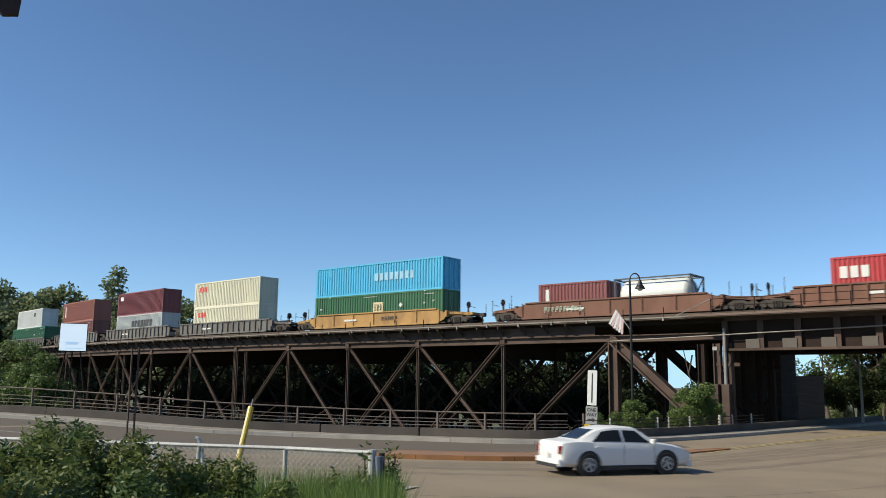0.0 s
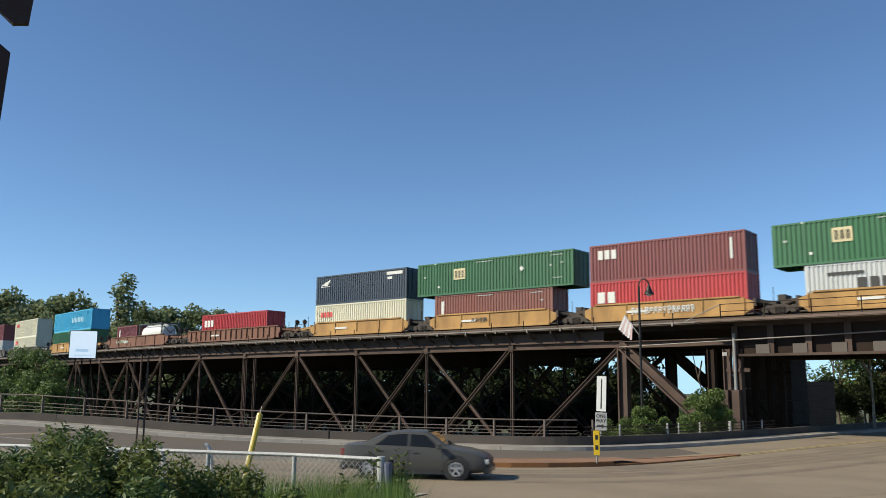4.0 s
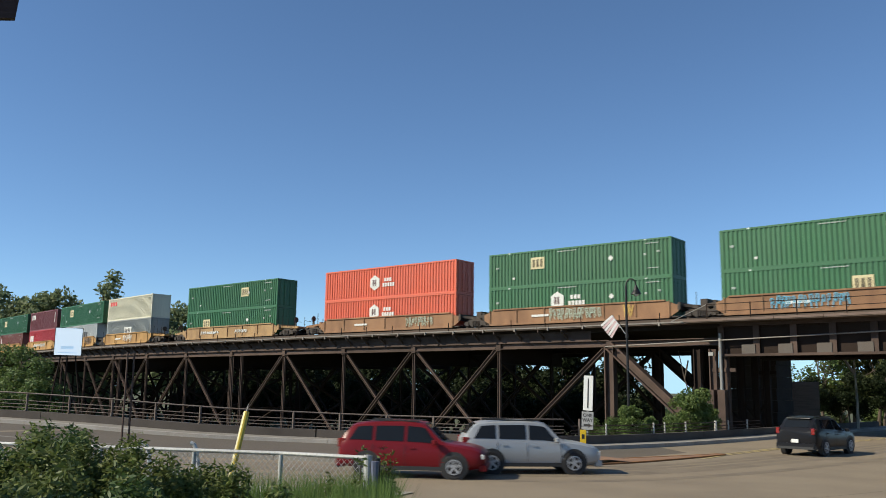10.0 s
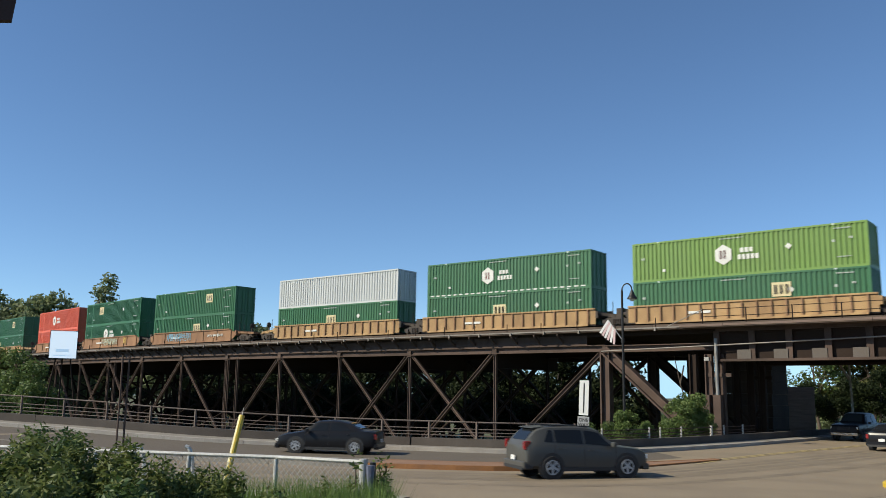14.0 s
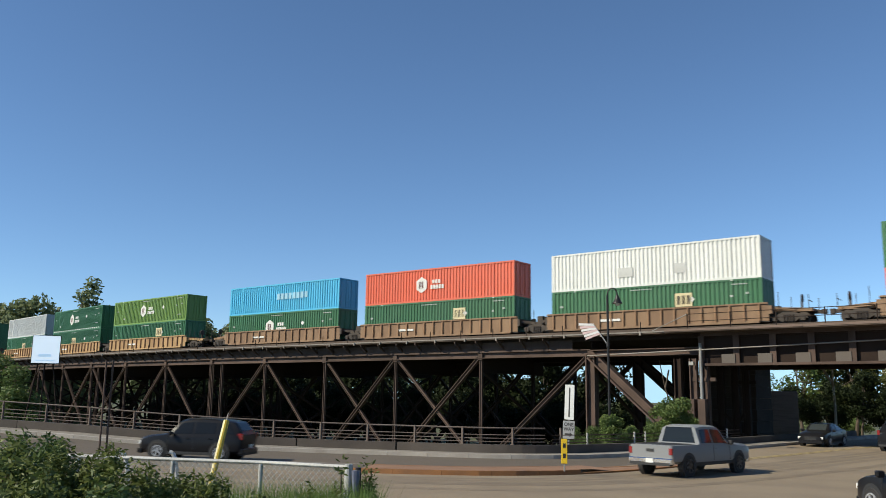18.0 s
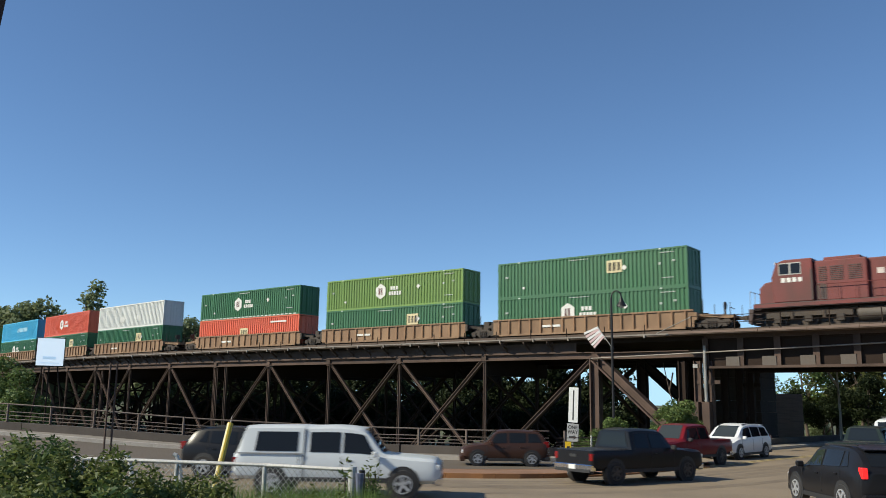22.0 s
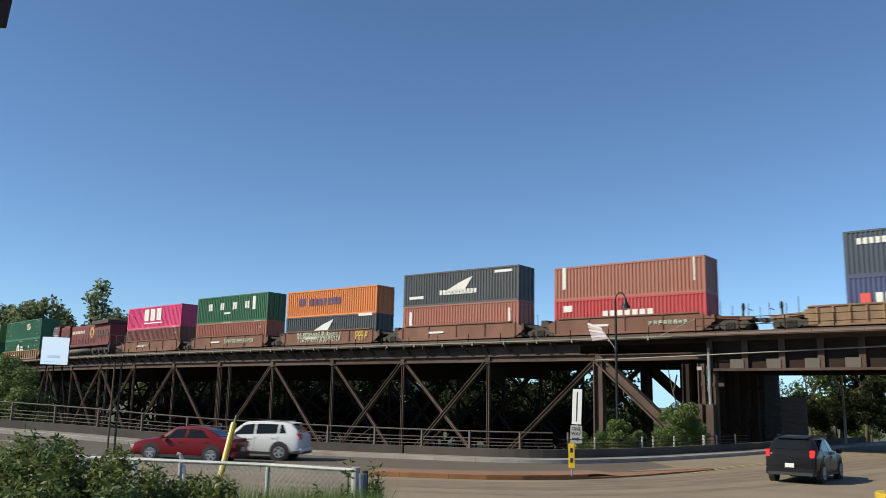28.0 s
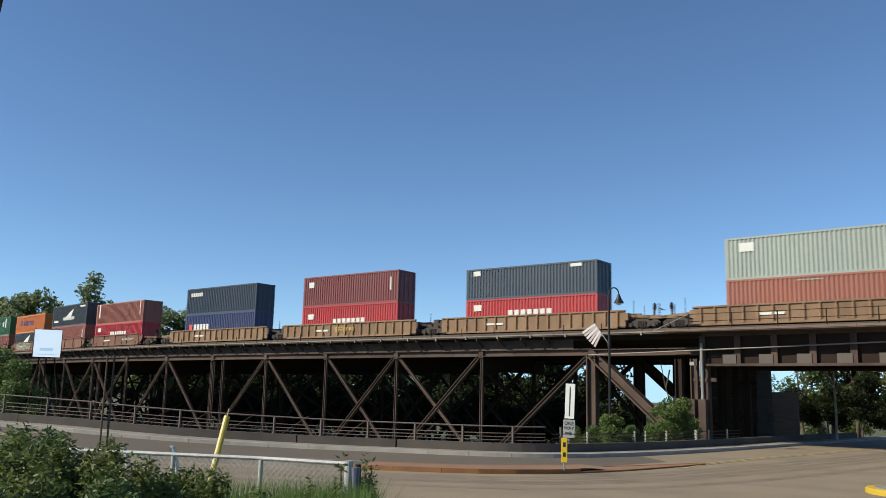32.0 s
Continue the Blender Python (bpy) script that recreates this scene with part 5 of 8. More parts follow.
def build_locomotive(s):
    """A six-axle road diesel, cab to the left, near the middle of the train."""
    c = empty("locomotive", Matrix(), "faded red six-axle diesel locomotive with sooty long hood", "locomotive")
    h = 10.9
    part("frame_core", boxes((-h + 0.8, h - 0.8, -0.66, 0.66, 0.10, 1.28)), BOGIE, c)
    part("underframe", bevelled(boxes((-h + 0.3, h - 0.2, -1.5, 1.5, 1.28, 1.62)), 0.03), LOCO_DARK, c)
    part("sill_stripe", boxes((-h + 0.3, h - 0.2, -1.53, -1.50, 1.34, 1.56)), LOCO_RED, c)
    bm = bmesh.new()
    plate(bm, [(-h + 0.55, 1.62), (-h + 0.55, 2.7), (-h + 0.9, 3.05), (-h + 1.75, 3.2), (-h + 1.75, 1.62)], -0.95, 0.95)
    part("nose", bevelled(bm, 0.08), LOCO_RED, c)
    bm = bmesh.new()
    plate(bm, [(-h + 1.7, 1.62), (-h + 1.55, 3.3), (-h + 1.9, 4.25), (-h + 2.4, 4.42), (-h + 4.2, 4.42), (-h + 4.2, 1.62)], -1.5, 1.5)
    cab = part("cab", bevelled(bm, 0.06), LOCO_RED, c)
    for x0, x1 in ((-h + 2.12, -h + 2.72), (-h + 2.84, -h + 3.44)):
        part("window", boxes((x0, x1, -1.525, -1.49, 3.48, 4.14)), GLASS, cab)
        part("window_frame", boxes((x0 - 0.06, x1 + 0.06, -1.515, -1.495, 4.14, 4.21), (x0 - 0.06, x1 + 0.06, -1.515, -1.495, 3.41, 3.48), (x0 - 0.06, x0, -1.515, -1.495, 3.48, 4.14), (x1, x1 + 0.06, -1.515, -1.495, 3.48, 4.14)), STEEL_PALE, cab, "pale window frame")
    for y in (-0.75, 0.75):
        bm = plate(bmesh.new(), [(-h + 1.53, 3.35), (-h + 1.86, 4.15), (-h + 1.90, 4.13), (-h + 1.58, 3.33)], y - 0.5, y + 0.5)
        part("windscreen", bm, GLASS, cab)
    part("number_board", boxes((-h + 1.72, -h + 1.76, -1.2, 1.2, 4.2, 4.38)), WHITE_MARK, cab)
    part("cab_number", boxes(*[(-h + 2.2 + 0.36 * k, -h + 2.45 + 0.36 * k, -1.512, -1.5, 2.92, 3.22) for k in range(4)]), WHITE_MARK, cab, "number as plain white bars")
    part("cab_door", boxes((-h + 4.05, -h + 4.18, -1.52, -1.48, 1.7, 3.7)), LOCO_DARK, cab)
    # long hood in its sections
    part("blower_housing", bevelled(boxes((-h + 4.2, -h + 7.4, -1.25, 1.25, 1.62, 4.22)), 0.07), LOCO_RED, c)
    part("engine_hood", bevelled(boxes((-h + 7.4, h - 5.6, -0.95, 0.95, 1.62, 4.18)), 0.07), LOCO_RED, c)
    part("radiator_hood", bevelled(boxes((h - 5.6, h - 1.1, -1.05, 1.05, 1.62, 4.25)), 0.06), LOCO_RED, c)
    bm = plate(bmesh.new(), [(h - 6.5, 4.16), (h - 6.1, 4.54), (h - 1.25, 4.64), (h - 0.98, 4.54), (h - 0.98, 4.1), (h - 5.7, 4.02)], -1.46, 1.46)
    part("radiator_wing", bevelled(bm, 0.05), LOCO_DARK, c, "flared sooty radiator housing")
    for x0, x1 in ((-h + 4.5, -h + 5.0), (-h + 5.2, -h + 6.0), (-h + 6.3, -h + 7.1)):
        part("grille", boxes(*[(x0, x1, -1.275, -1.25, 2.9 + 0.12 * k, 2.96 + 0.12 * k) for k in range(8)]), LOCO_DARK, c)
    # no hollow here: a raised dark panel paints in the recess's shade
    part("recess", boxes((-h + 4.35, -h + 4.95, -1.265, -1.24, 1.7, 2.75)), LOCO_DARK, c)
    for k in range(9):
        x = -h + 7.7 + k * 0.86
        d = part("hood_door", bevelled(boxes((x, x + 0.8, -0.985, -0.95, 1.75, 3.9)), 0.01, 1), LOCO_RED, c)
        part("latch", boxes((x + 0.7, x + 0.75, -1.0, -0.985, 2.7, 2.85)), LOCO_DARK, d)
    for k in range(5):
        x = h - 5.4 + k * 0.84
        part("radiator_grille", boxes((x, x + 0.62, -1.085, -1.05, 2.45, 3.35)), LOCO_DARK, c)
    part("lettering", boxes(*[(-h + 7.9 + 0.56 * k, -h + 8.32 + 0.56 * k, -1.0, -0.986, 3.14, 3.50 + 0.05 * (k % 2)) for k in range(8)]), PALE_FADED, c, "railway name as plain pale bars")
    bm = lathe(bmesh.new(), [(0.74, -0.008), (0.74, 0.008)], 24)
    ob = part("emblem", bm, GOLD_FADED, c, "round gold emblem")
    ob.matrix_basis = pose(h - 7.0, -1.0, 3.15, 90)
    ob = part("emblem_shield", plate(bmesh.new(), [(-0.26, 0.3), (0.26, 0.3), (0.23, -0.14), (0, -0.34), (-0.23, -0.14)], -0.02, 0), LOCO_RED, c)
    ob.matrix_basis = pose(h - 7.0, -1.012, 3.15)
    part("exhaust_stack", bevelled(boxes((h - 8.2, h - 7.4, -0.4, 0.4, 4.15, 4.62)), 0.04), LOCO_DARK, c)
    bm = bmesh.new()
    for y in (-0.3, 0, 0.3):
        tube(bm, (-h + 8.6, y, 4.45), (-h + 9.3, y, 4.48), 0.05, 8, 0.10)
    box(bm, -h + 8.7, -h + 8.8, -0.35, 0.35, 4.15, 4.45)
    part("horn", bm, LOCO_DARK, c)
    part("dynamic_brake_hatch", bevelled(boxes((-h + 4.8, -h + 7.0, -1.1, 1.1, 4.2, 4.42)), 0.04), LOCO_RED, c)
    bm = tube(bmesh.new(), (-4.2, 0, 0.76), (3.6, 0, 0.76), 0.56, 20)
    bmesh.ops.scale(bm, vec=(1, 2.5, 1), verts=bm.verts)
    part("fuel_tank", bm, TANK_DUST, c, "long rounded fuel tank", True)
    for sx in (-1, 1):
        for k in (-1, 0, 1):
            x = sx * 7.2 + k * 1.95
            piece("wheelset", ("big_wheelset",), lambda: tube(tube(tube(bmesh.new(), (0, -0.86, 0), (0, -0.72, 0), 0.53, 24), (0, 0.72, 0), (0, 0.86, 0), 0.53, 24), (0, -1.0, 0), (0, 1.0, 0), 0.1, 10), BOGIE, c, "", pose(x, 0, 0.53))
            for y in (-1.12, 1.12):
                piece("axle_box", ("axle_box",), lambda: bevelled(boxes((-0.24, 0.24, -0.14, 0.14, 0.3, 0.78)), 0.03, 1), BOGIE, c, "", pose(x, y, 0))
        for y in (-1.06, 1.06):
            part("truck_frame", bevelled(plate(bmesh.new(), [(sx * 7.2 - 2.7, 0.6), (sx * 7.2 - 2.7, 0.98), (sx * 7.2 - 0.9, 1.1), (sx * 7.2 + 0.9, 1.1), (sx * 7.2 + 2.7, 0.98), (sx * 7.2 + 2.7, 0.6), (sx * 7.2 + 1.5, 0.72), (sx * 7.2 - 1.5, 0.72)], y - 0.12, y + 0.12), 0.03, 1), BOGIE, c)
            for k in (-1.0, 1.0):
                part("spring", tube(bmesh.new(), (sx * 7.2 + k, y * 1.08, 0.55), (sx * 7.2 + k, y * 1.08, 1.0), 0.13, 10), BOGIE, c)
        part("pilot", bevelled(plate(bmesh.new(), [(sx * (h - 0.1), 0.25), (sx * (h + 0.12), 0.35), (sx * (h + 0.05), 1.3), (sx * (h - 0.3), 1.3)], -1.45, 1.45), 0.02, 1), LOCO_DARK, c)
        part("coupler", boxes((min(sx * h, sx * (h + 0.6)), max(sx * h, sx * (h + 0.6)), -0.18, 0.18, 0.68, 1.02)), BOGIE, c)
    for y in (-1.48, 1.48):
        for k in range(16):
            x = -h + 4.6 + k * 1.05
            part("stanchion", tube(bmesh.new(), (x, y, 1.6), (x, y, 2.65), 0.018, 6), LOCO_RED, c)
        part("handrail", tube(bmesh.new(), (-h + 4.4, y, 2.65), (h - 0.3, y, 2.65), 0.022, 6), LOCO_RED, c)
    for sx in (-1, 1):
        bm = bmesh.new()
        for y in (-1.35, -0.5, 0.5, 1.35):
            tube(bm, (sx * (h - 0.05), y, 1.3), (sx * (h - 0.05), y, 2.5), 0.022, 6)
        tube(bm, (sx * (h - 0.05), -1.35, 2.5), (sx * (h - 0.05), 1.35, 2.5), 0.022, 6)
        part("end_rail", bm, STEEL_PALE, c)
        for k in range(4):
            for y in (-1.3, 1.3):
                part("step", boxes((sx * (h - 0.6) - 0.2, sx * (h - 0.6) + 0.2, y - 0.2, y + 0.2, 0.3 + 0.3 * k, 0.34 + 0.3 * k)), LOCO_DARK, c)
    rides(c, s, 0.0)


build_locomotive(431.7)


# ---- road vehicles ----
RADIUS = {}


DENSE = {}


def dense(stations, sub=5):
    """The stations joined by smooth curves that never overshoot."""
    key = id(stations)
    if key in DENSE:
        return DENSE[key]
    st = np.array(stations, float)
    x = st[:, 0]
    h = np.diff(x)
    d = np.diff(st, axis=0) / h[:, None]
    m = np.zeros_like(st)
    m[0], m[-1] = d[0], d[-1]
    for i in range(1, len(x) - 1):
        w1, w2 = 2 * h[i] + h[i - 1], h[i] + 2 * h[i - 1]
        for k in range(st.shape[1]):
            if d[i - 1, k] * d[i, k] > 0:
                m[i, k] = (w1 + w2) / (w1 / d[i - 1, k] + w2 / d[i, k])
    rows = []
    for i in range(len(x) - 1):
        for u in np.arange(sub) / sub:
            rows.append((2 * u**3 - 3 * u**2 + 1) * st[i] + (u**3 - 2 * u**2 + u) * h[i] * m[i] + (-2 * u**3 + 3 * u**2) * st[i + 1] + (u**3 - u**2) * h[i] * m[i + 1])
    rows.append(st[-1])
    DENSE[key] = np.array(rows)
    return DENSE[key]


def loft(stations):
    """A body through its stations: x, half width, underside, belt height, roof half width, roof height."""
    bm = bmesh.new()
    rings = []
    for x, w, zb, zs, wr, zr in dense(stations):
        half = [(w * 0.80, zb), (w * 0.97, zb + 0.10), (w, zb + 0.30 * (zs - zb)), (w * 0.995, zb + 0.72 * (zs - zb)), (w * 0.955, zs), (wr + (w * 0.955 - wr) * 0.10, zr - 0.10 * max(0.15, zr - zs)), (wr * 0.82, zr)]
        ring = [bm.verts.new((x, -y, z)) for y, z in half] + [bm.verts.new((x, y, z)) for y, z in half[::-1]]
        rings.append(ring)
    n = len(rings[0])
    for a, b in zip(rings, rings[1:]):
        for k in range(n):
            bm.faces.new((a[k], a[(k + 1) % n], b[(k + 1) % n], b[k]))
    bm.faces.new(rings[0])
    bm.faces.new(rings[-1][::-1])
    return bm


def at_station(stations, x):
    st = dense(stations)
    return [float(np.interp(x, st[:, 0], st[:, k])) for k in range(6)]


def side_pane(stations, xa, xb, xc, xd, sg, f0=0.10, f1=0.86):
    """A side window: lower corners at xa and xb, upper at xd and xc."""
    bm = bmesh.new()
    cols = []
    for u in np.linspace(0, 1, 10):
        col = []
        for f in np.linspace(f0, f1, 4):
            e = (f - f0) / (f1 - f0)
            x = (xa + (xb - xa) * u) * (1 - e) + (xd + (xc - xd) * u) * e
            _, w, zb, zs, wr, zr = at_station(stations, x)
            y0, z0 = w * 0.955, zs
            y1, z1 = wr + (w * 0.955 - wr) * 0.10, zr - 0.10 * max(0.15, zr - zs)
            col.append((x, sg * (y0 + (y1 - y0) * f + 0.012), z0 + (z1 - z0) * f + 0.004))
        cols.append([[bm.verts.new(p), bm.verts.new((p[0], p[1] - sg * 0.03, p[2]))] for p in col])
    for a, b in zip(cols, cols[1:]):
        for p, q, r, t in zip(a, b, b[1:], a[1:]):
            bm.faces.new((p[0], q[0], r[0], t[0]))
            bm.faces.new((t[1], r[1], q[1], p[1]))
    edge = [c[0] for c in cols] + cols[-1][1:] + [c[-1] for c in cols[-2::-1]] + cols[0][-2:0:-1]
    for p, q in zip(edge, edge[1:] + edge[:1]):
        bm.faces.new((p[0], p[1], q[1], q[0]))
    return bm


def end_pane(stations, x0, x1, f0=0.08, f1=0.94, lift=0.012):
    """Windscreen or rear window between two stations."""
    bm = bmesh.new()
    rows = []
    fs = np.linspace(f0, f1, 7)
    for f in fs:
        x = x0 + (x1 - x0) * f
        e = 0.02 * (x1 - x0)
        p, q, r = at_station(stations, x), at_station(stations, x - e), at_station(stations, x + e)
        nrm = Vector((-(r[5] - q[5]), 0, 2 * e)).normalized()
        nrm = nrm if nrm.z > 0 else -nrm
        c = Vector((x, 0, p[5]))
        rows.append([[bm.verts.new(c + Vector((0, y * p[4] * 0.80, 0)) + nrm * k) for k in (lift, -0.02)] for y in (-1, 1)])
    for a, b in zip(rows, rows[1:]):
        bm.faces.new((a[0][0], a[1][0], b[1][0], b[0][0]))
        bm.faces.new((b[0][1], b[1][1], a[1][1], a[0][1]))
        for k in (0, 1):
            bm.faces.new((a[k][0], b[k][0], b[k][1], a[k][1]))
    for a in (rows[0], rows[-1]):
        bm.faces.new((a[0][0], a[0][1], a[1][1], a[1][0]))
    return bm


SHAPES = {
    # stations from tail to nose; windows; wheels at; wheel radius
    "sedan": dict(st=[(-2.32, 0.70, 0.42, 0.78, 0.62, 0.84), (-2.24, 0.84, 0.30, 0.94, 0.70, 1.0), (-1.72, 0.90, 0.24, 1.0, 0.72, 1.05), (-0.95, 0.91, 0.20, 0.97, 0.60, 1.37), (-0.35, 0.91, 0.19, 0.95, 0.62, 1.45), (0.28, 0.91, 0.19, 0.93, 0.61, 1.43), (1.08, 0.91, 0.19, 0.91, 0.70, 0.98), (1.75, 0.89, 0.20, 0.80, 0.70, 0.87), (2.16, 0.82, 0.24, 0.68, 0.62, 0.74), (2.32, 0.66, 0.36, 0.56, 0.5, 0.62)],
                  panes=[(-1.25, -0.22, -0.24, -0.86), (-0.14, 0.86, 0.36, -0.14)], back=(-1.72, -0.95), front=(1.08, 0.28), axles=(-1.38, 1.32), r=0.325),
    "suv": dict(st=[(-2.30, 0.76, 0.48, 0.98, 0.66, 1.10), (-2.22, 0.88, 0.34, 1.06, 0.70, 1.20), (-1.80, 0.93, 0.30, 1.08, 0.66, 1.62), (-1.2, 0.94, 0.27, 1.06, 0.67, 1.69), (-0.3, 0.94, 0.26, 1.04, 0.67, 1.71), (0.35, 0.94, 0.26, 1.02, 0.65, 1.66), (1.06, 0.94, 0.26, 1.0, 0.74, 1.08), (1.75, 0.92, 0.27, 0.90, 0.74, 0.99), (2.14, 0.86, 0.32, 0.80, 0.66, 0.88), (2.30, 0.70, 0.42, 0.70, 0.56, 0.76)],
                panes=[(-1.95, -1.22, -1.22, -1.72), (-1.12, -0.22, -0.22, -1.12), (-0.12, 0.90, 0.46, -0.12)], back=(-2.22, -1.80), front=(1.06, 0.35), axles=(-1.36, 1.36), r=0.36),
    "pickup": dict(st=[(-2.85, 0.88, 0.55, 1.08, 0.84, 1.12), (-2.78, 0.95, 0.48, 1.10, 0.90, 1.14), (-1.9, 0.96, 0.45, 1.10, 0.90, 1.14), (-0.98, 0.96, 0.40, 1.11, 0.90, 1.15), (-0.92, 0.96, 0.40, 1.12, 0.68, 1.78), (-0.2, 0.96, 0.38, 1.11, 0.68, 1.84), (0.62, 0.96, 0.38, 1.10, 0.66, 1.79), (1.28, 0.96, 0.38, 1.10, 0.78, 1.18), (2.05, 0.95, 0.38, 1.02, 0.80, 1.12), (2.62, 0.92, 0.40, 0.98, 0.76, 1.06), (2.78, 0.80, 0.48, 0.86, 0.66, 0.94)],
                   panes=[(-0.82, -0.10, -0.10, -0.74), (0.0, 1.08, 0.72, 0.0)], back=(-0.98, -0.92), front=(1.28, 0.62), axles=(-1.80, 1.78), r=0.39),
    "cap": dict(st=[(-2.95, 0.90, 0.55, 1.10, 0.80, 1.16), (-2.88, 0.97, 0.48, 1.12, 0.82, 1.24), (-2.62, 0.98, 0.48, 1.18, 0.76, 1.94), (-1.0, 0.98, 0.46, 1.18, 0.76, 1.96), (-0.9, 0.98, 0.46, 1.17, 0.72, 1.95), (-0.2, 0.98, 0.44, 1.16, 0.72, 1.97), (0.66, 0.98, 0.44, 1.15, 0.70, 1.90), (1.34, 0.97, 0.40, 1.11, 0.80, 1.20), (2.1, 0.96, 0.40, 1.04, 0.82, 1.14), (2.7, 0.93, 0.42, 1.0, 0.78, 1.08), (2.88, 0.80, 0.50, 0.88, 0.68, 0.96)],
                panes=[(-2.36, -1.14, -1.14, -2.30), (-0.80, 0.06, 0.06, -0.80), (0.14, 1.12, 0.74, 0.14)], back=(-2.88, -2.62), front=(1.34, 0.66), axles=(-1.86, 1.84), r=0.40),
    "van": dict(st=[(-2.72, 0.88, 0.50, 1.10, 0.80, 1.30), (-2.66, 0.97, 0.42, 1.15, 0.84, 1.88), (-2.3, 1.0, 0.40, 1.16, 0.80, 2.03), (-1.0, 1.0, 0.38, 1.16, 0.80, 2.07), (0.6, 1.0, 0.38, 1.15, 0.80, 2.04), (1.02, 1.0, 0.38, 1.15, 0.78, 1.97), (1.78, 1.0, 0.38, 1.13, 0.84, 1.22), (2.3, 0.97, 0.40, 1.02, 0.84, 1.12), (2.6, 0.93, 0.44, 0.94, 0.76, 1.02), (2.72, 0.80, 0.52, 0.84, 0.64, 0.92)],
                panes=[(-0.55, 0.62, 0.62, -0.55), (0.78, 1.62, 1.16, 0.78)], back=(-2.72, -2.66), front=(1.78, 1.02), axles=(-1.62, 1.88), r=0.37),
    "minivan": dict(st=[(-2.50, 0.80, 0.42, 1.0, 0.68, 1.12), (-2.42, 0.92, 0.30, 1.06, 0.72, 1.22), (-2.05, 0.97, 0.26, 1.06, 0.70, 1.64), (-1.2, 0.98, 0.24, 1.04, 0.70, 1.73), (-0.2, 0.98, 0.22, 1.02, 0.70, 1.75), (0.55, 0.98, 0.22, 1.0, 0.68, 1.66), (1.5, 0.97, 0.22, 0.98, 0.76, 1.06), (2.0, 0.93, 0.24, 0.86, 0.72, 0.93), (2.38, 0.84, 0.30, 0.72, 0.62, 0.78), (2.50, 0.68, 0.40, 0.60, 0.5, 0.66)],
                    panes=[(-2.1, -1.18, -1.18, -1.92), (-1.08, -0.05, -0.05, -1.08), (0.05, 1.25, 0.68, 0.05)], back=(-2.42, -2.05), front=(1.5, 0.55), axles=(-1.52, 1.52), r=0.35),
}
SHAPES["crossover"] = dict(
    st=[(-2.30, 0.74, 0.50, 0.98, 0.64, 1.06), (-2.22, 0.88, 0.36, 1.10, 0.70, 1.16), (-1.74, 0.93, 0.30, 1.15, 0.66, 1.60), (-1.3, 0.94, 0.27, 1.12, 0.66, 1.68), (-0.4, 0.94, 0.26, 1.07, 0.66, 1.70),
        (0.30, 0.94, 0.26, 1.03, 0.64, 1.63), (1.15, 0.94, 0.26, 1.0, 0.74, 1.06), (1.75, 0.92, 0.27, 0.94, 0.74, 1.0), (2.14, 0.86, 0.32, 0.82, 0.66, 0.89), (2.30, 0.70, 0.42, 0.70, 0.56, 0.76)],
    panes=[(-1.62, -1.30, -1.30, -1.42), (-1.20, -0.22, -0.22, -1.20), (-0.12, 0.95, 0.45, -0.12)], back=(-2.22, -1.74), front=(1.15, 0.30), axles=(-1.36, 1.40), r=0.37)
SHAPES["hatch"] = dict(st=[(x * 0.82, w * 0.90, zb * 0.86, zs * 0.88, wr * 0.92, zr * 0.885) for x, w, zb, zs, wr, zr in SHAPES["suv"]["st"]],
                       panes=[tuple(0.82 * q for q in p) for p in SHAPES["suv"]["panes"]], back=(-1.82, -1.476), front=(0.869, 0.287), axles=(-1.16, 1.16), r=0.30)
SHAPES["compact"] = dict(
    st=[(-1.98, 0.74, 0.48, 0.98, 0.66, 1.10), (-1.93, 0.86, 0.36, 1.06, 0.72, 1.22), (-1.74, 0.89, 0.32, 1.06, 0.70, 1.64), (-1.1, 0.90, 0.30, 1.05, 0.70, 1.69), (-0.3, 0.90, 0.29, 1.03, 0.69, 1.69),
        (0.30, 0.90, 0.29, 1.02, 0.67, 1.64), (0.80, 0.90, 0.29, 1.02, 0.74, 1.10), (1.45, 0.88, 0.30, 0.96, 0.74, 1.04), (1.85, 0.83, 0.34, 0.86, 0.68, 0.95), (1.98, 0.70, 0.42, 0.74, 0.58, 0.82)],
    panes=[(-1.72, -1.12, -1.12, -1.62), (-1.02, -0.28, -0.28, -1.02), (-0.18, 0.68, 0.40, -0.18)], back=(-1.93, -1.74), front=(0.80, 0.30), axles=(-1.22, 1.20), r=0.36)
CAR_PAINT = {
    "white": (0.656, 0.656, 0.648), "black": (0.012, 0.012, 0.014), "red": (0.140, 0.010, 0.014), "silver": (0.344, 0.353, 0.361), "pewter": (0.205, 0.210, 0.215), "grey": (0.070, 0.070, 0.066), "green": (0.016, 0.025, 0.021), "blue": (0.025, 0.033, 0.049), "brown": (0.049, 0.025, 0.018), "van": (0.508, 0.533, 0.549),
}


def car_paint(name, rgb, metal):
    m = plain(name, rgb, 0.28, metal, 0.0, 0.0)
    m.node_tree.nodes["Principled BSDF"].inputs["Specular IOR Level"].default_value = 0.2
    return m


CARS = {k: car_paint(k + "_car_paint", v, 0.25 if k in ("silver",) else 0.0) for k, v in CAR_PAINT.items()}
KIND_NAME = {"compact": "boxy compact sport utility vehicle", "crossover": "crossover", "sedan": "sedan", "hatch": "small hatchback", "suv": "sport utility vehicle", "pickup": "pickup truck", "cap": "pickup truck with bed cap", "van": "cargo van", "minivan": "minivan"}
COLOUR_NAME = {"pewter": "mid-grey", "van": "pale grey-white", "green": "dark green", "blue": "dark blue", "brown": "dark brown-red", "grey": "dark grey"}


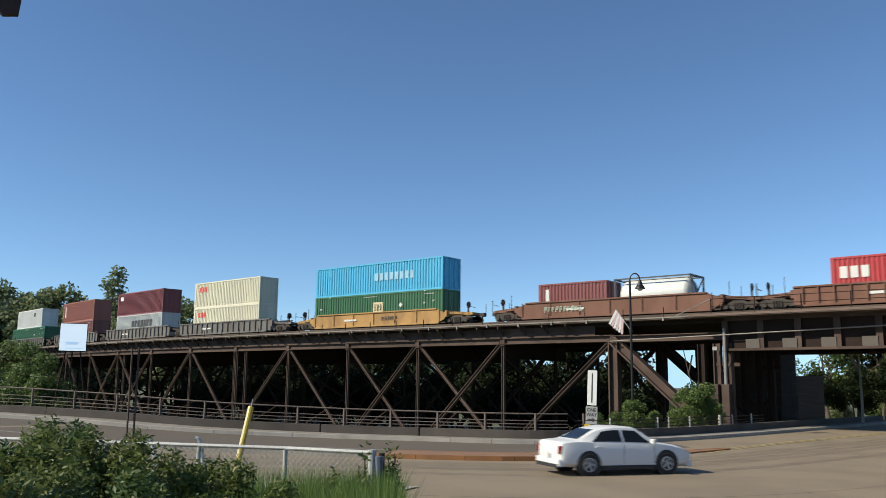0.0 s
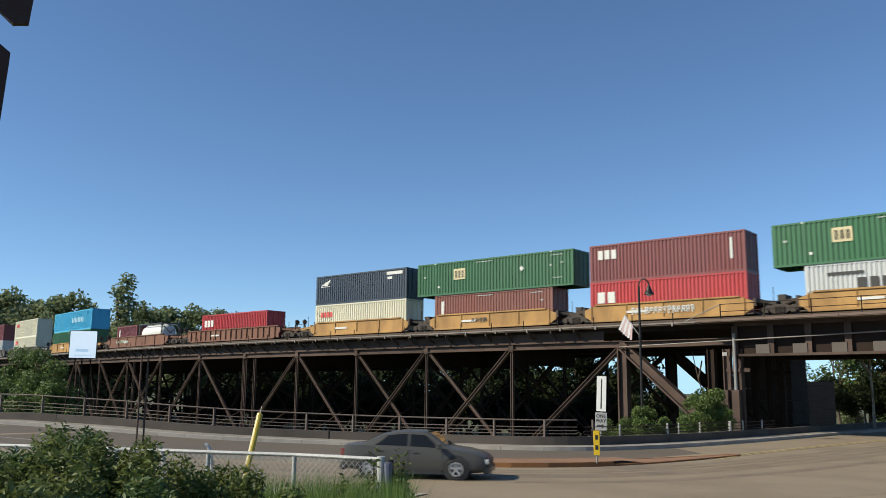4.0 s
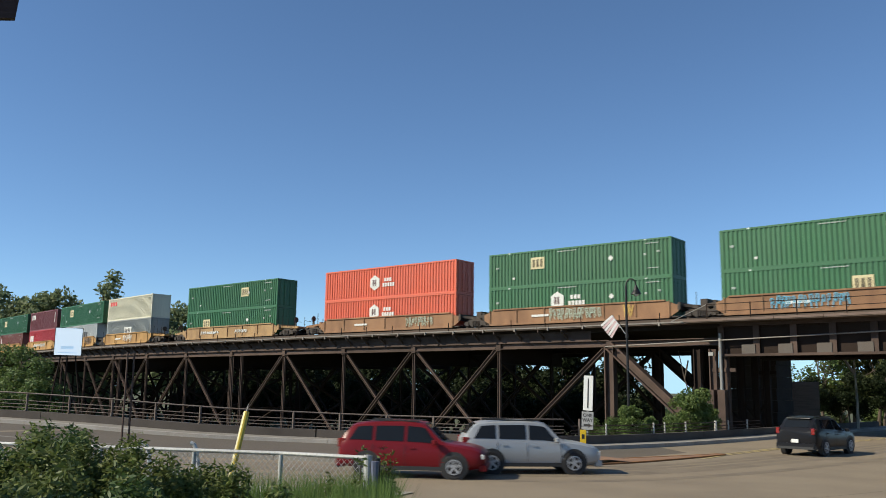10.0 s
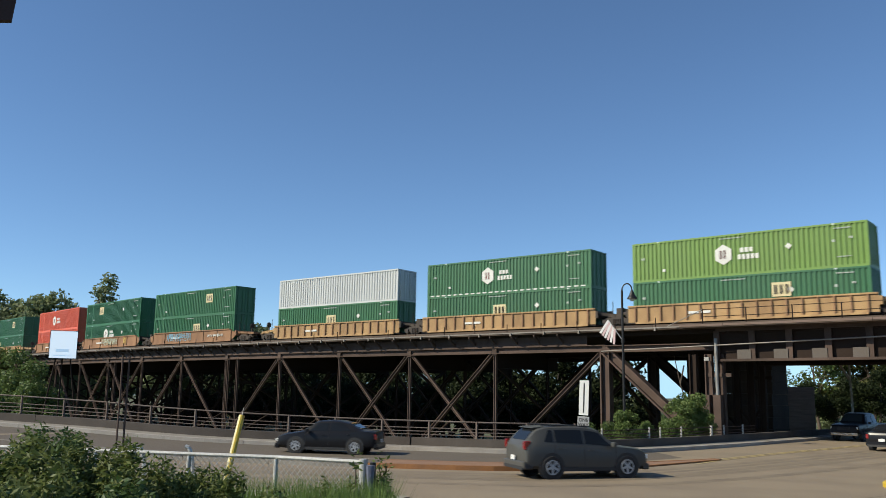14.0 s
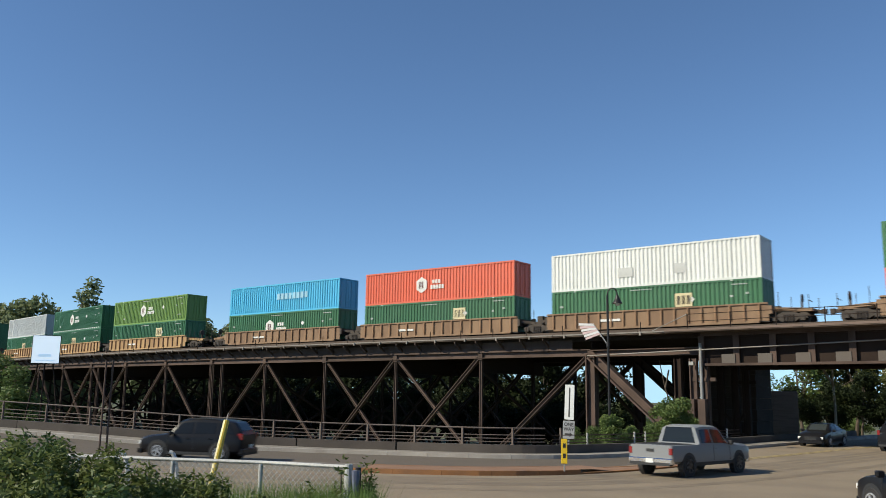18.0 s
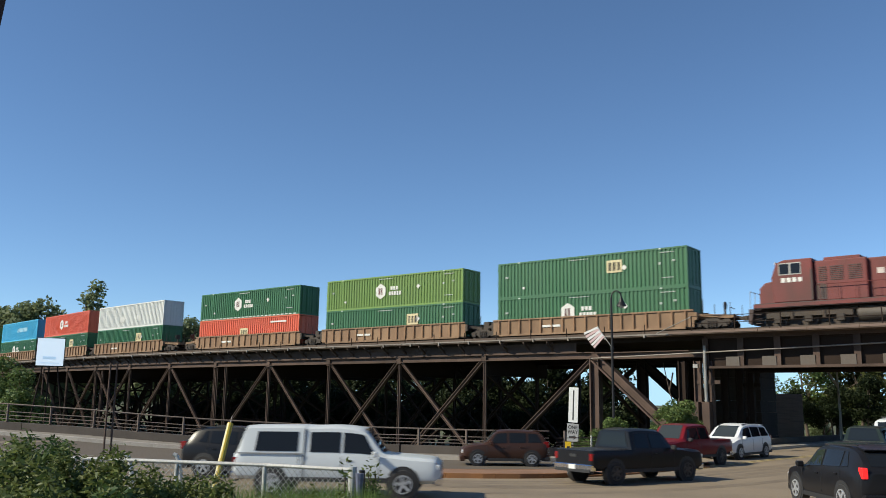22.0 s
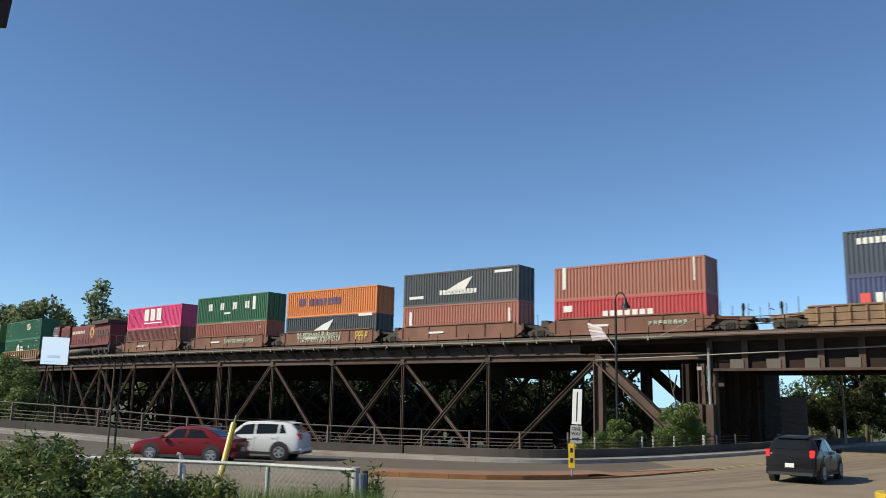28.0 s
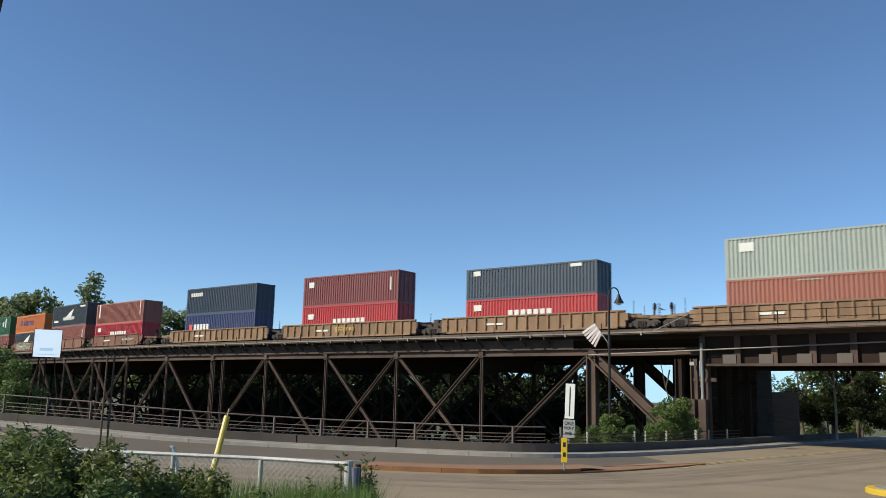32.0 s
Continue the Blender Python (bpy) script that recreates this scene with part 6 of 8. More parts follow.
def tyre(r):
    bm = lathe(bmesh.new(), [(r * 0.62, -0.105), (r * 0.93, -0.115), (r, -0.085), (r, 0.085), (r * 0.93, 0.115), (r * 0.62, 0.105)], 26)
    bmesh.ops.rotate(bm, verts=bm.verts, matrix=Matrix.Rotation(math.pi / 2, 3, "X"))
    return bm


def rim(r, spokes=5):
    bm = bmesh.new()
    tube(bm, (0, -0.10, 0), (0, 0.10, 0), r * 0.17, 12)
    for k in range(spokes):
        a = k * math.tau / spokes
        beam(bm, (0, -0.118, 0), (r * 0.60 * math.cos(a), -0.112, r * 0.60 * math.sin(a)), r * 0.20, 0.03, (0, 1, 0))
    n = 22
    for k in range(n):
        a, b = k * math.tau / n, (k + 1) * math.tau / n
        beam(bm, (r * 0.60 * math.cos(a), -0.11, r * 0.60 * math.sin(a)), (r * 0.60 * math.cos(b), -0.11, r * 0.60 * math.sin(b)), 0.035, 0.05, (0, 1, 0))
    return bm


def vehicle(shape, colour, brake=False, dark_rims=False):
    """A road vehicle: lofted body, glass, lamps, bumpers, mirrors and turning wheels."""
    s = SHAPES[shape]
    st = s["st"]
    m = CARS[colour]
    tail, nose = st[0][0], st[-1][0]
    v = empty({"cap": "pickup_truck", "pickup": "pickup_truck", "suv": "suv", "compact": "suv", "crossover": "suv", "sedan": "car", "hatch": "car", "van": "van", "minivan": "minivan"}[shape], Matrix(), f"{COLOUR_NAME.get(colour, colour)} {KIND_NAME[shape]} driving on the road", {"cap": "pickup truck", "pickup": "pickup truck", "suv": "suv", "compact": "suv", "crossover": "suv", "sedan": "car", "hatch": "car", "van": "van", "minivan": "minivan"}[shape], "vehicles on the road")
    body = piece("body", ("body", shape), lambda: loft(st), m, v)
    body.data.shade_smooth()
    body.data.set_sharp_from_angle(angle=radians(28))
    for k, p in enumerate(s["panes"]):
        for sg in (-1, 1):
            piece("side_window", ("pane", shape, k, sg), lambda: side_pane(st, *p, sg), GLASS, v)
    f = s["front"]
    piece("windscreen", ("ws", shape), lambda: end_pane(st, *f), GLASS_GREEN, v)
    bk = s["back"]
    piece("rear_window", ("rw", shape), lambda: end_pane(st, *bk, 0.12, 0.90), GLASS, v)
    wr = at_station(st, tail + 0.1)[1]
    wn = at_station(st, nose - 0.15)[1]
    zb, zt = at_station(st, tail + 0.1)[2], at_station(st, tail + 0.1)[3]
    zn = at_station(st, nose - 0.15)[3]
    for sg in (-1, 1):
        tall = shape in ("suv", "compact", "crossover", "hatch", "van", "minivan")
        piece("tail_lamp", ("tl", shape, sg), lambda: bevelled(boxes((tail - 0.012, tail + 0.20, sg * (wr - 0.10) - 0.075, sg * (wr - 0.10) + 0.075, zt - (0.30 if not tall else 0.17), zt - (0.06 if not tall else -0.10))), 0.015, 1), LAMP_RED_LIT if brake else LAMP_RED, v, "red tail lamp")
        piece("head_lamp", ("hl", shape, sg), lambda: bevelled(boxes((nose - 0.22, nose - 0.03, sg * (wn - 0.17) - 0.13, sg * (wn - 0.17) + 0.13, zn - 0.20, zn - 0.05)), 0.02, 1), LAMP_CLEAR, v, "clear head lamp")
        _, wm, _, zm, _, _ = at_station(st, f[0] - 0.28)
        piece("mirror", ("mir", shape, sg), lambda: bevelled(boxes((f[0] - 0.36, f[0] - 0.22, sg * (wm + 0.10) - 0.10, sg * (wm + 0.10) + 0.10, zm + 0.0, zm + 0.16)), 0.03, 1), m if shape not in ("van", "pickup") else TRIM, v)
        for k, p in enumerate(s["panes"][-2:] if shape not in ("pickup", "van", "cap") else s["panes"][-1:]):
            xh = p[0] + 0.10
            _, wh, zbh, zsh, _, _ = at_station(st, xh)
            piece("door_handle", ("dh", shape, k, sg), lambda: boxes((xh, xh + 0.17, sg * (wh * 0.99) - 0.02, sg * (wh * 0.99) + 0.02, zsh - 0.16, zsh - 0.12)), CHROME if shape == "cap" else m, v)
        piece("door_seam", ("ds", shape, sg), lambda: boxes(*[(p[1] + 0.03, p[1] + 0.042, sg * at_station(st, p[1])[1] * 0.998 - 0.004, sg * at_station(st, p[1])[1] * 0.998 + 0.004, at_station(st, p[1])[2] + 0.16, at_station(st, p[1])[3] - 0.03) for p in s["panes"]]), TRIM, v)
        piece("sill_trim", ("sill", shape, sg), lambda: boxes((s["axles"][0] + 0.42, s["axles"][1] - 0.42, sg * (st[4][1] * 0.95) - 0.04, sg * (st[4][1] * 0.95) + 0.04, st[4][2] - 0.02, st[4][2] + 0.10)), TRIM, v)
        for xa in s["axles"]:
            wa = at_station(st, xa)[1]
            arch = piece("wheel_arch", ("arch", shape, xa, sg), lambda: tube(bmesh.new(), (xa, sg * (wa - 0.20), s["r"] + 0.02), (xa, sg * (wa + 0.004), s["r"] + 0.02), s["r"] + 0.075, 24), TRIM, v)
            w = piece("wheel", ("tyre", s["r"]), lambda: tyre(s["r"]), RUBBER, v, "", Matrix.Translation((xa, sg * (wa - 0.09), s["r"])) @ (Matrix() if sg < 0 else Matrix.Rotation(math.pi, 4, "Z")))
            piece("rim", ("rim", s["r"], dark_rims), lambda: rim(s["r"], 6 if dark_rims else 5), DARK_RIM if dark_rims else ALLOY, w, "spoked rim")
    chrome = shape in ("cap", "pickup")
    piece("rear_bumper", ("rb", shape), lambda: bevelled(boxes((tail - 0.06, tail + 0.16, -wr * 0.97, wr * 0.97, zb - 0.02, zb + 0.20)), 0.03, 1), CHROME if chrome else m, v)
    piece("bumper_trim", ("bt", shape), lambda: boxes((tail - 0.07, tail + 0.12, -wr * 0.90, wr * 0.90, zb - 0.06, zb + 0.05)), TRIM, v)
    piece("front_bumper", ("fb", shape), lambda: bevelled(boxes((nose - 0.20, nose + 0.04, -wn * 0.93, wn * 0.93, zb - 0.10, zb + 0.10)), 0.03, 1), CHROME if chrome else m, v)
    piece("grille", ("gr", shape), lambda: boxes(*[(nose - 0.06, nose + 0.012, -wn * 0.45, wn * 0.45, zn - 0.24 + 0.055 * k, zn - 0.21 + 0.055 * k) for k in range(4)]), TRIM, v)
    piece("number_plate", ("np", shape), lambda: boxes((tail - 0.075, tail - 0.06, -0.16, 0.16, zb + 0.22, zb + 0.37)) if shape in ("sedan", "suv", "compact", "crossover", "hatch", "minivan") else boxes((tail - 0.075, tail - 0.06, -0.16, 0.16, zb + 0.03, zb + 0.18)), PLATE, v, "plain pale plate")
    if shape in ("crossover", "hatch", "minivan"):
        xs, ys, zs = bk[1], at_station(st, bk[1])[4] * 0.84, at_station(st, bk[1])[5]
        piece("spoiler", ("sp", shape), lambda: bevelled(plate(bmesh.new(), [(xs + 0.30, zs + 0.02), (xs + 0.26, zs + 0.075), (xs - 0.16, zs + 0.035), (xs - 0.17, zs + 0.005)], -ys, ys), 0.012, 1), m, v)
        piece("cladding", ("cl", shape), lambda: bevelled(boxes((tail - 0.03, tail + 0.30, -wr * 0.985, wr * 0.985, zb - 0.05, zb + 0.13)), 0.02, 1), TRIM, v, "black plastic lower bumper")
    if shape in ("suv", "compact", "minivan", "van", "crossover"):
        for sg in (-1, 1):
            piece("roof_rail", ("rr", shape, sg), lambda: beam(bmesh.new(), (st[3][0] - 0.3, sg * st[4][4] * 0.86, st[3][5] + 0.035), (st[5][0] - 0.1, sg * st[4][4] * 0.86, st[5][5] + 0.045), 0.04, 0.04), TRIM if shape != "van" else SIGN_WHITE, v)
    if shape == "van":
        for x in (-1.6, 0.2):
            piece("ladder_bar", ("lb", x), lambda: boxes((x - 0.04, x + 0.04, -0.78, 0.78, 2.10, 2.16), (x - 0.04, x + 0.04, -0.76, -0.70, 2.0, 2.12), (x - 0.04, x + 0.04, 0.70, 0.76, 2.0, 2.12)), TRIM, v)
    if shape == "cap":
        for sg in (-1, 1):
            piece("bed_gap", ("bg", sg), lambda: beam(beam(bmesh.new(), (-0.96, sg * 0.975, 0.55), (-0.96, sg * 0.972, 1.16), 0.035, 0.03), (-0.96, sg * 0.945, 1.18), (-0.96, sg * 0.775, 1.86), 0.035, 0.03), TRIM, v, "dark gap between cab and bed")
            piece("cap_rim", ("cr", sg), lambda: beam(bmesh.new(), (-2.84, sg * 0.965, 1.19), (-1.02, sg * 0.965, 1.19), 0.03, 0.035), SIGN_GREY, v, "grey lower rim of the bed cap")
    if shape == "pickup":
        # the bed is closed; a flat dark plate stands in for its dark inside
        piece("cargo_bed", ("bed",), lambda: boxes((-2.66, -1.08, -0.74, 0.74, 1.10, 1.148)), TRIM, v, "flat dark plate drawn as the open cargo bed")
        piece("tailgate_badge", ("badge",), lambda: boxes((-2.868, -2.85, -0.16, 0.16, 0.90, 1.0)), TRIM, v)
    RADIUS[v.name] = s["r"]
    return v


def lane_pose(lane, d, back=False):
    c = LANES[lane]
    a = arcs(c)
    if d < 0:
        p, q = c[0], c[1]
    elif d > a[-1]:
        p, q = c[-2], c[-1]
    if 0 <= d <= a[-1]:
        x, y = np.interp(d, a, c[:, 0]), np.interp(d, a, c[:, 1])
        x0, y0 = np.interp(d - 1.3, a, c[:, 0]), np.interp(d - 1.3, a, c[:, 1])
        x1, y1 = np.interp(d + 1.3, a, c[:, 0]), np.interp(d + 1.3, a, c[:, 1])
    else:
        u = (q - p) / np.linalg.norm(q - p)
        e = d if d < 0 else d - a[-1]
        x, y = (c[0] if d < 0 else c[-1]) + u * e
        x0, y0, x1, y1 = 0, 0, u[0], u[1]
    h = math.atan2(y1 - y0, x1 - x0) + (math.pi if back else 0)
    ahead, behind = float(climb(x + 1.3 * math.cos(h))), float(climb(x - 1.3 * math.cos(h)))
    return Matrix.Translation((float(x), float(y), 0.008 + (ahead + behind) / 2)) @ Matrix.Rotation(h, 4, "Z") @ Matrix.Rotation(-math.atan2(ahead - behind, 2.6), 4, "Y")


def drives(v, place, back, times, lane):
    """Keys a vehicle along its lane and turns its wheels."""
    rows = [(float(t), lane_pose(lane, place(t), back)) for t in times]
    MOVING.append((v, rows))
    t0, t1 = times[0], times[-1]
    seen = [t for t in np.arange(0, 32.001, 1 / 30) if 95 < place(t) < 185]
    if len(seen) > 2:
        turn_wheels(v, place, seen, -1 if back else 1)


def turn_wheels(v, place, seen, sg):
    """Wheels roll with the way that the vehicle covers."""
    d0 = place(seen[0])
    for w in [o for o in v.children if o.name.startswith("wheel") and not o.name.startswith("wheel_arch")]:
        base = w.matrix_basis.copy()
        flip = -1 if base[0][0] < 0 else 1
        turn = lambda t: base @ Matrix.Rotation(flip * sg * (place(t) - d0) / RADIUS[v.name], 4, "Y")
        rows = [(float(t), turn(t)) for t in seen]
        if seen[0] > 0.01:
            rows.insert(0, (0.0, base.copy()))
        if seen[-1] < 31.99:
            rows.append((32.0, rows[-1][1].copy()))
        MOVING.append((w, rows))


def traffic(shape, colour, lane, rows):
    """A vehicle that passes: rows of seconds and metres along its lane."""
    ts, ds = np.array(rows, float).T
    v = np.gradient(ds, ts)
    car = vehicle(shape, colour, False, shape == "pickup" or colour == "van" and shape == "van")

    def place(t):
        if t <= ts[0]:
            return ds[0] + v[0] * (1.3 if lane in ("n1", "n2", "wide") else 1.0) * (t - ts[0])
        if t >= ts[-1]:
            return ds[-1] + v[-1] * (1.0 if lane in ("n1", "n2", "wide") else 1.3) * (t - ts[-1])
        i = int(np.searchsorted(ts, t)) - 1
        i = max(0, min(len(ts) - 2, i))
        w = ts[i + 1] - ts[i]
        u = (t - ts[i]) / w
        return (2 * u**3 - 3 * u**2 + 1) * ds[i] + (u**3 - 2 * u**2 + u) * w * v[i] + (-2 * u**3 + 3 * u**2) * ds[i + 1] + (u**3 - u**2) * w * v[i + 1]

    times = sorted({0.0, 32.0} | {round(float(t), 2) for t in np.arange(0.25, 32, 0.25) if -60 < place(t) < 330})
    drives(car, place, v[0] < 0, times, lane)


def build_traffic():
    traffic("sedan", "white", "n1", [(0, 141.2), (0.5, 149.0), (1, 158.6)])
    traffic("sedan", "grey", "n1", [(3, 120.8), (3.5, 127.7)])
    traffic("compact", "black", "n2", [(6, 125.7), (6.5, 133.3), (7, 139.6), (7.5, 146.3), (8, 154.5)])
    traffic("crossover", "black", "n2", [(8, 128.4), (8.5, 135.2), (9, 141.1), (9.5, 148.1), (10, 156.5)])
    traffic("suv", "silver", "n2", [(9, 125.2), (9.5, 132.4), (10, 138.5), (10.5, 144.4), (11, 151.1)])
    traffic("suv", "red", "n1", [(9.5, 126.6), (10, 134.9), (10.5, 140.4), (11, 145.8), (11.5, 152.6), (12, 160.5)])
    traffic("crossover", "white", "n1", [(10.5, 122.5), (11, 130.4), (11.5, 137.0), (12, 142.4), (12.5, 148.7), (13, 156.0)])
    traffic("sedan", "black", "n2", [(11.5, 135.4), (12, 140.7), (12.5, 146.3), (13, 152.9), (13.5, 160.4)])
    traffic("crossover", "grey", "n2", [(13, 129.5), (13.5, 135.5), (14, 140.4), (14.5, 145.7)])
    traffic("pickup", "pewter", "n2", [(16.5, 128.5), (17, 135.4), (17.5, 140.9), (18, 147.2), (18.5, 154.4), (19, 162.2)])
    traffic("crossover", "black", "n2", [(16.5, 152.4), (17, 159.2), (17.5, 166.0)])
    traffic("van", "van", "n2", [(18.5, 124.7), (19, 131.8), (19.5, 137.5), (20, 142.7), (20.5, 149.0), (21, 156.2), (21.5, 164.0), (22, 172.0)])
    traffic("pickup", "green", "n1", [(19.5, 128.9), (20, 136.0), (20.5, 141.6), (21, 148.0)])
    traffic("pickup", "black", "n2", [(20.5, 127.3), (21, 132.9), (21.5, 138.3), (22, 143.3), (22.5, 149.6), (23, 156.3)])
    traffic("cap", "van", "wide", [(21.5, 125.6), (22, 133.9), (22.5, 139.3), (23, 144.4), (23.5, 150.4), (24, 157.2)])
    traffic("crossover", "black", "n2", [(22, 129.3), (22.5, 135.2), (23, 140.8), (23.5, 146.7), (24, 153.7)])
    traffic("crossover", "black", "n1", [(23, 121.6), (23.5, 129.7), (24, 137.2), (24.5, 142.9), (25, 148.4)])
    traffic("sedan", "black", "lout", [(12, 165.0), (13, 143.5), (13.5, 136.3), (14, 128.8), (14.5, 121.8)])
    traffic("pickup", "black", "lout", [(14, 170.9), (14.5, 162.6), (16.5, 129.4), (17, 121.7)])
    traffic("suv", "black", "lin", [(16.5, 147.2), (17, 140.0), (17.5, 132.6), (18, 124.7)])
    traffic("sedan", "black", "lout", [(18, 167.1), (19, 144.9), (20, 129.6), (21, 116.1)])
    traffic("hatch", "brown", "lout", [(20, 166.0), (21, 151.0), (21.5, 144.0), (22, 137.1), (22.5, 131.4), (23, 125.4), (23.5, 119.5)])
    traffic("pickup", "red", "lin", [(21.5, 154.2), (22, 147.3), (23, 133.7), (23.5, 125.5), (24, 117.8)])
    traffic("minivan", "white", "lout", [(22, 152.4), (22.5, 146.0), (23, 139.8), (23.5, 134.4), (24, 128.7), (24.5, 121.9), (25, 116.1)])
    traffic("sedan", "black", "lout", [(24.5, 147.4), (25, 141.2), (25.5, 135.4)])
    traffic("sedan", "red", "lin", [(27.5, 131.7), (28, 124.0)])
    traffic("crossover", "white", "lout", [(27.5, 133.6), (28, 125.7), (28.4, 119.2), (28.8, 114.5)])
    # the dark suv that waits at the side road, then joins the road
    car = vehicle("crossover", "black", True)
    car["label"] = "black sport utility vehicle with lit brake lamps waiting by the road"
    way = curve([(16, 4), (10, 9.5), (4, 15.5), (-1.5, 21.0), (-5.6, 25.6), (-8.3, 29.6), (-9.7, 35), (-9.1, 45), (-7.6, 57), (-5, 74), (2, 100)])
    LANES["side"] = way
    a = arcs(way)
    stop = float(a[4 * 16])
    go = 25.8

    def place(t):
        if t < 19.8:
            u = 19.8 - t
            return stop - (1.25 * u * u if u < 2.5 else 7.81 + 6.25 * (u - 2.5)) if u < 6 else stop - 29.7
        if t < go:
            return stop + 0.12 * (t - 19.8)
        return stop + 0.72 + 2.15 * (t - go) ** 2 if t < go + 3.0 else stop + 0.72 + 19.35 + 12.9 * (t - go - 3.0)

    times = [0.0, 13.4, 14.5] + [float(t) for t in np.arange(15, 32.01, 0.5)]
    MOVING.append((car, [(t, lane_pose("side", place(t))) for t in times]))
    turn_wheels(car, place, [t for t in np.arange(16, 32.001, 1 / 30)], 1)


build_traffic()
# ---- trees and shrubs ----
def leaf_cloud(blobs, n, size, seed, shell=0.45, long=1.6):
    """Many small leaves spread through uneven blobs: rows of centre and radii."""
    rnd = np.random.default_rng(seed)
    blobs = np.array(blobs, float)
    vol = np.prod(blobs[:, 3:6], 1) ** 0.7
    which = rnd.choice(len(blobs), n, p=vol / vol.sum())
    d = rnd.normal(size=(n, 3))
    d /= np.linalg.norm(d, axis=1)[:, None]
    r = rnd.random(n) ** shell
    c = blobs[which, :3] + d * r[:, None] * blobs[which, 3:6]
    u = rnd.normal(size=(n, 3))
    u[:, 2] *= 0.6
    u /= np.linalg.norm(u, axis=1)[:, None]
    w = np.cross(u, d + 0.6 * rnd.normal(size=(n, 3)))
    w /= np.linalg.norm(w, axis=1)[:, None] + 1e-9
    k = size * (0.6 + 0.8 * rnd.random(n))[:, None]
    v = np.stack([c - u * k * long / 2, c + w * k * 0.5, c + u * k * long / 2, c - w * k * 0.5], 1).reshape(-1, 3)
    f = np.arange(4 * n).reshape(n, 4)
    return v, f


def fast_mesh(name, v, f, material):
    me = bpy.data.meshes.new(name)
    me.vertices.add(len(v))
    me.vertices.foreach_set("co", np.asarray(v, np.float32).ravel())
    me.loops.add(f.size)
    me.loops.foreach_set("vertex_index", f.astype(np.int32).ravel())
    me.polygons.add(len(f))
    me.polygons.foreach_set("loop_start", np.arange(0, f.size, f.shape[1], dtype=np.int32))
    me.update(calc_edges=True)
    me.materials.append(material)
    return me


def crown_blobs(rnd, h, w, n, low=0.28):
    """Clumps that together make an uneven crown."""
    out = []
    for k in range(n):
        t = rnd.random()
        z = h * (low + (0.96 - low) * t)
        reach = w * (1.0 - abs(t - 0.35) ** 1.4) * rnd.uniform(0.35, 1.0)
        a = rnd.uniform(0, math.tau)
        r = w * rnd.uniform(0.22, 0.42)
        out.append((reach * math.cos(a) * 0.8, reach * math.sin(a) * 0.8, z, r, r, r * rnd.uniform(0.7, 1.1)))
    return out


def trunk_mesh(rnd, h, w, blobs):
    bm = bmesh.new()
    p = Vector((0, 0, -0.5))
    r = h * 0.022
    pts = [p]
    for k in range(5):
        p = p + Vector((rnd.uniform(-0.03, 0.03) * h, rnd.uniform(-0.03, 0.03) * h, h * 0.17))
        pts.append(p)
    for k, (a, b) in enumerate(zip(pts, pts[1:])):
        tube(bm, a, b, r * (1 - 0.16 * k), 8, r * (1 - 0.16 * (k + 1)))
    for b in blobs[::2]:
        a = pts[rnd.randint(2, 4)]
        tube(bm, a, Vector(b[:3]), r * 0.35, 5, r * 0.1)
    return bm


TREE_SETS = {}


def tree_model(key, h, w, n, leaves, size, material, seed, bark=None, column=False):
    rnd = random.Random(seed)
    blobs = crown_blobs(rnd, h, w, n)
    if column:
        blobs = [(rnd.uniform(-0.5, 0.5), rnd.uniform(-0.5, 0.5), h * (0.12 + 0.82 * k / n), w * (1.15 - 0.6 * k / n), w * (1.15 - 0.6 * k / n), 0.9) for k in range(n)]
    v, f = leaf_cloud(blobs, leaves, size, seed)
    TREE_SETS[key] = (fast_mesh("crown", v, f, material), trunk_mesh(rnd, h, w, blobs), bark or BARK, [])


def tree(key, x, y, z, scale, turn, label, name="tree", category="tree", group=""):
    crown, bm, bark, cache = TREE_SETS[key]
    if not cache:
        me = bpy.data.meshes.new("trunk")
        bm.to_mesh(me)
        me.materials.append(bark)
        cache.append(me)
    t = empty(name, pose(x, y, z, 0, 0, turn) @ Matrix.Scale(scale, 4), label, category, group)
    a = new("trunk", cache[0])
    b = new("crown", crown)
    a.parent = b.parent = t
    return t


tree_model("broad", 12, 4.6, 22, 9000, 0.26, LEAF_HILL_HAZE, 3)
tree_model("broad2", 11, 5.0, 20, 9000, 0.26, LEAF_HILL_HAZE, 8)
tree_model("slim", 14, 1.5, 20, 4200, 0.22, LEAF_HILL_HAZE, 5, None, True)
tree_model("bank", 9, 4.2, 18, 8000, 0.22, LEAF_FAR, 11)
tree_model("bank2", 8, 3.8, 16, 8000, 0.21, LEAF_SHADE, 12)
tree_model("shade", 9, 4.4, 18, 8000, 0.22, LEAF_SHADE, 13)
tree_model("dusk", 9, 4.2, 18, 8000, 0.22, LEAF_OLIVE_SHADE, 17)
tree_model("sparse", 9, 4.0, 16, 1500, 0.24, LEAF_FAR, 14)
tree_model("shrub", 3.2, 1.4, 16, 4200, 0.085, LEAF_BRIGHT, 21)
tree_model("shrub2", 2.6, 1.5, 14, 3600, 0.085, LEAF_FAR, 22)


def ray_at(px, d):
    """A spot on the plan at a distance, by its bearing (degrees left of +y)."""
    return -d * math.sin(radians(px)), d * math.cos(radians(px))


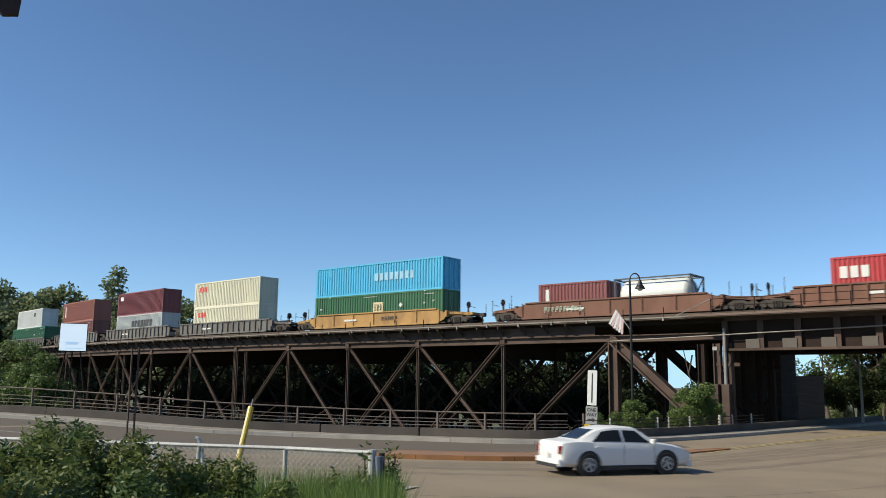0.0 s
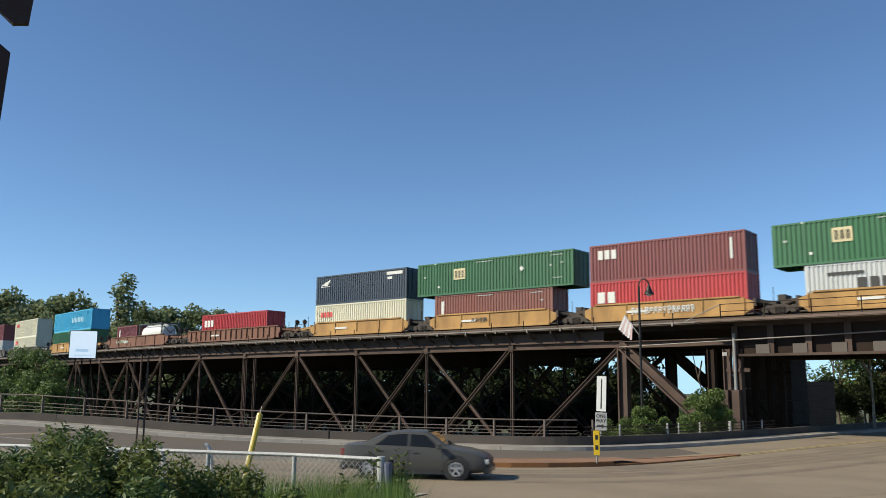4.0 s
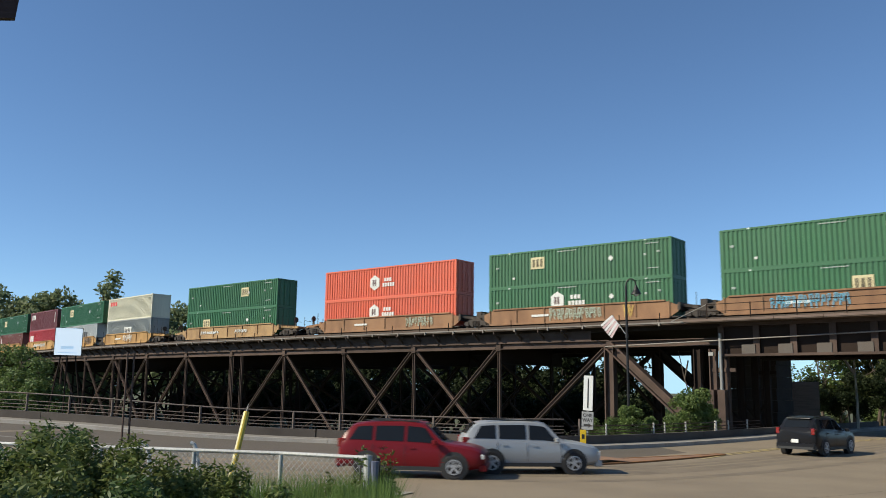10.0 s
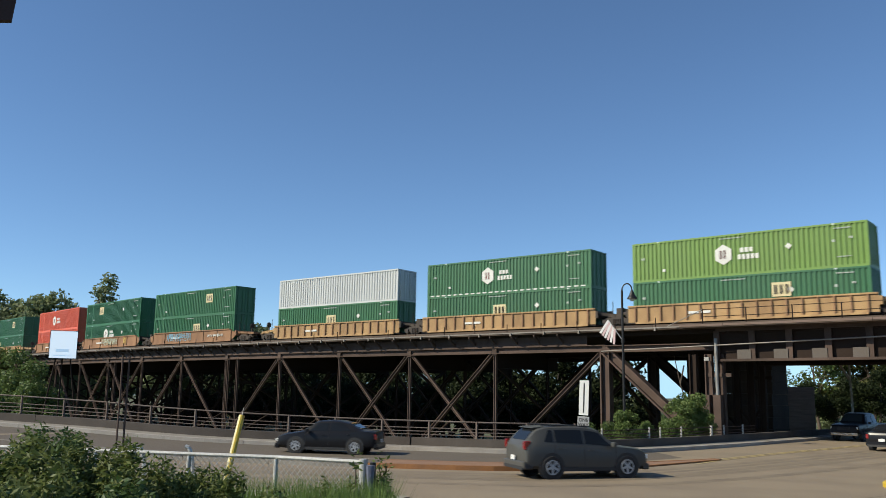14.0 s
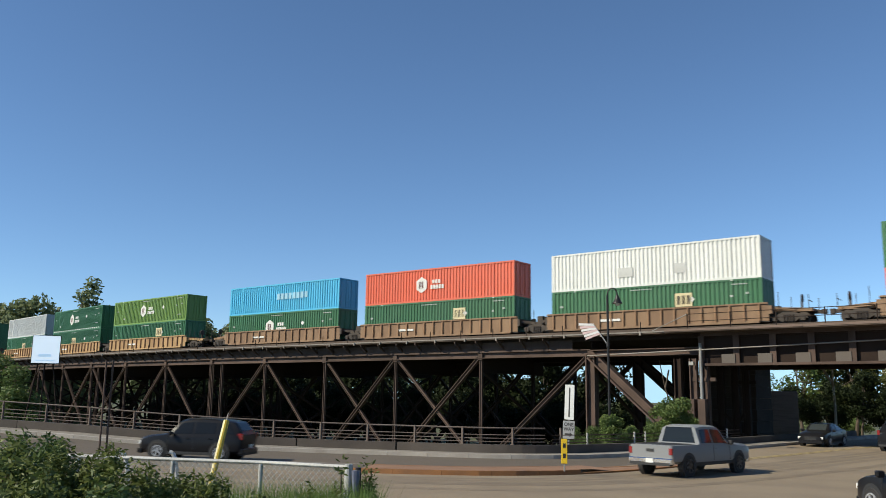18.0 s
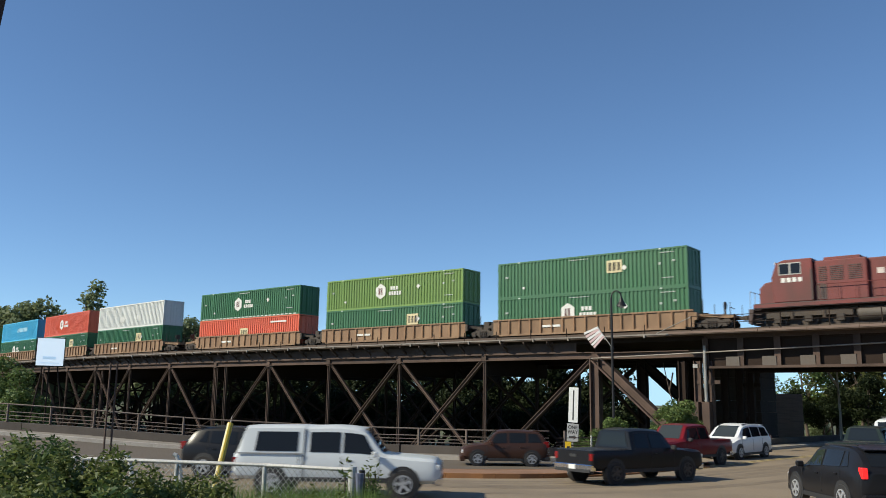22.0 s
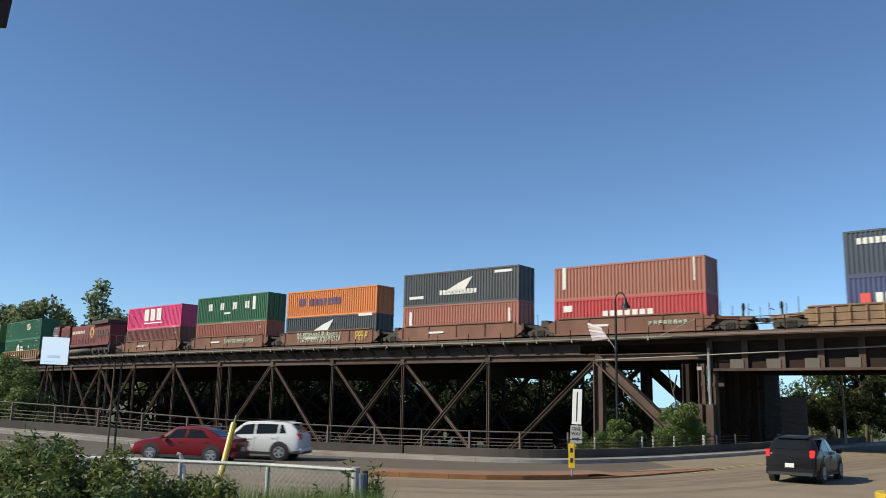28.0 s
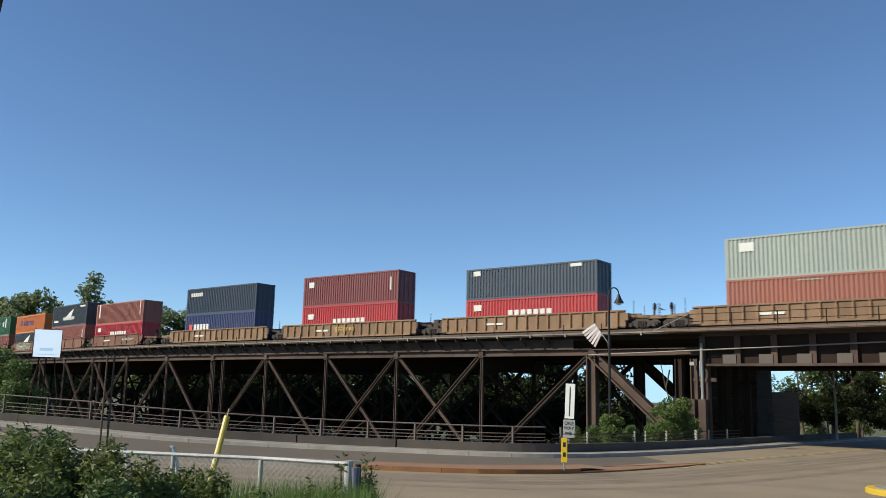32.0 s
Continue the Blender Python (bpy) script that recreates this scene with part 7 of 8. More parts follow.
def build_woods():
    rnd = random.Random(4)
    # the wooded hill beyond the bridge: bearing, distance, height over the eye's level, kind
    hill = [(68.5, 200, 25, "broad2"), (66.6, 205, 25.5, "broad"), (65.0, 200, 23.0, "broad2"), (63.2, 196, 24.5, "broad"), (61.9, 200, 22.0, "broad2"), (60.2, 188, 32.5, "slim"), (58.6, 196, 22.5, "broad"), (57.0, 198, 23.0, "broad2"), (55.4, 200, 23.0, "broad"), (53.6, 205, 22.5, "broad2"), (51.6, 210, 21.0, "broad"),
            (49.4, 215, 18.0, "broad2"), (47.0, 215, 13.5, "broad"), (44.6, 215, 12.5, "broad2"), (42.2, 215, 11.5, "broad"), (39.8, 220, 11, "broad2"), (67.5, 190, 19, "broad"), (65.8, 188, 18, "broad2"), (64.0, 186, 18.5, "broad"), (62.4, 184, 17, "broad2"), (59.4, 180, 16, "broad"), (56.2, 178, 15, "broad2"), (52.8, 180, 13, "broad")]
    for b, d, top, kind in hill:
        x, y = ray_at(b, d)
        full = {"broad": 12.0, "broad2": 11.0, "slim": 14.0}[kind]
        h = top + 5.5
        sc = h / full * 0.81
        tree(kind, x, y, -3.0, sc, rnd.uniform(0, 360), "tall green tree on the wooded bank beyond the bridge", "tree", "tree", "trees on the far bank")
    # trees close behind the bridge, their leaf colour darkened to stand in for shade
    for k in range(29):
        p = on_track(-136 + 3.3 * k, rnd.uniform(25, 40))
        tree(("shade", "bank2")[k % 2], p.x, p.y, -3.4, rnd.uniform(1.0, 1.2), rnd.uniform(0, 360), "tree behind the bridge with shade painted into its dark green leaves", "tree", "tree", "trees behind the bridge")
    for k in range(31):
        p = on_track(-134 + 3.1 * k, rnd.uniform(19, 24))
        tree(("bank2", "shade")[k % 2], p.x, p.y, -3.4, rnd.uniform(0.62, 0.82), rnd.uniform(0, 360), "tree behind the bridge with shade painted into its dark green leaves", "tree", "tree", "trees behind the bridge")
    # low growth further right, where the sky shows
    for k in range(22):
        b = 31 - k * 1.9
        d = 120 + 30 * rnd.random()
        x, y = ray_at(b, d)
        tree(("bank", "broad2")[k % 2], x, y, -3.4, rnd.uniform(0.55, 0.70) * (1.3 if b > 27 else 1.0), rnd.uniform(0, 360), "low green tree across the river", "tree", "tree", "trees across the river")
    # right of the tower, beyond the underpass; the dark leaf colours imitate shade
    for b, d, sc, key in ((17.2, 112, 0.85, "sparse"), (14.8, 106, 1.05, "sparse"), (13.2, 110, 1.2, "dusk"), (11.9, 106, 1.1, "dusk"), (9.0, 112, 0.6, "shade"), (8.0, 100, 1.1, "dusk"), (5.6, 98, 1.1, "bank2"), (15.2, 97, 0.55, "shade"), (13.4, 98, 0.66, "bank2"), (11.6, 98, 0.7, "shade"), (10.2, 98, 0.6, "bank2")):
        x, y = ray_at(b, d)
        tree(key, x, y, -0.6, sc, rnd.uniform(0, 360), "leafy tree beyond the railway bridge", "tree", "tree", "trees beyond the underpass")
    # bushes at the tower's foot
    for b, d, z, sc, key in ((27.6, 52, -0.5, 0.6, "shrub2"), (26.4, 51, -0.6, 0.8, "shrub"), (25.2, 52, -0.6, 0.6, "shrub"), (23.9, 52.5, -0.6, 0.7, "shrub2"), (22.9, 53.0, -0.6, 1.0, "shrub"), (22.3, 54.0, -0.5, 1.1, "shrub"), (21.5, 53.5, -0.4, 0.7, "shrub"), (28.8, 54, -0.6, 0.6, "shrub2")):
        x, y = ray_at(b, d)
        tree(key, x, y, z, sc, rnd.uniform(0, 360), "bright green shrub at the foot of the bridge tower", "shrub", "shrub", "shrubs by the tower")
    # the tree before the bridge at the far bend
    for b, d, sc, key in ((64.5, 95, 0.88, "bank"), (65.5, 110, 1.05, "bank"), (66.4, 128, 1.15, "bank"), (63.7, 93, 0.64, "bank")):
        x, y = ray_at(b, d)
        tree(key, x, y, -3.0, sc, rnd.uniform(0, 360), "sunlit green tree below the railway bridge", "tree", "tree", "trees at the far bend")
    # bare and dead wood
    def dead(name, b, d, base, pts, r, label):
        x, y = ray_at(b, d)
        t = empty(name, pose(x, y, base), label, "dead tree")
        for line in pts:
            bm = bmesh.new()
            for k, (p, q) in enumerate(zip(line, line[1:])):
                tube(bm, p, q, r * (1 - 0.2 * k), 7, r * (1 - 0.2 * (k + 1)))
            part("limb", bm, BARK_PALE if "pale" in label else BARK, t)
    dead("dead_tree", 13.0, 72, -0.4, [[(0, 0, 0), (0.05, 0, 2.6), (0, 0, 5.0), (0.05, 0, 7.4)], [(0, 0, 4.6), (-0.7, 0, 5.8), (-1.0, 0, 7.0)]], 0.12, "pale bare dead trunk among the shrubs")
    dead("dead_tree", 22.5, 62, -1.0, [[(0, 0, 0), (0.0, 0, 3.0), (-0.5, 0, 4.6), (-0.9, 0, 6.6)], [(0, 0, 3.4), (0.4, 0, 4.8), (0.3, 0, 6.0)], [(-0.5, 0, 4.6), (-0.2, 0, 5.9)]], 0.065, "dark bare branching tree by the tower")


build_woods()


def bush(x, y, z, w, h, n, size, material, label, seed, stems=7):
    """A near bush: bent stems and large leaves in clumps."""
    rnd = random.Random(seed)
    b = empty("bush", pose(x, y, z), label, "bush", "bushes along the fence")
    blobs = []
    for k in range(stems):
        a = rnd.uniform(0, math.tau)
        top = Vector((w * rnd.uniform(0.1, 0.95) * math.cos(a), w * rnd.uniform(0.1, 0.95) * math.sin(a), h * rnd.uniform(0.55, 1.0)))
        mid = top * 0.5 + Vector((rnd.uniform(-0.1, 0.1), rnd.uniform(-0.1, 0.1), h * 0.1))
        bm = tube(bmesh.new(), (0, 0, -0.1), mid, 0.018, 5, 0.013)
        tube(bm, mid, top, 0.013, 5, 0.006)
        part("stem", bm, BARK, b)
        for q, e in ((top, 0.24), (mid, 0.30), (top * 0.78, 0.28)):
            blobs.append((q.x, q.y, q.z, e * w * 1.1, e * w * 1.1, e * h * 0.75))
    v, f = leaf_cloud(blobs, n, size, seed, 0.6, 2.8)
    ob = new("leaves", fast_mesh("leaves", v, f, material))
    ob.parent = b
    tagged(ob, "", "", "", "stuff")


def build_bushes():
    # bearing, distance, ground, half width, height
    near = [(71.5, 7.6, 1.0, 0.9, 1.3, LEAF_NEAR), (68.3, 7.4, 1.0, 0.85, 1.15, LEAF_NEAR), (65.6, 7.3, 1.0, 0.75, 1.15, LEAF_NEAR), (63.4, 7.5, 1.0, 0.6, 1.24, LEAF_NEAR), (61.9, 7.7, 1.0, 0.55, 1.27, LEAF_NEAR), (60.2, 7.9, 1.0, 0.6, 1.16, LEAF_NEAR), (57.8, 7.6, 1.0, 0.7, 1.04, LEAF_NEAR), (55.2, 8.0, 1.0, 0.7, 0.98, LEAF_NEAR), (69.4, 8.3, 1.0, 0.7, 1.12, LEAF_NEAR), (66.8, 8.3, 1.0, 0.7, 1.15, LEAF_DARK), (64.4, 8.2, 1.0, 0.7, 1.2, LEAF_NEAR), (62.6, 8.4, 1.0, 0.6, 1.24, LEAF_DARK), (59.0, 8.2, 1.0, 0.7, 1.0, LEAF_DARK), (56.6, 8.4, 1.0, 0.6, 0.9, LEAF_NEAR), (52.6, 8.0, 1.0, 0.65, 0.90, LEAF_NEAR),
            (66, 6.2, 1.0, 0.75, 1.02, LEAF_NEAR), (60.5, 6.3, 1.0, 0.75, 0.98, LEAF_DARK), (56.4, 6.4, 1.0, 0.7, 0.86, LEAF_DARK), (71, 6.2, 1.0, 0.75, 0.9, LEAF_DARK), (53.6, 6.6, 1.0, 0.6, 0.80, LEAF_DARK), (58.4, 6.2, 1.0, 0.65, 0.9, LEAF_NEAR), (63, 6.0, 1.0, 0.7, 0.98, LEAF_NEAR), (75, 7.4, 1.0, 0.9, 1.2, LEAF_NEAR)]
    for k, (b, d, z, w, h, mat) in enumerate(near):
        x, y = ray_at(b, d)
        bush(x, y, z, w, h, 11000, 0.021, mat, "leafy green bush with long leaves beside the fence" if mat is LEAF_NEAR else "dense dark green bush in front of the fence", 40 + k)
    for k, (b, d, z, w, h) in enumerate(((42.7, 9.6, 0.9, 0.28, 1.0), (41.7, 9.4, 0.9, 0.26, 0.6), (45.0, 9.0, 0.9, 0.3, 1.05))):
        x, y = ray_at(b, d)
        bush(x, y, z, w, h, 800, 0.022, LEAF_NEAR, "tall straggling weed at the fence end", 80 + k, 5)
    x, y = ray_at(43.7, 9.2)
    b = empty("flowering_weed", pose(x, y, 0.9), "pale lilac flower spikes at the fence end", "wild flower")
    v, f = leaf_cloud([(0, 0, 0.55, 0.07, 0.07, 0.32), (0.06, 0.02, 0.35, 0.06, 0.06, 0.25)], 260, 0.04, 6, 0.6, 1.3)
    new("flowers", fast_mesh("flowers", v, f, LILAC)).parent = b
    part("stem", tube(bmesh.new(), (0, 0, 0), (0, 0, 0.85), 0.008, 5), BARK, b)
    # grass along the fence, and duller weeds behind it
    meadow("grass", 34000, (42.4, 31.0, 1.7), (6.6, 3.6), (0.42, 0.42), GRASS, "tall bright green grass along the chain-link fence", 9)
    meadow("weeds", 8000, (43.0, 26.0, 1.0), (10.6, 3.6), (0.25, 0.5), WEEDS, "dull dry weeds behind the chain-link fence", 10)


def meadow(name, n, bearings, reach, tall, material, label, seed):
    """Blades that lean at random, rooted in the ground."""
    rnd = np.random.default_rng(seed)
    b = np.radians(bearings[0] + bearings[1] * rnd.random(n) ** bearings[2])
    d = reach[0] + reach[1] * rnd.random(n)
    root = -0.17 + 1.2 * np.clip((14.0 - d) / 4, 0, 1)
    base = np.stack([-d * np.sin(b), d * np.cos(b), root], 1)
    h = tall[0] + tall[1] * rnd.random(n)
    lean = rnd.normal(size=(n, 3)) * 0.13
    lean[:, 2] = h
    side = rnd.normal(size=(n, 3)) * [1, 1, 0]
    side /= np.linalg.norm(side, axis=1)[:, None] / 0.0055
    v = np.stack([base - side, base + side, base + lean * 0.6 + side * 0.7, base + lean], 1).reshape(-1, 3)
    f = np.arange(4 * n).reshape(n, 4)
    tagged(new(name, fast_mesh(name, v, f, material)), label, "grass", "", "stuff")


WEEDS = foliage("dry_weeds", (0.09, 0.10, 0.045), (0.20, 0.19, 0.10), 0.3)
build_bushes()


# ---- fence, posts and signs ----
def build_fence():
    ends = [(-13.2, 4.2), (-11.39, 5.15), (-10.0, 5.75), (-8.8, 6.26), (-7.75, 6.70), (-6.61, 6.96)]
    fe = empty("chain_link_fence", Matrix(), "galvanised chain-link fence in tall grass", "fence")
    top = 1.95
    for k, (x, y) in enumerate(ends):
        last = k == len(ends) - 1
        r = 0.046 if last else 0.026
        bm = tube(bmesh.new(), (x, y, 0.6), (x, y, top + (0.03 if last else -0.02)), r, 12)
        part("post", bm, FENCE_WHITE, fe)
    for a, b in zip(ends, ends[1:]):
        part("top_rail", tube(bmesh.new(), (*a, top), (*b, top), 0.022, 10), FENCE_WHITE, fe, "pale top rail")
    verts, faces = [], []
    for a, b in zip(ends, ends[1:]):
        A, B = Vector((*a, 0)), Vector((*b, 0))
        L = (B - A).length
        u = (B - A) / L
        nrm = Vector((-u.y, u.x, 0))
        hgt = 1.05
        for sg in (1, -1):
            for s0 in np.arange(-hgt, L + hgt, 0.075):
                p0, p1 = s0, s0 + sg * hgt
                z0, z1 = 0.88, 0.88 + hgt
                for e0, e1 in ((max(0, min(L, p0)), max(0, min(L, p1))),):
                    if abs(e1 - e0) < 0.02:
                        continue
                    za, zb = z0 + (e0 - p0) / (p1 - p0) * hgt, z0 + (e1 - p0) / (p1 - p0) * hgt
                    pa, pb = A + u * e0 + Vector((0, 0, za)), A + u * e1 + Vector((0, 0, zb))
                    k = len(verts)
                    w = 0.0042
                    verts += [pa - u * w, pa + u * w, pa + nrm * w * 1.6 * sg, pb - u * w, pb + u * w, pb + nrm * w * 1.6 * sg]
                    faces += [(k, k + 1, k + 4, k + 3), (k + 1, k + 2, k + 5, k + 4), (k + 2, k, k + 3, k + 5)]
    tagged(raw("wire_mesh", verts, faces, FENCE_WIRE, fe), "woven diamond wire", "", "", "stuff")
    x, y = ends[-1]
    part("gate_post", tube(bmesh.new(), (x + 0.115, y + 0.03, 0.6), (x + 0.115, y + 0.03, top), 0.032, 12), BLACK, fe, "dark iron gate post")
    bm = bmesh.new()
    for k, (z0, z1, r0, r1) in enumerate(((1.74, 1.92, 0.036, 0.05), (1.62, 1.76, 0.026, 0.038), (0.95, 1.64, 0.038, 0.026))):
        tube(bm, (x + 0.125 + 0.012 * k, y - 0.02, z0), (x + 0.125, y - 0.02, z1), r0, 9, r1)
    part("plastic_wrap", bm, WRAP, fe, "crumpled pale blue plastic tied round the post")
    # two bent pipe posts behind it
    for bearing in (57.1, 54.2):
        x, y = ray_at(bearing, 13.0)
        p = empty("bent_pipe_post", pose(x, y, 0.12, 0, 0, 40), "white bent pipe post behind the fence", "post", "bent pipe posts")
        bm = bmesh.new()
        pts = [Vector((0, 0, -0.1)), Vector((-0.02, 0, 1.45)), Vector((-0.06, 0, 1.68)), Vector((-0.10, 0, 1.76)), Vector((-0.15, 0, 1.78))]
        for a, b in zip(pts, pts[1:]):
            tube(bm, a, b, 0.03, 10)
        part("pipe", bm, FENCE_WHITE, p)
    # slanting yellow guard
    g = empty("guy_wire_guard", Matrix(), "slanting yellow plastic guard on a guy wire", "guy guard")
    a, b = Vector((-9.93, 7.58, 1.0)), Vector((-10.17, 8.1, 2.34))
    part("guard", tube(bmesh.new(), a, b, 0.042, 10), GUARD_YELLOW, g)
    # the tube's highlight, put on as a strip of paler yellow
    part("highlight_strip", beam(bmesh.new(), a + Vector((0.0, -0.042, 0.02)), b + Vector((0.0, -0.042, 0.0)), 0.02, 0.006), GUARD_HIGHLIGHT, g, "pale stripe painted as a highlight")
    d = (b - a).normalized()
    part("wire", tube(bmesh.new(), b, b + d * 0.12, 0.006, 5), STEEL_PALE, g)


FENCE_WHITE = paint("bright_galvanised_pipe", (0.496, 0.488, 0.464), 0.45, 0.3, grime=0.25)
WRAP = paint("pale_blue_plastic_film", (0.13, 0.14, 0.20), 0.4, grime=0.9, grain=30, dirt=(0.03, 0.032, 0.05), bump=0.6, fine=14)
FENCE_WIRE = paint("galvanised_wire", (0.42, 0.42, 0.40), 0.5, 0.5, grime=0.3)
GUARD_YELLOW = paint("yellow_plastic", (0.56, 0.4, 0.048), 0.45, grime=0.2)
GUARD_HIGHLIGHT = plain("painted_highlight_yellow", (0.656, 0.592, 0.336), 0.5)
build_fence()


def lettering(word, size, parent, at, material):
    """Painted words, as a thin mesh on an upright panel that faces -y."""
    cu = bpy.data.curves.new("text", "FONT")
    cu.body, cu.size, cu.align_x, cu.extrude, cu.offset = word, size, "CENTER", 0.002, 0.008
    tmp = bpy.data.objects.new("text", cu)
    me = bpy.data.meshes.new_from_object(tmp)
    bpy.data.objects.remove(tmp)
    bpy.data.curves.remove(cu)
    me.materials.clear()
    me.materials.append(material)
    ob = new("lettering", me)
    ob.parent = parent
    ob.matrix_basis = Matrix.Translation(at) @ Matrix.Rotation(math.pi / 2, 4, "X")
    return tagged(ob, "dark painted word")


def build_street_things():
    # lamp post with a hooked arm and bell shade
    lx, ly = -23.2, 46.55
    lp = empty("street_lamp", pose(lx, ly, 0.0, 0, 0, 18), "black iron street lamp with a hooked arm and bell shade", "street lamp")
    part("base", lathe(bmesh.new(), [(0.24, -0.3), (0.24, 0.25), (0.17, 0.4), (0.14, 0.9), (0.09, 1.05)], 16), BLACK, lp)
    part("pole", tube(bmesh.new(), (0, 0, 0.9), (0, 0, 9.0), 0.085, 12, 0.065), BLACK, lp)
    bm = bmesh.new()
    pts = [Vector((0.30 - 0.30 * math.cos(a), 0, 9.0 + 0.42 * math.sin(a))) for a in np.linspace(0, math.pi, 11)]
    for a, b in zip(pts, pts[1:]):
        tube(bm, a, b, 0.04, 8)
    part("arm", bm, BLACK, lp)
    part("shade", lathe(bmesh.new(), [(0.31, 8.48), (0.28, 8.55), (0.17, 8.72), (0.10, 8.92), (0.05, 9.02)], 18, (0.60, 0, 0)), BLACK, lp)
    part("lamp_glass", lathe(bmesh.new(), [(0.08, 8.36), (0.17, 8.44), (0.19, 8.50)], 14, (0.60, 0, 0)), LAMP_GLASS, lp)
    part("collar", lathe(bmesh.new(), [(0.11, 5.85), (0.12, 5.95), (0.11, 6.1)], 12), BLACK, lp)
    # the flag on its slanting staff
    fl = empty("banner_flag", pose(lx, ly, 6.0, 0, 0, 18), "small red and white striped flag on a slanting staff", "flag")
    part("staff", tube(bmesh.new(), (-0.05, 0, 0.05), (-0.85, -0.05, 1.25), 0.025, 8), FENCE_WHITE, fl, "white staff")
    FLAG.append(fl)
    for k in range(6):
        w = 0.135
        bm = bmesh.new()
        for j in range(6):
            z0, z1 = -0.155 * j, -0.155 * (j + 1)
            bend = lambda z: 0.012 * math.sin(3.2 * z + 0.3 * k)
            box(bm, -w / 2, w / 2, bend(z0) - 0.004, bend(z0) + 0.004, z1 - 0.006, z0)
        ob = part("stripe", bm, FLAG_RED if k % 2 else FLAG_WHITE, fl)
        ob.matrix_basis = pose(-0.82 + 0.068 * k, -0.05, 1.22 - 0.102 * k, 0, 22 - 5 * k, 0)
        CLOTH.append((ob, ob.matrix_basis.copy(), k))
    sway = [(0, 5), (2, 10), (4, 4), (6, 0), (7, 25), (8, 50), (9, 62), (10, 30), (12, 8), (13, 2), (15, 30), (16, 60), (17, 62), (18, 72), (19, 80), (20, 30), (21, 60), (22, 45), (23, 62), (24, 12), (25, 4), (27, 60), (28, 88), (29, 80), (30, 52), (31, 34), (32, 30)]
    for ob, m, k in CLOTH:
        MOVING.append((ob, [(float(t), m @ pose(0, 0, 0, 4 * math.sin(2.1 * t + 0.4 * k), a + 2.5 * math.sin(3.0 * t + 0.5 * k), 0)) for t, a in sway]))
    # tall white sign by the far kerb
    sx, sy = ray_at(29.2, 45.0)
    sg = empty("road_sign", pose(sx, sy, 0.0, 0, 2.5, 8), "tall white road sign over a grey arrow panel", "road sign")
    part("post", tube(bmesh.new(), (0, 0.04, -0.3), (0, 0.04, 3.45), 0.05, 10), STEEL_PALE, sg)
    part("panel", bevelled(boxes((-0.26, 0.26, -0.02, 0.0, 1.72, 3.5)), 0.008, 1), SIGN_WHITE, sg, "white sheet metal panel")
    part("dark_bar", boxes((-0.035, 0.035, -0.028, -0.021, 1.85, 3.35)), INK, sg)
    part("arrow_panel", bevelled(boxes((-0.32, 0.32, -0.02, 0.0, 0.75, 1.66)), 0.008, 1), SIGN_GREY, sg, "dark grey lower panel")
    for word, z in (("ONE", 1.40), ("WAY", 1.16)):
        lettering(word, 0.24, sg, (0, -0.022, z), INK)
    part("arrow", plate(bmesh.new(), [(-0.2, 0.93), (0.06, 0.93), (0.06, 0.86), (0.22, 0.98), (0.06, 1.10), (0.06, 1.03), (-0.2, 1.03)], -0.03, -0.021), INK, sg)
    # yellow marker on the median
    mk = empty("median_marker", pose(-15.75, 27.9, 0.15, 0, 0, 30), "yellow median marker board with dark marks on a thin post", "road marker")
    part("post", tube(bmesh.new(), (0, 0.03, 0), (0, 0.03, 1.1), 0.03, 8), STEEL_PALE, mk)
    part("board", bevelled(boxes((-0.11, 0.11, -0.015, 0.005, 0.28, 1.16)), 0.008, 1), YELLOW_BRIGHT, mk, "bright yellow board")
    for z in (0.48, 0.84):
        part("dark_mark", boxes((-0.05, 0.05, -0.022, -0.016, z, z + 0.16)), INK, mk)
    # lit display on the far bank
    bx, by = -65.5, 34.2
    bb = empty("display_board", pose(bx, by, -0.324, 0, 0, 61) @ Matrix.Diagonal((0.95, 1.0, 1.12, 1.0)), "square lit white display board on a dark post", "billboard")
    part("cabinet", bevelled(boxes((-1.08, 1.08, 0.0, 0.35, 4.72, 6.72)), 0.02, 1), BLACK, bb)
    part("screen", boxes((-1.03, 1.03, -0.02, 0.0, 4.78, 6.68)), SCREEN, bb, "glowing pale screen")
    part("illegible_line", boxes((-0.55, 0.45, -0.03, -0.021, 5.2, 5.42), (-0.75, 0.75, -0.03, -0.021, 4.92, 4.99)), SCREEN_PALE, bb)
    for x, dx in ((-0.5, -1.3), (0.0, 0.0), (0.6, 1.5)):
        part("post", tube(bmesh.new(), (x, 0.2, 4.8), (x + dx, 0.2, -3.5), 0.06, 10), STEEL_DARK_SHADE, bb)
    # utility poles seen through the trusses
    for b, d, h in ((58.95, 16, 3.28), (58.55, 16, 3.28)):
        x, y = ray_at(b, d)
        u = empty("thin_pole", pose(x, y, -0.1), "thin weathered steel pole behind the fence", "pole", "thin poles")
        part("shaft", tube(bmesh.new(), (0, 0, 0), (0, 0, h + 0.1), 0.017, 8), STEEL, u)
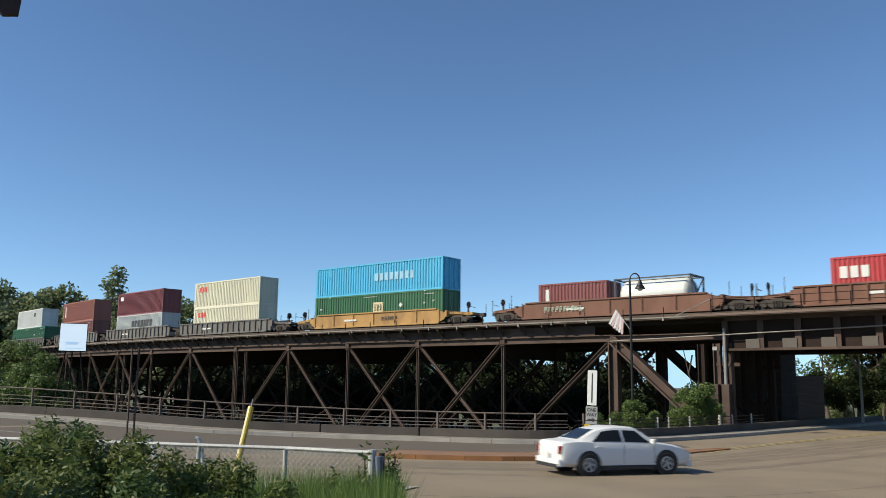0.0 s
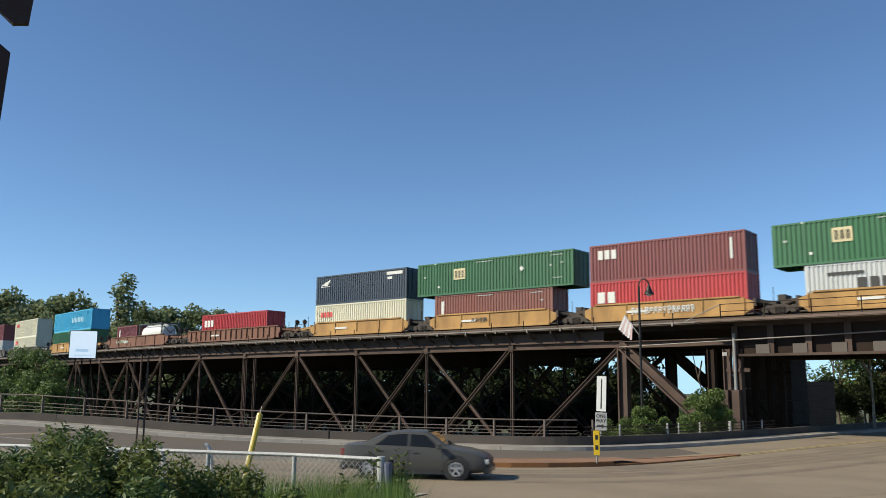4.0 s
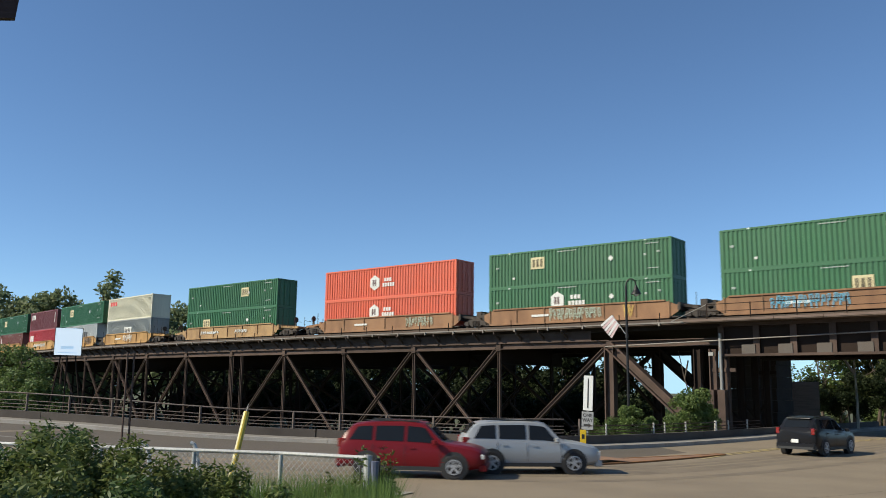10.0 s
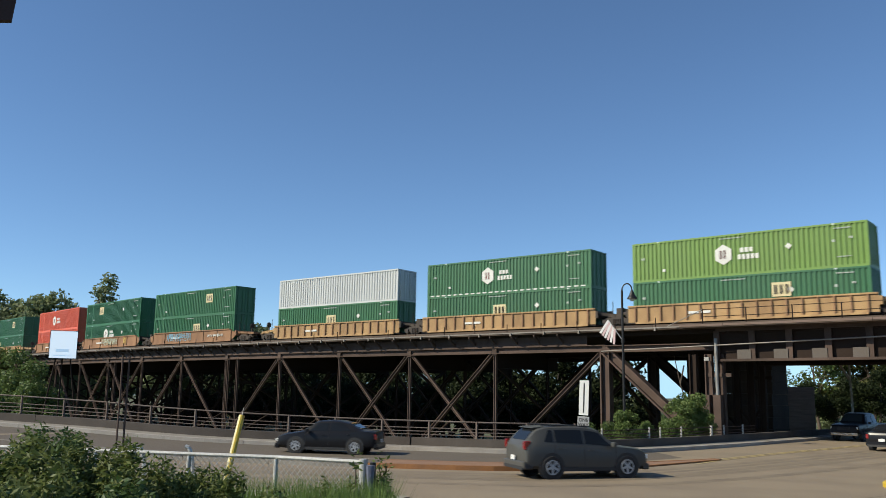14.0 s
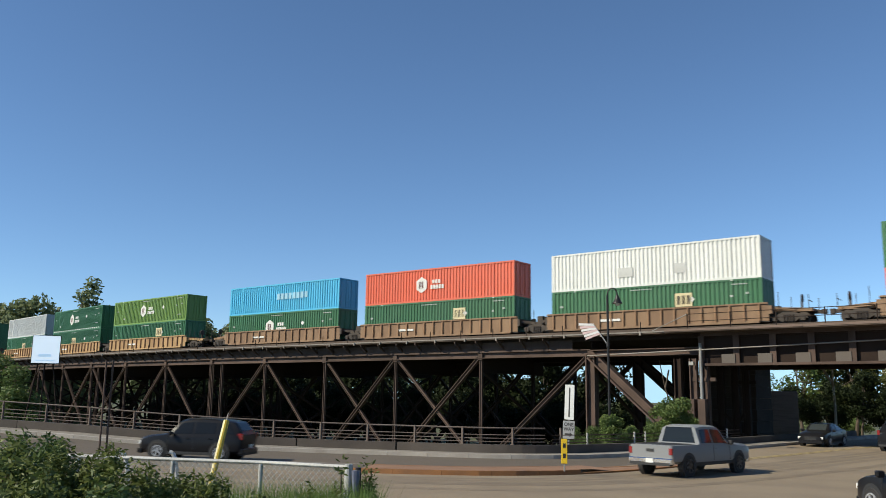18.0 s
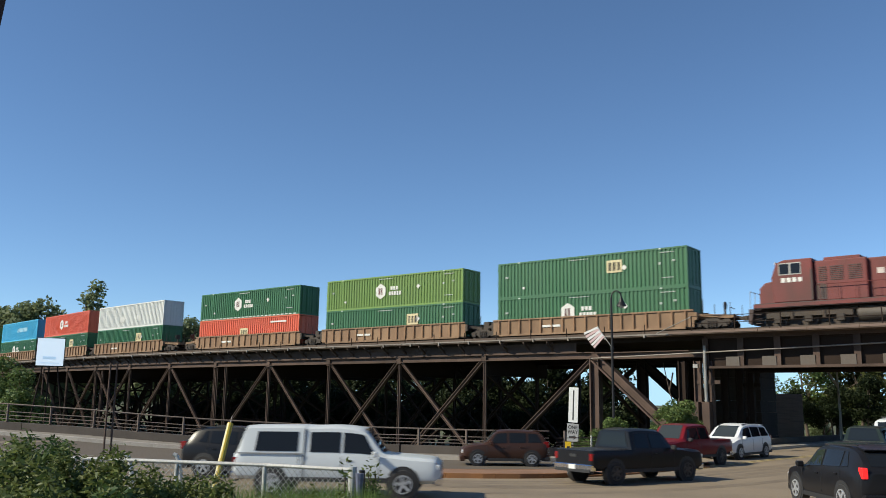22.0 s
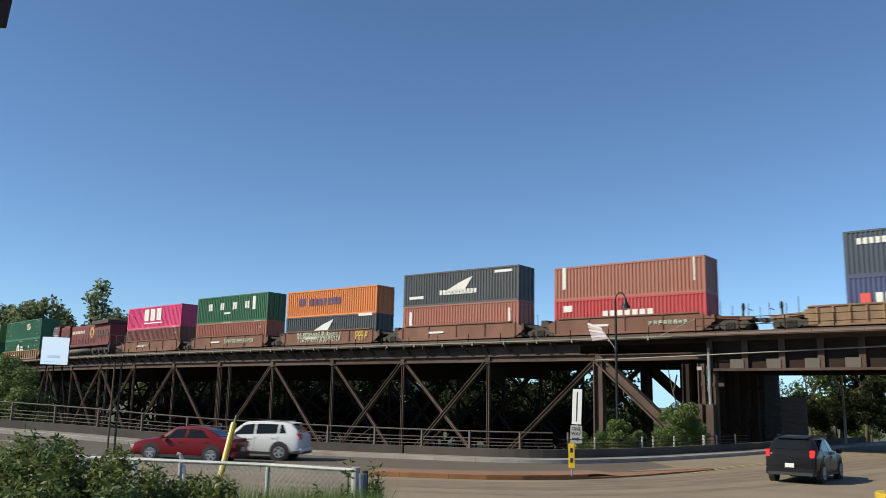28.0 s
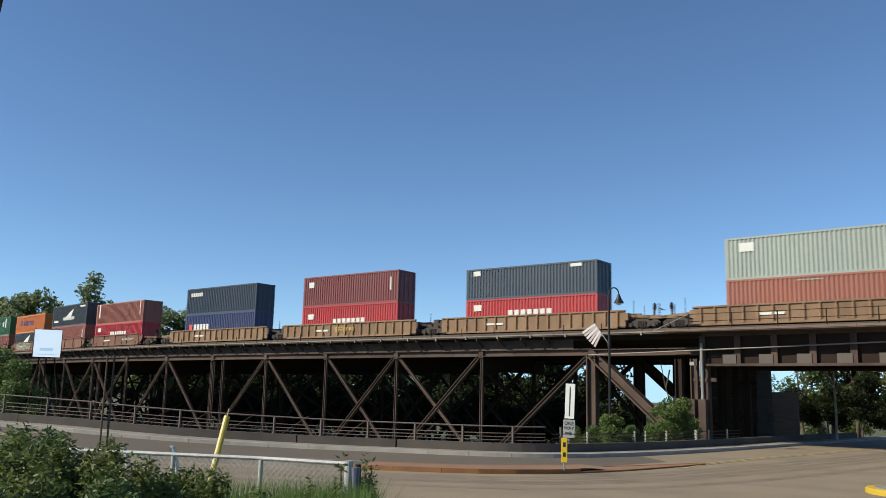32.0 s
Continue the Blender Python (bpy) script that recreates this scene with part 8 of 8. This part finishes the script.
    for x, off in ((-72.9, -1.9), (-72.2, -1.9)):
        p = on_track(x, off)
        u = empty("conduit", pose(p.x, p.y, -3.2), "thin weathered conduit rising to the bridge chord", "conduit", "conduits on the bridge")
        part("pipe", tube(bmesh.new(), (0, 0, 0), (0, 0, 9.0), 0.035, 8), STEEL, u)
    # pale pole and building edge beyond the underpass
    x, y = ray_at(8.6, 118)
    hs = empty("building", pose(x, y, -1, 0, 0, 10), "pale plastered building half hidden by trees", "building")
    part("wall", boxes((-3.5, 3.5, 0, 6, 0, 8.5)), PLASTER, hs)
    part("roof", plate(bmesh.new(), [(-3.9, 8.5), (3.9, 8.5), (0, 10.4)], -0.4, 6.4), STEEL_DARK_SHADE, hs)
    for wx in (-2.2, 0.0, 2.2):
        for wz in (1.5, 5.0):
            w = part("window", boxes((wx - 0.5, wx + 0.5, -0.03, 0.02, wz, wz + 1.5)), GLASS, hs)
            part("sill", boxes((wx - 0.6, wx + 0.6, -0.1, 0.0, wz - 0.1, wz)), CONCRETE, w)


FLAG, CLOTH = [], []
PLASTER = paint("sunlit_plaster", (0.62, 0.58, 0.48), 0.8, grime=0.3)
YELLOW_BRIGHT = paint("bright_yellow_sheet", (0.68, 0.448, 0.016), 0.45, grime=0.12)
build_street_things()


def build_canopy():
    """The dark timber canopy at the upper left, close to the eye."""
    c = empty("porch_canopy", pose(-5.56, 2.25, 0, 0, 0, 68), "dark stained timber canopy end with bracket and post", "canopy")
    part("fascia", plate(bmesh.new(), [(-0.95, 5.71), (-0.9, 6.063), (0.159, 6.063), (0.107, 5.23), (0.092, 5.048), (0.001, 5.028), (-0.098, 5.11)], -0.1, -0.05), EAVE, c)
    part("bracket", plate(bmesh.new(), [(-0.937, 5.548), (-0.078, 4.901), (0.002, 4.841), (-0.001, 4.763), (-0.02, 4.355), (-0.151, 3.618), (-0.724, 3.561)], -0.06, -0.02), EAVE, c)
    part("post", boxes((-1.15, -0.85, -0.12, 0.12, 0.8, 6.0)), EAVE, c)


build_canopy()
def motions():
    for ob, rows in MOVING:
        walk(ob, rows)


motions()
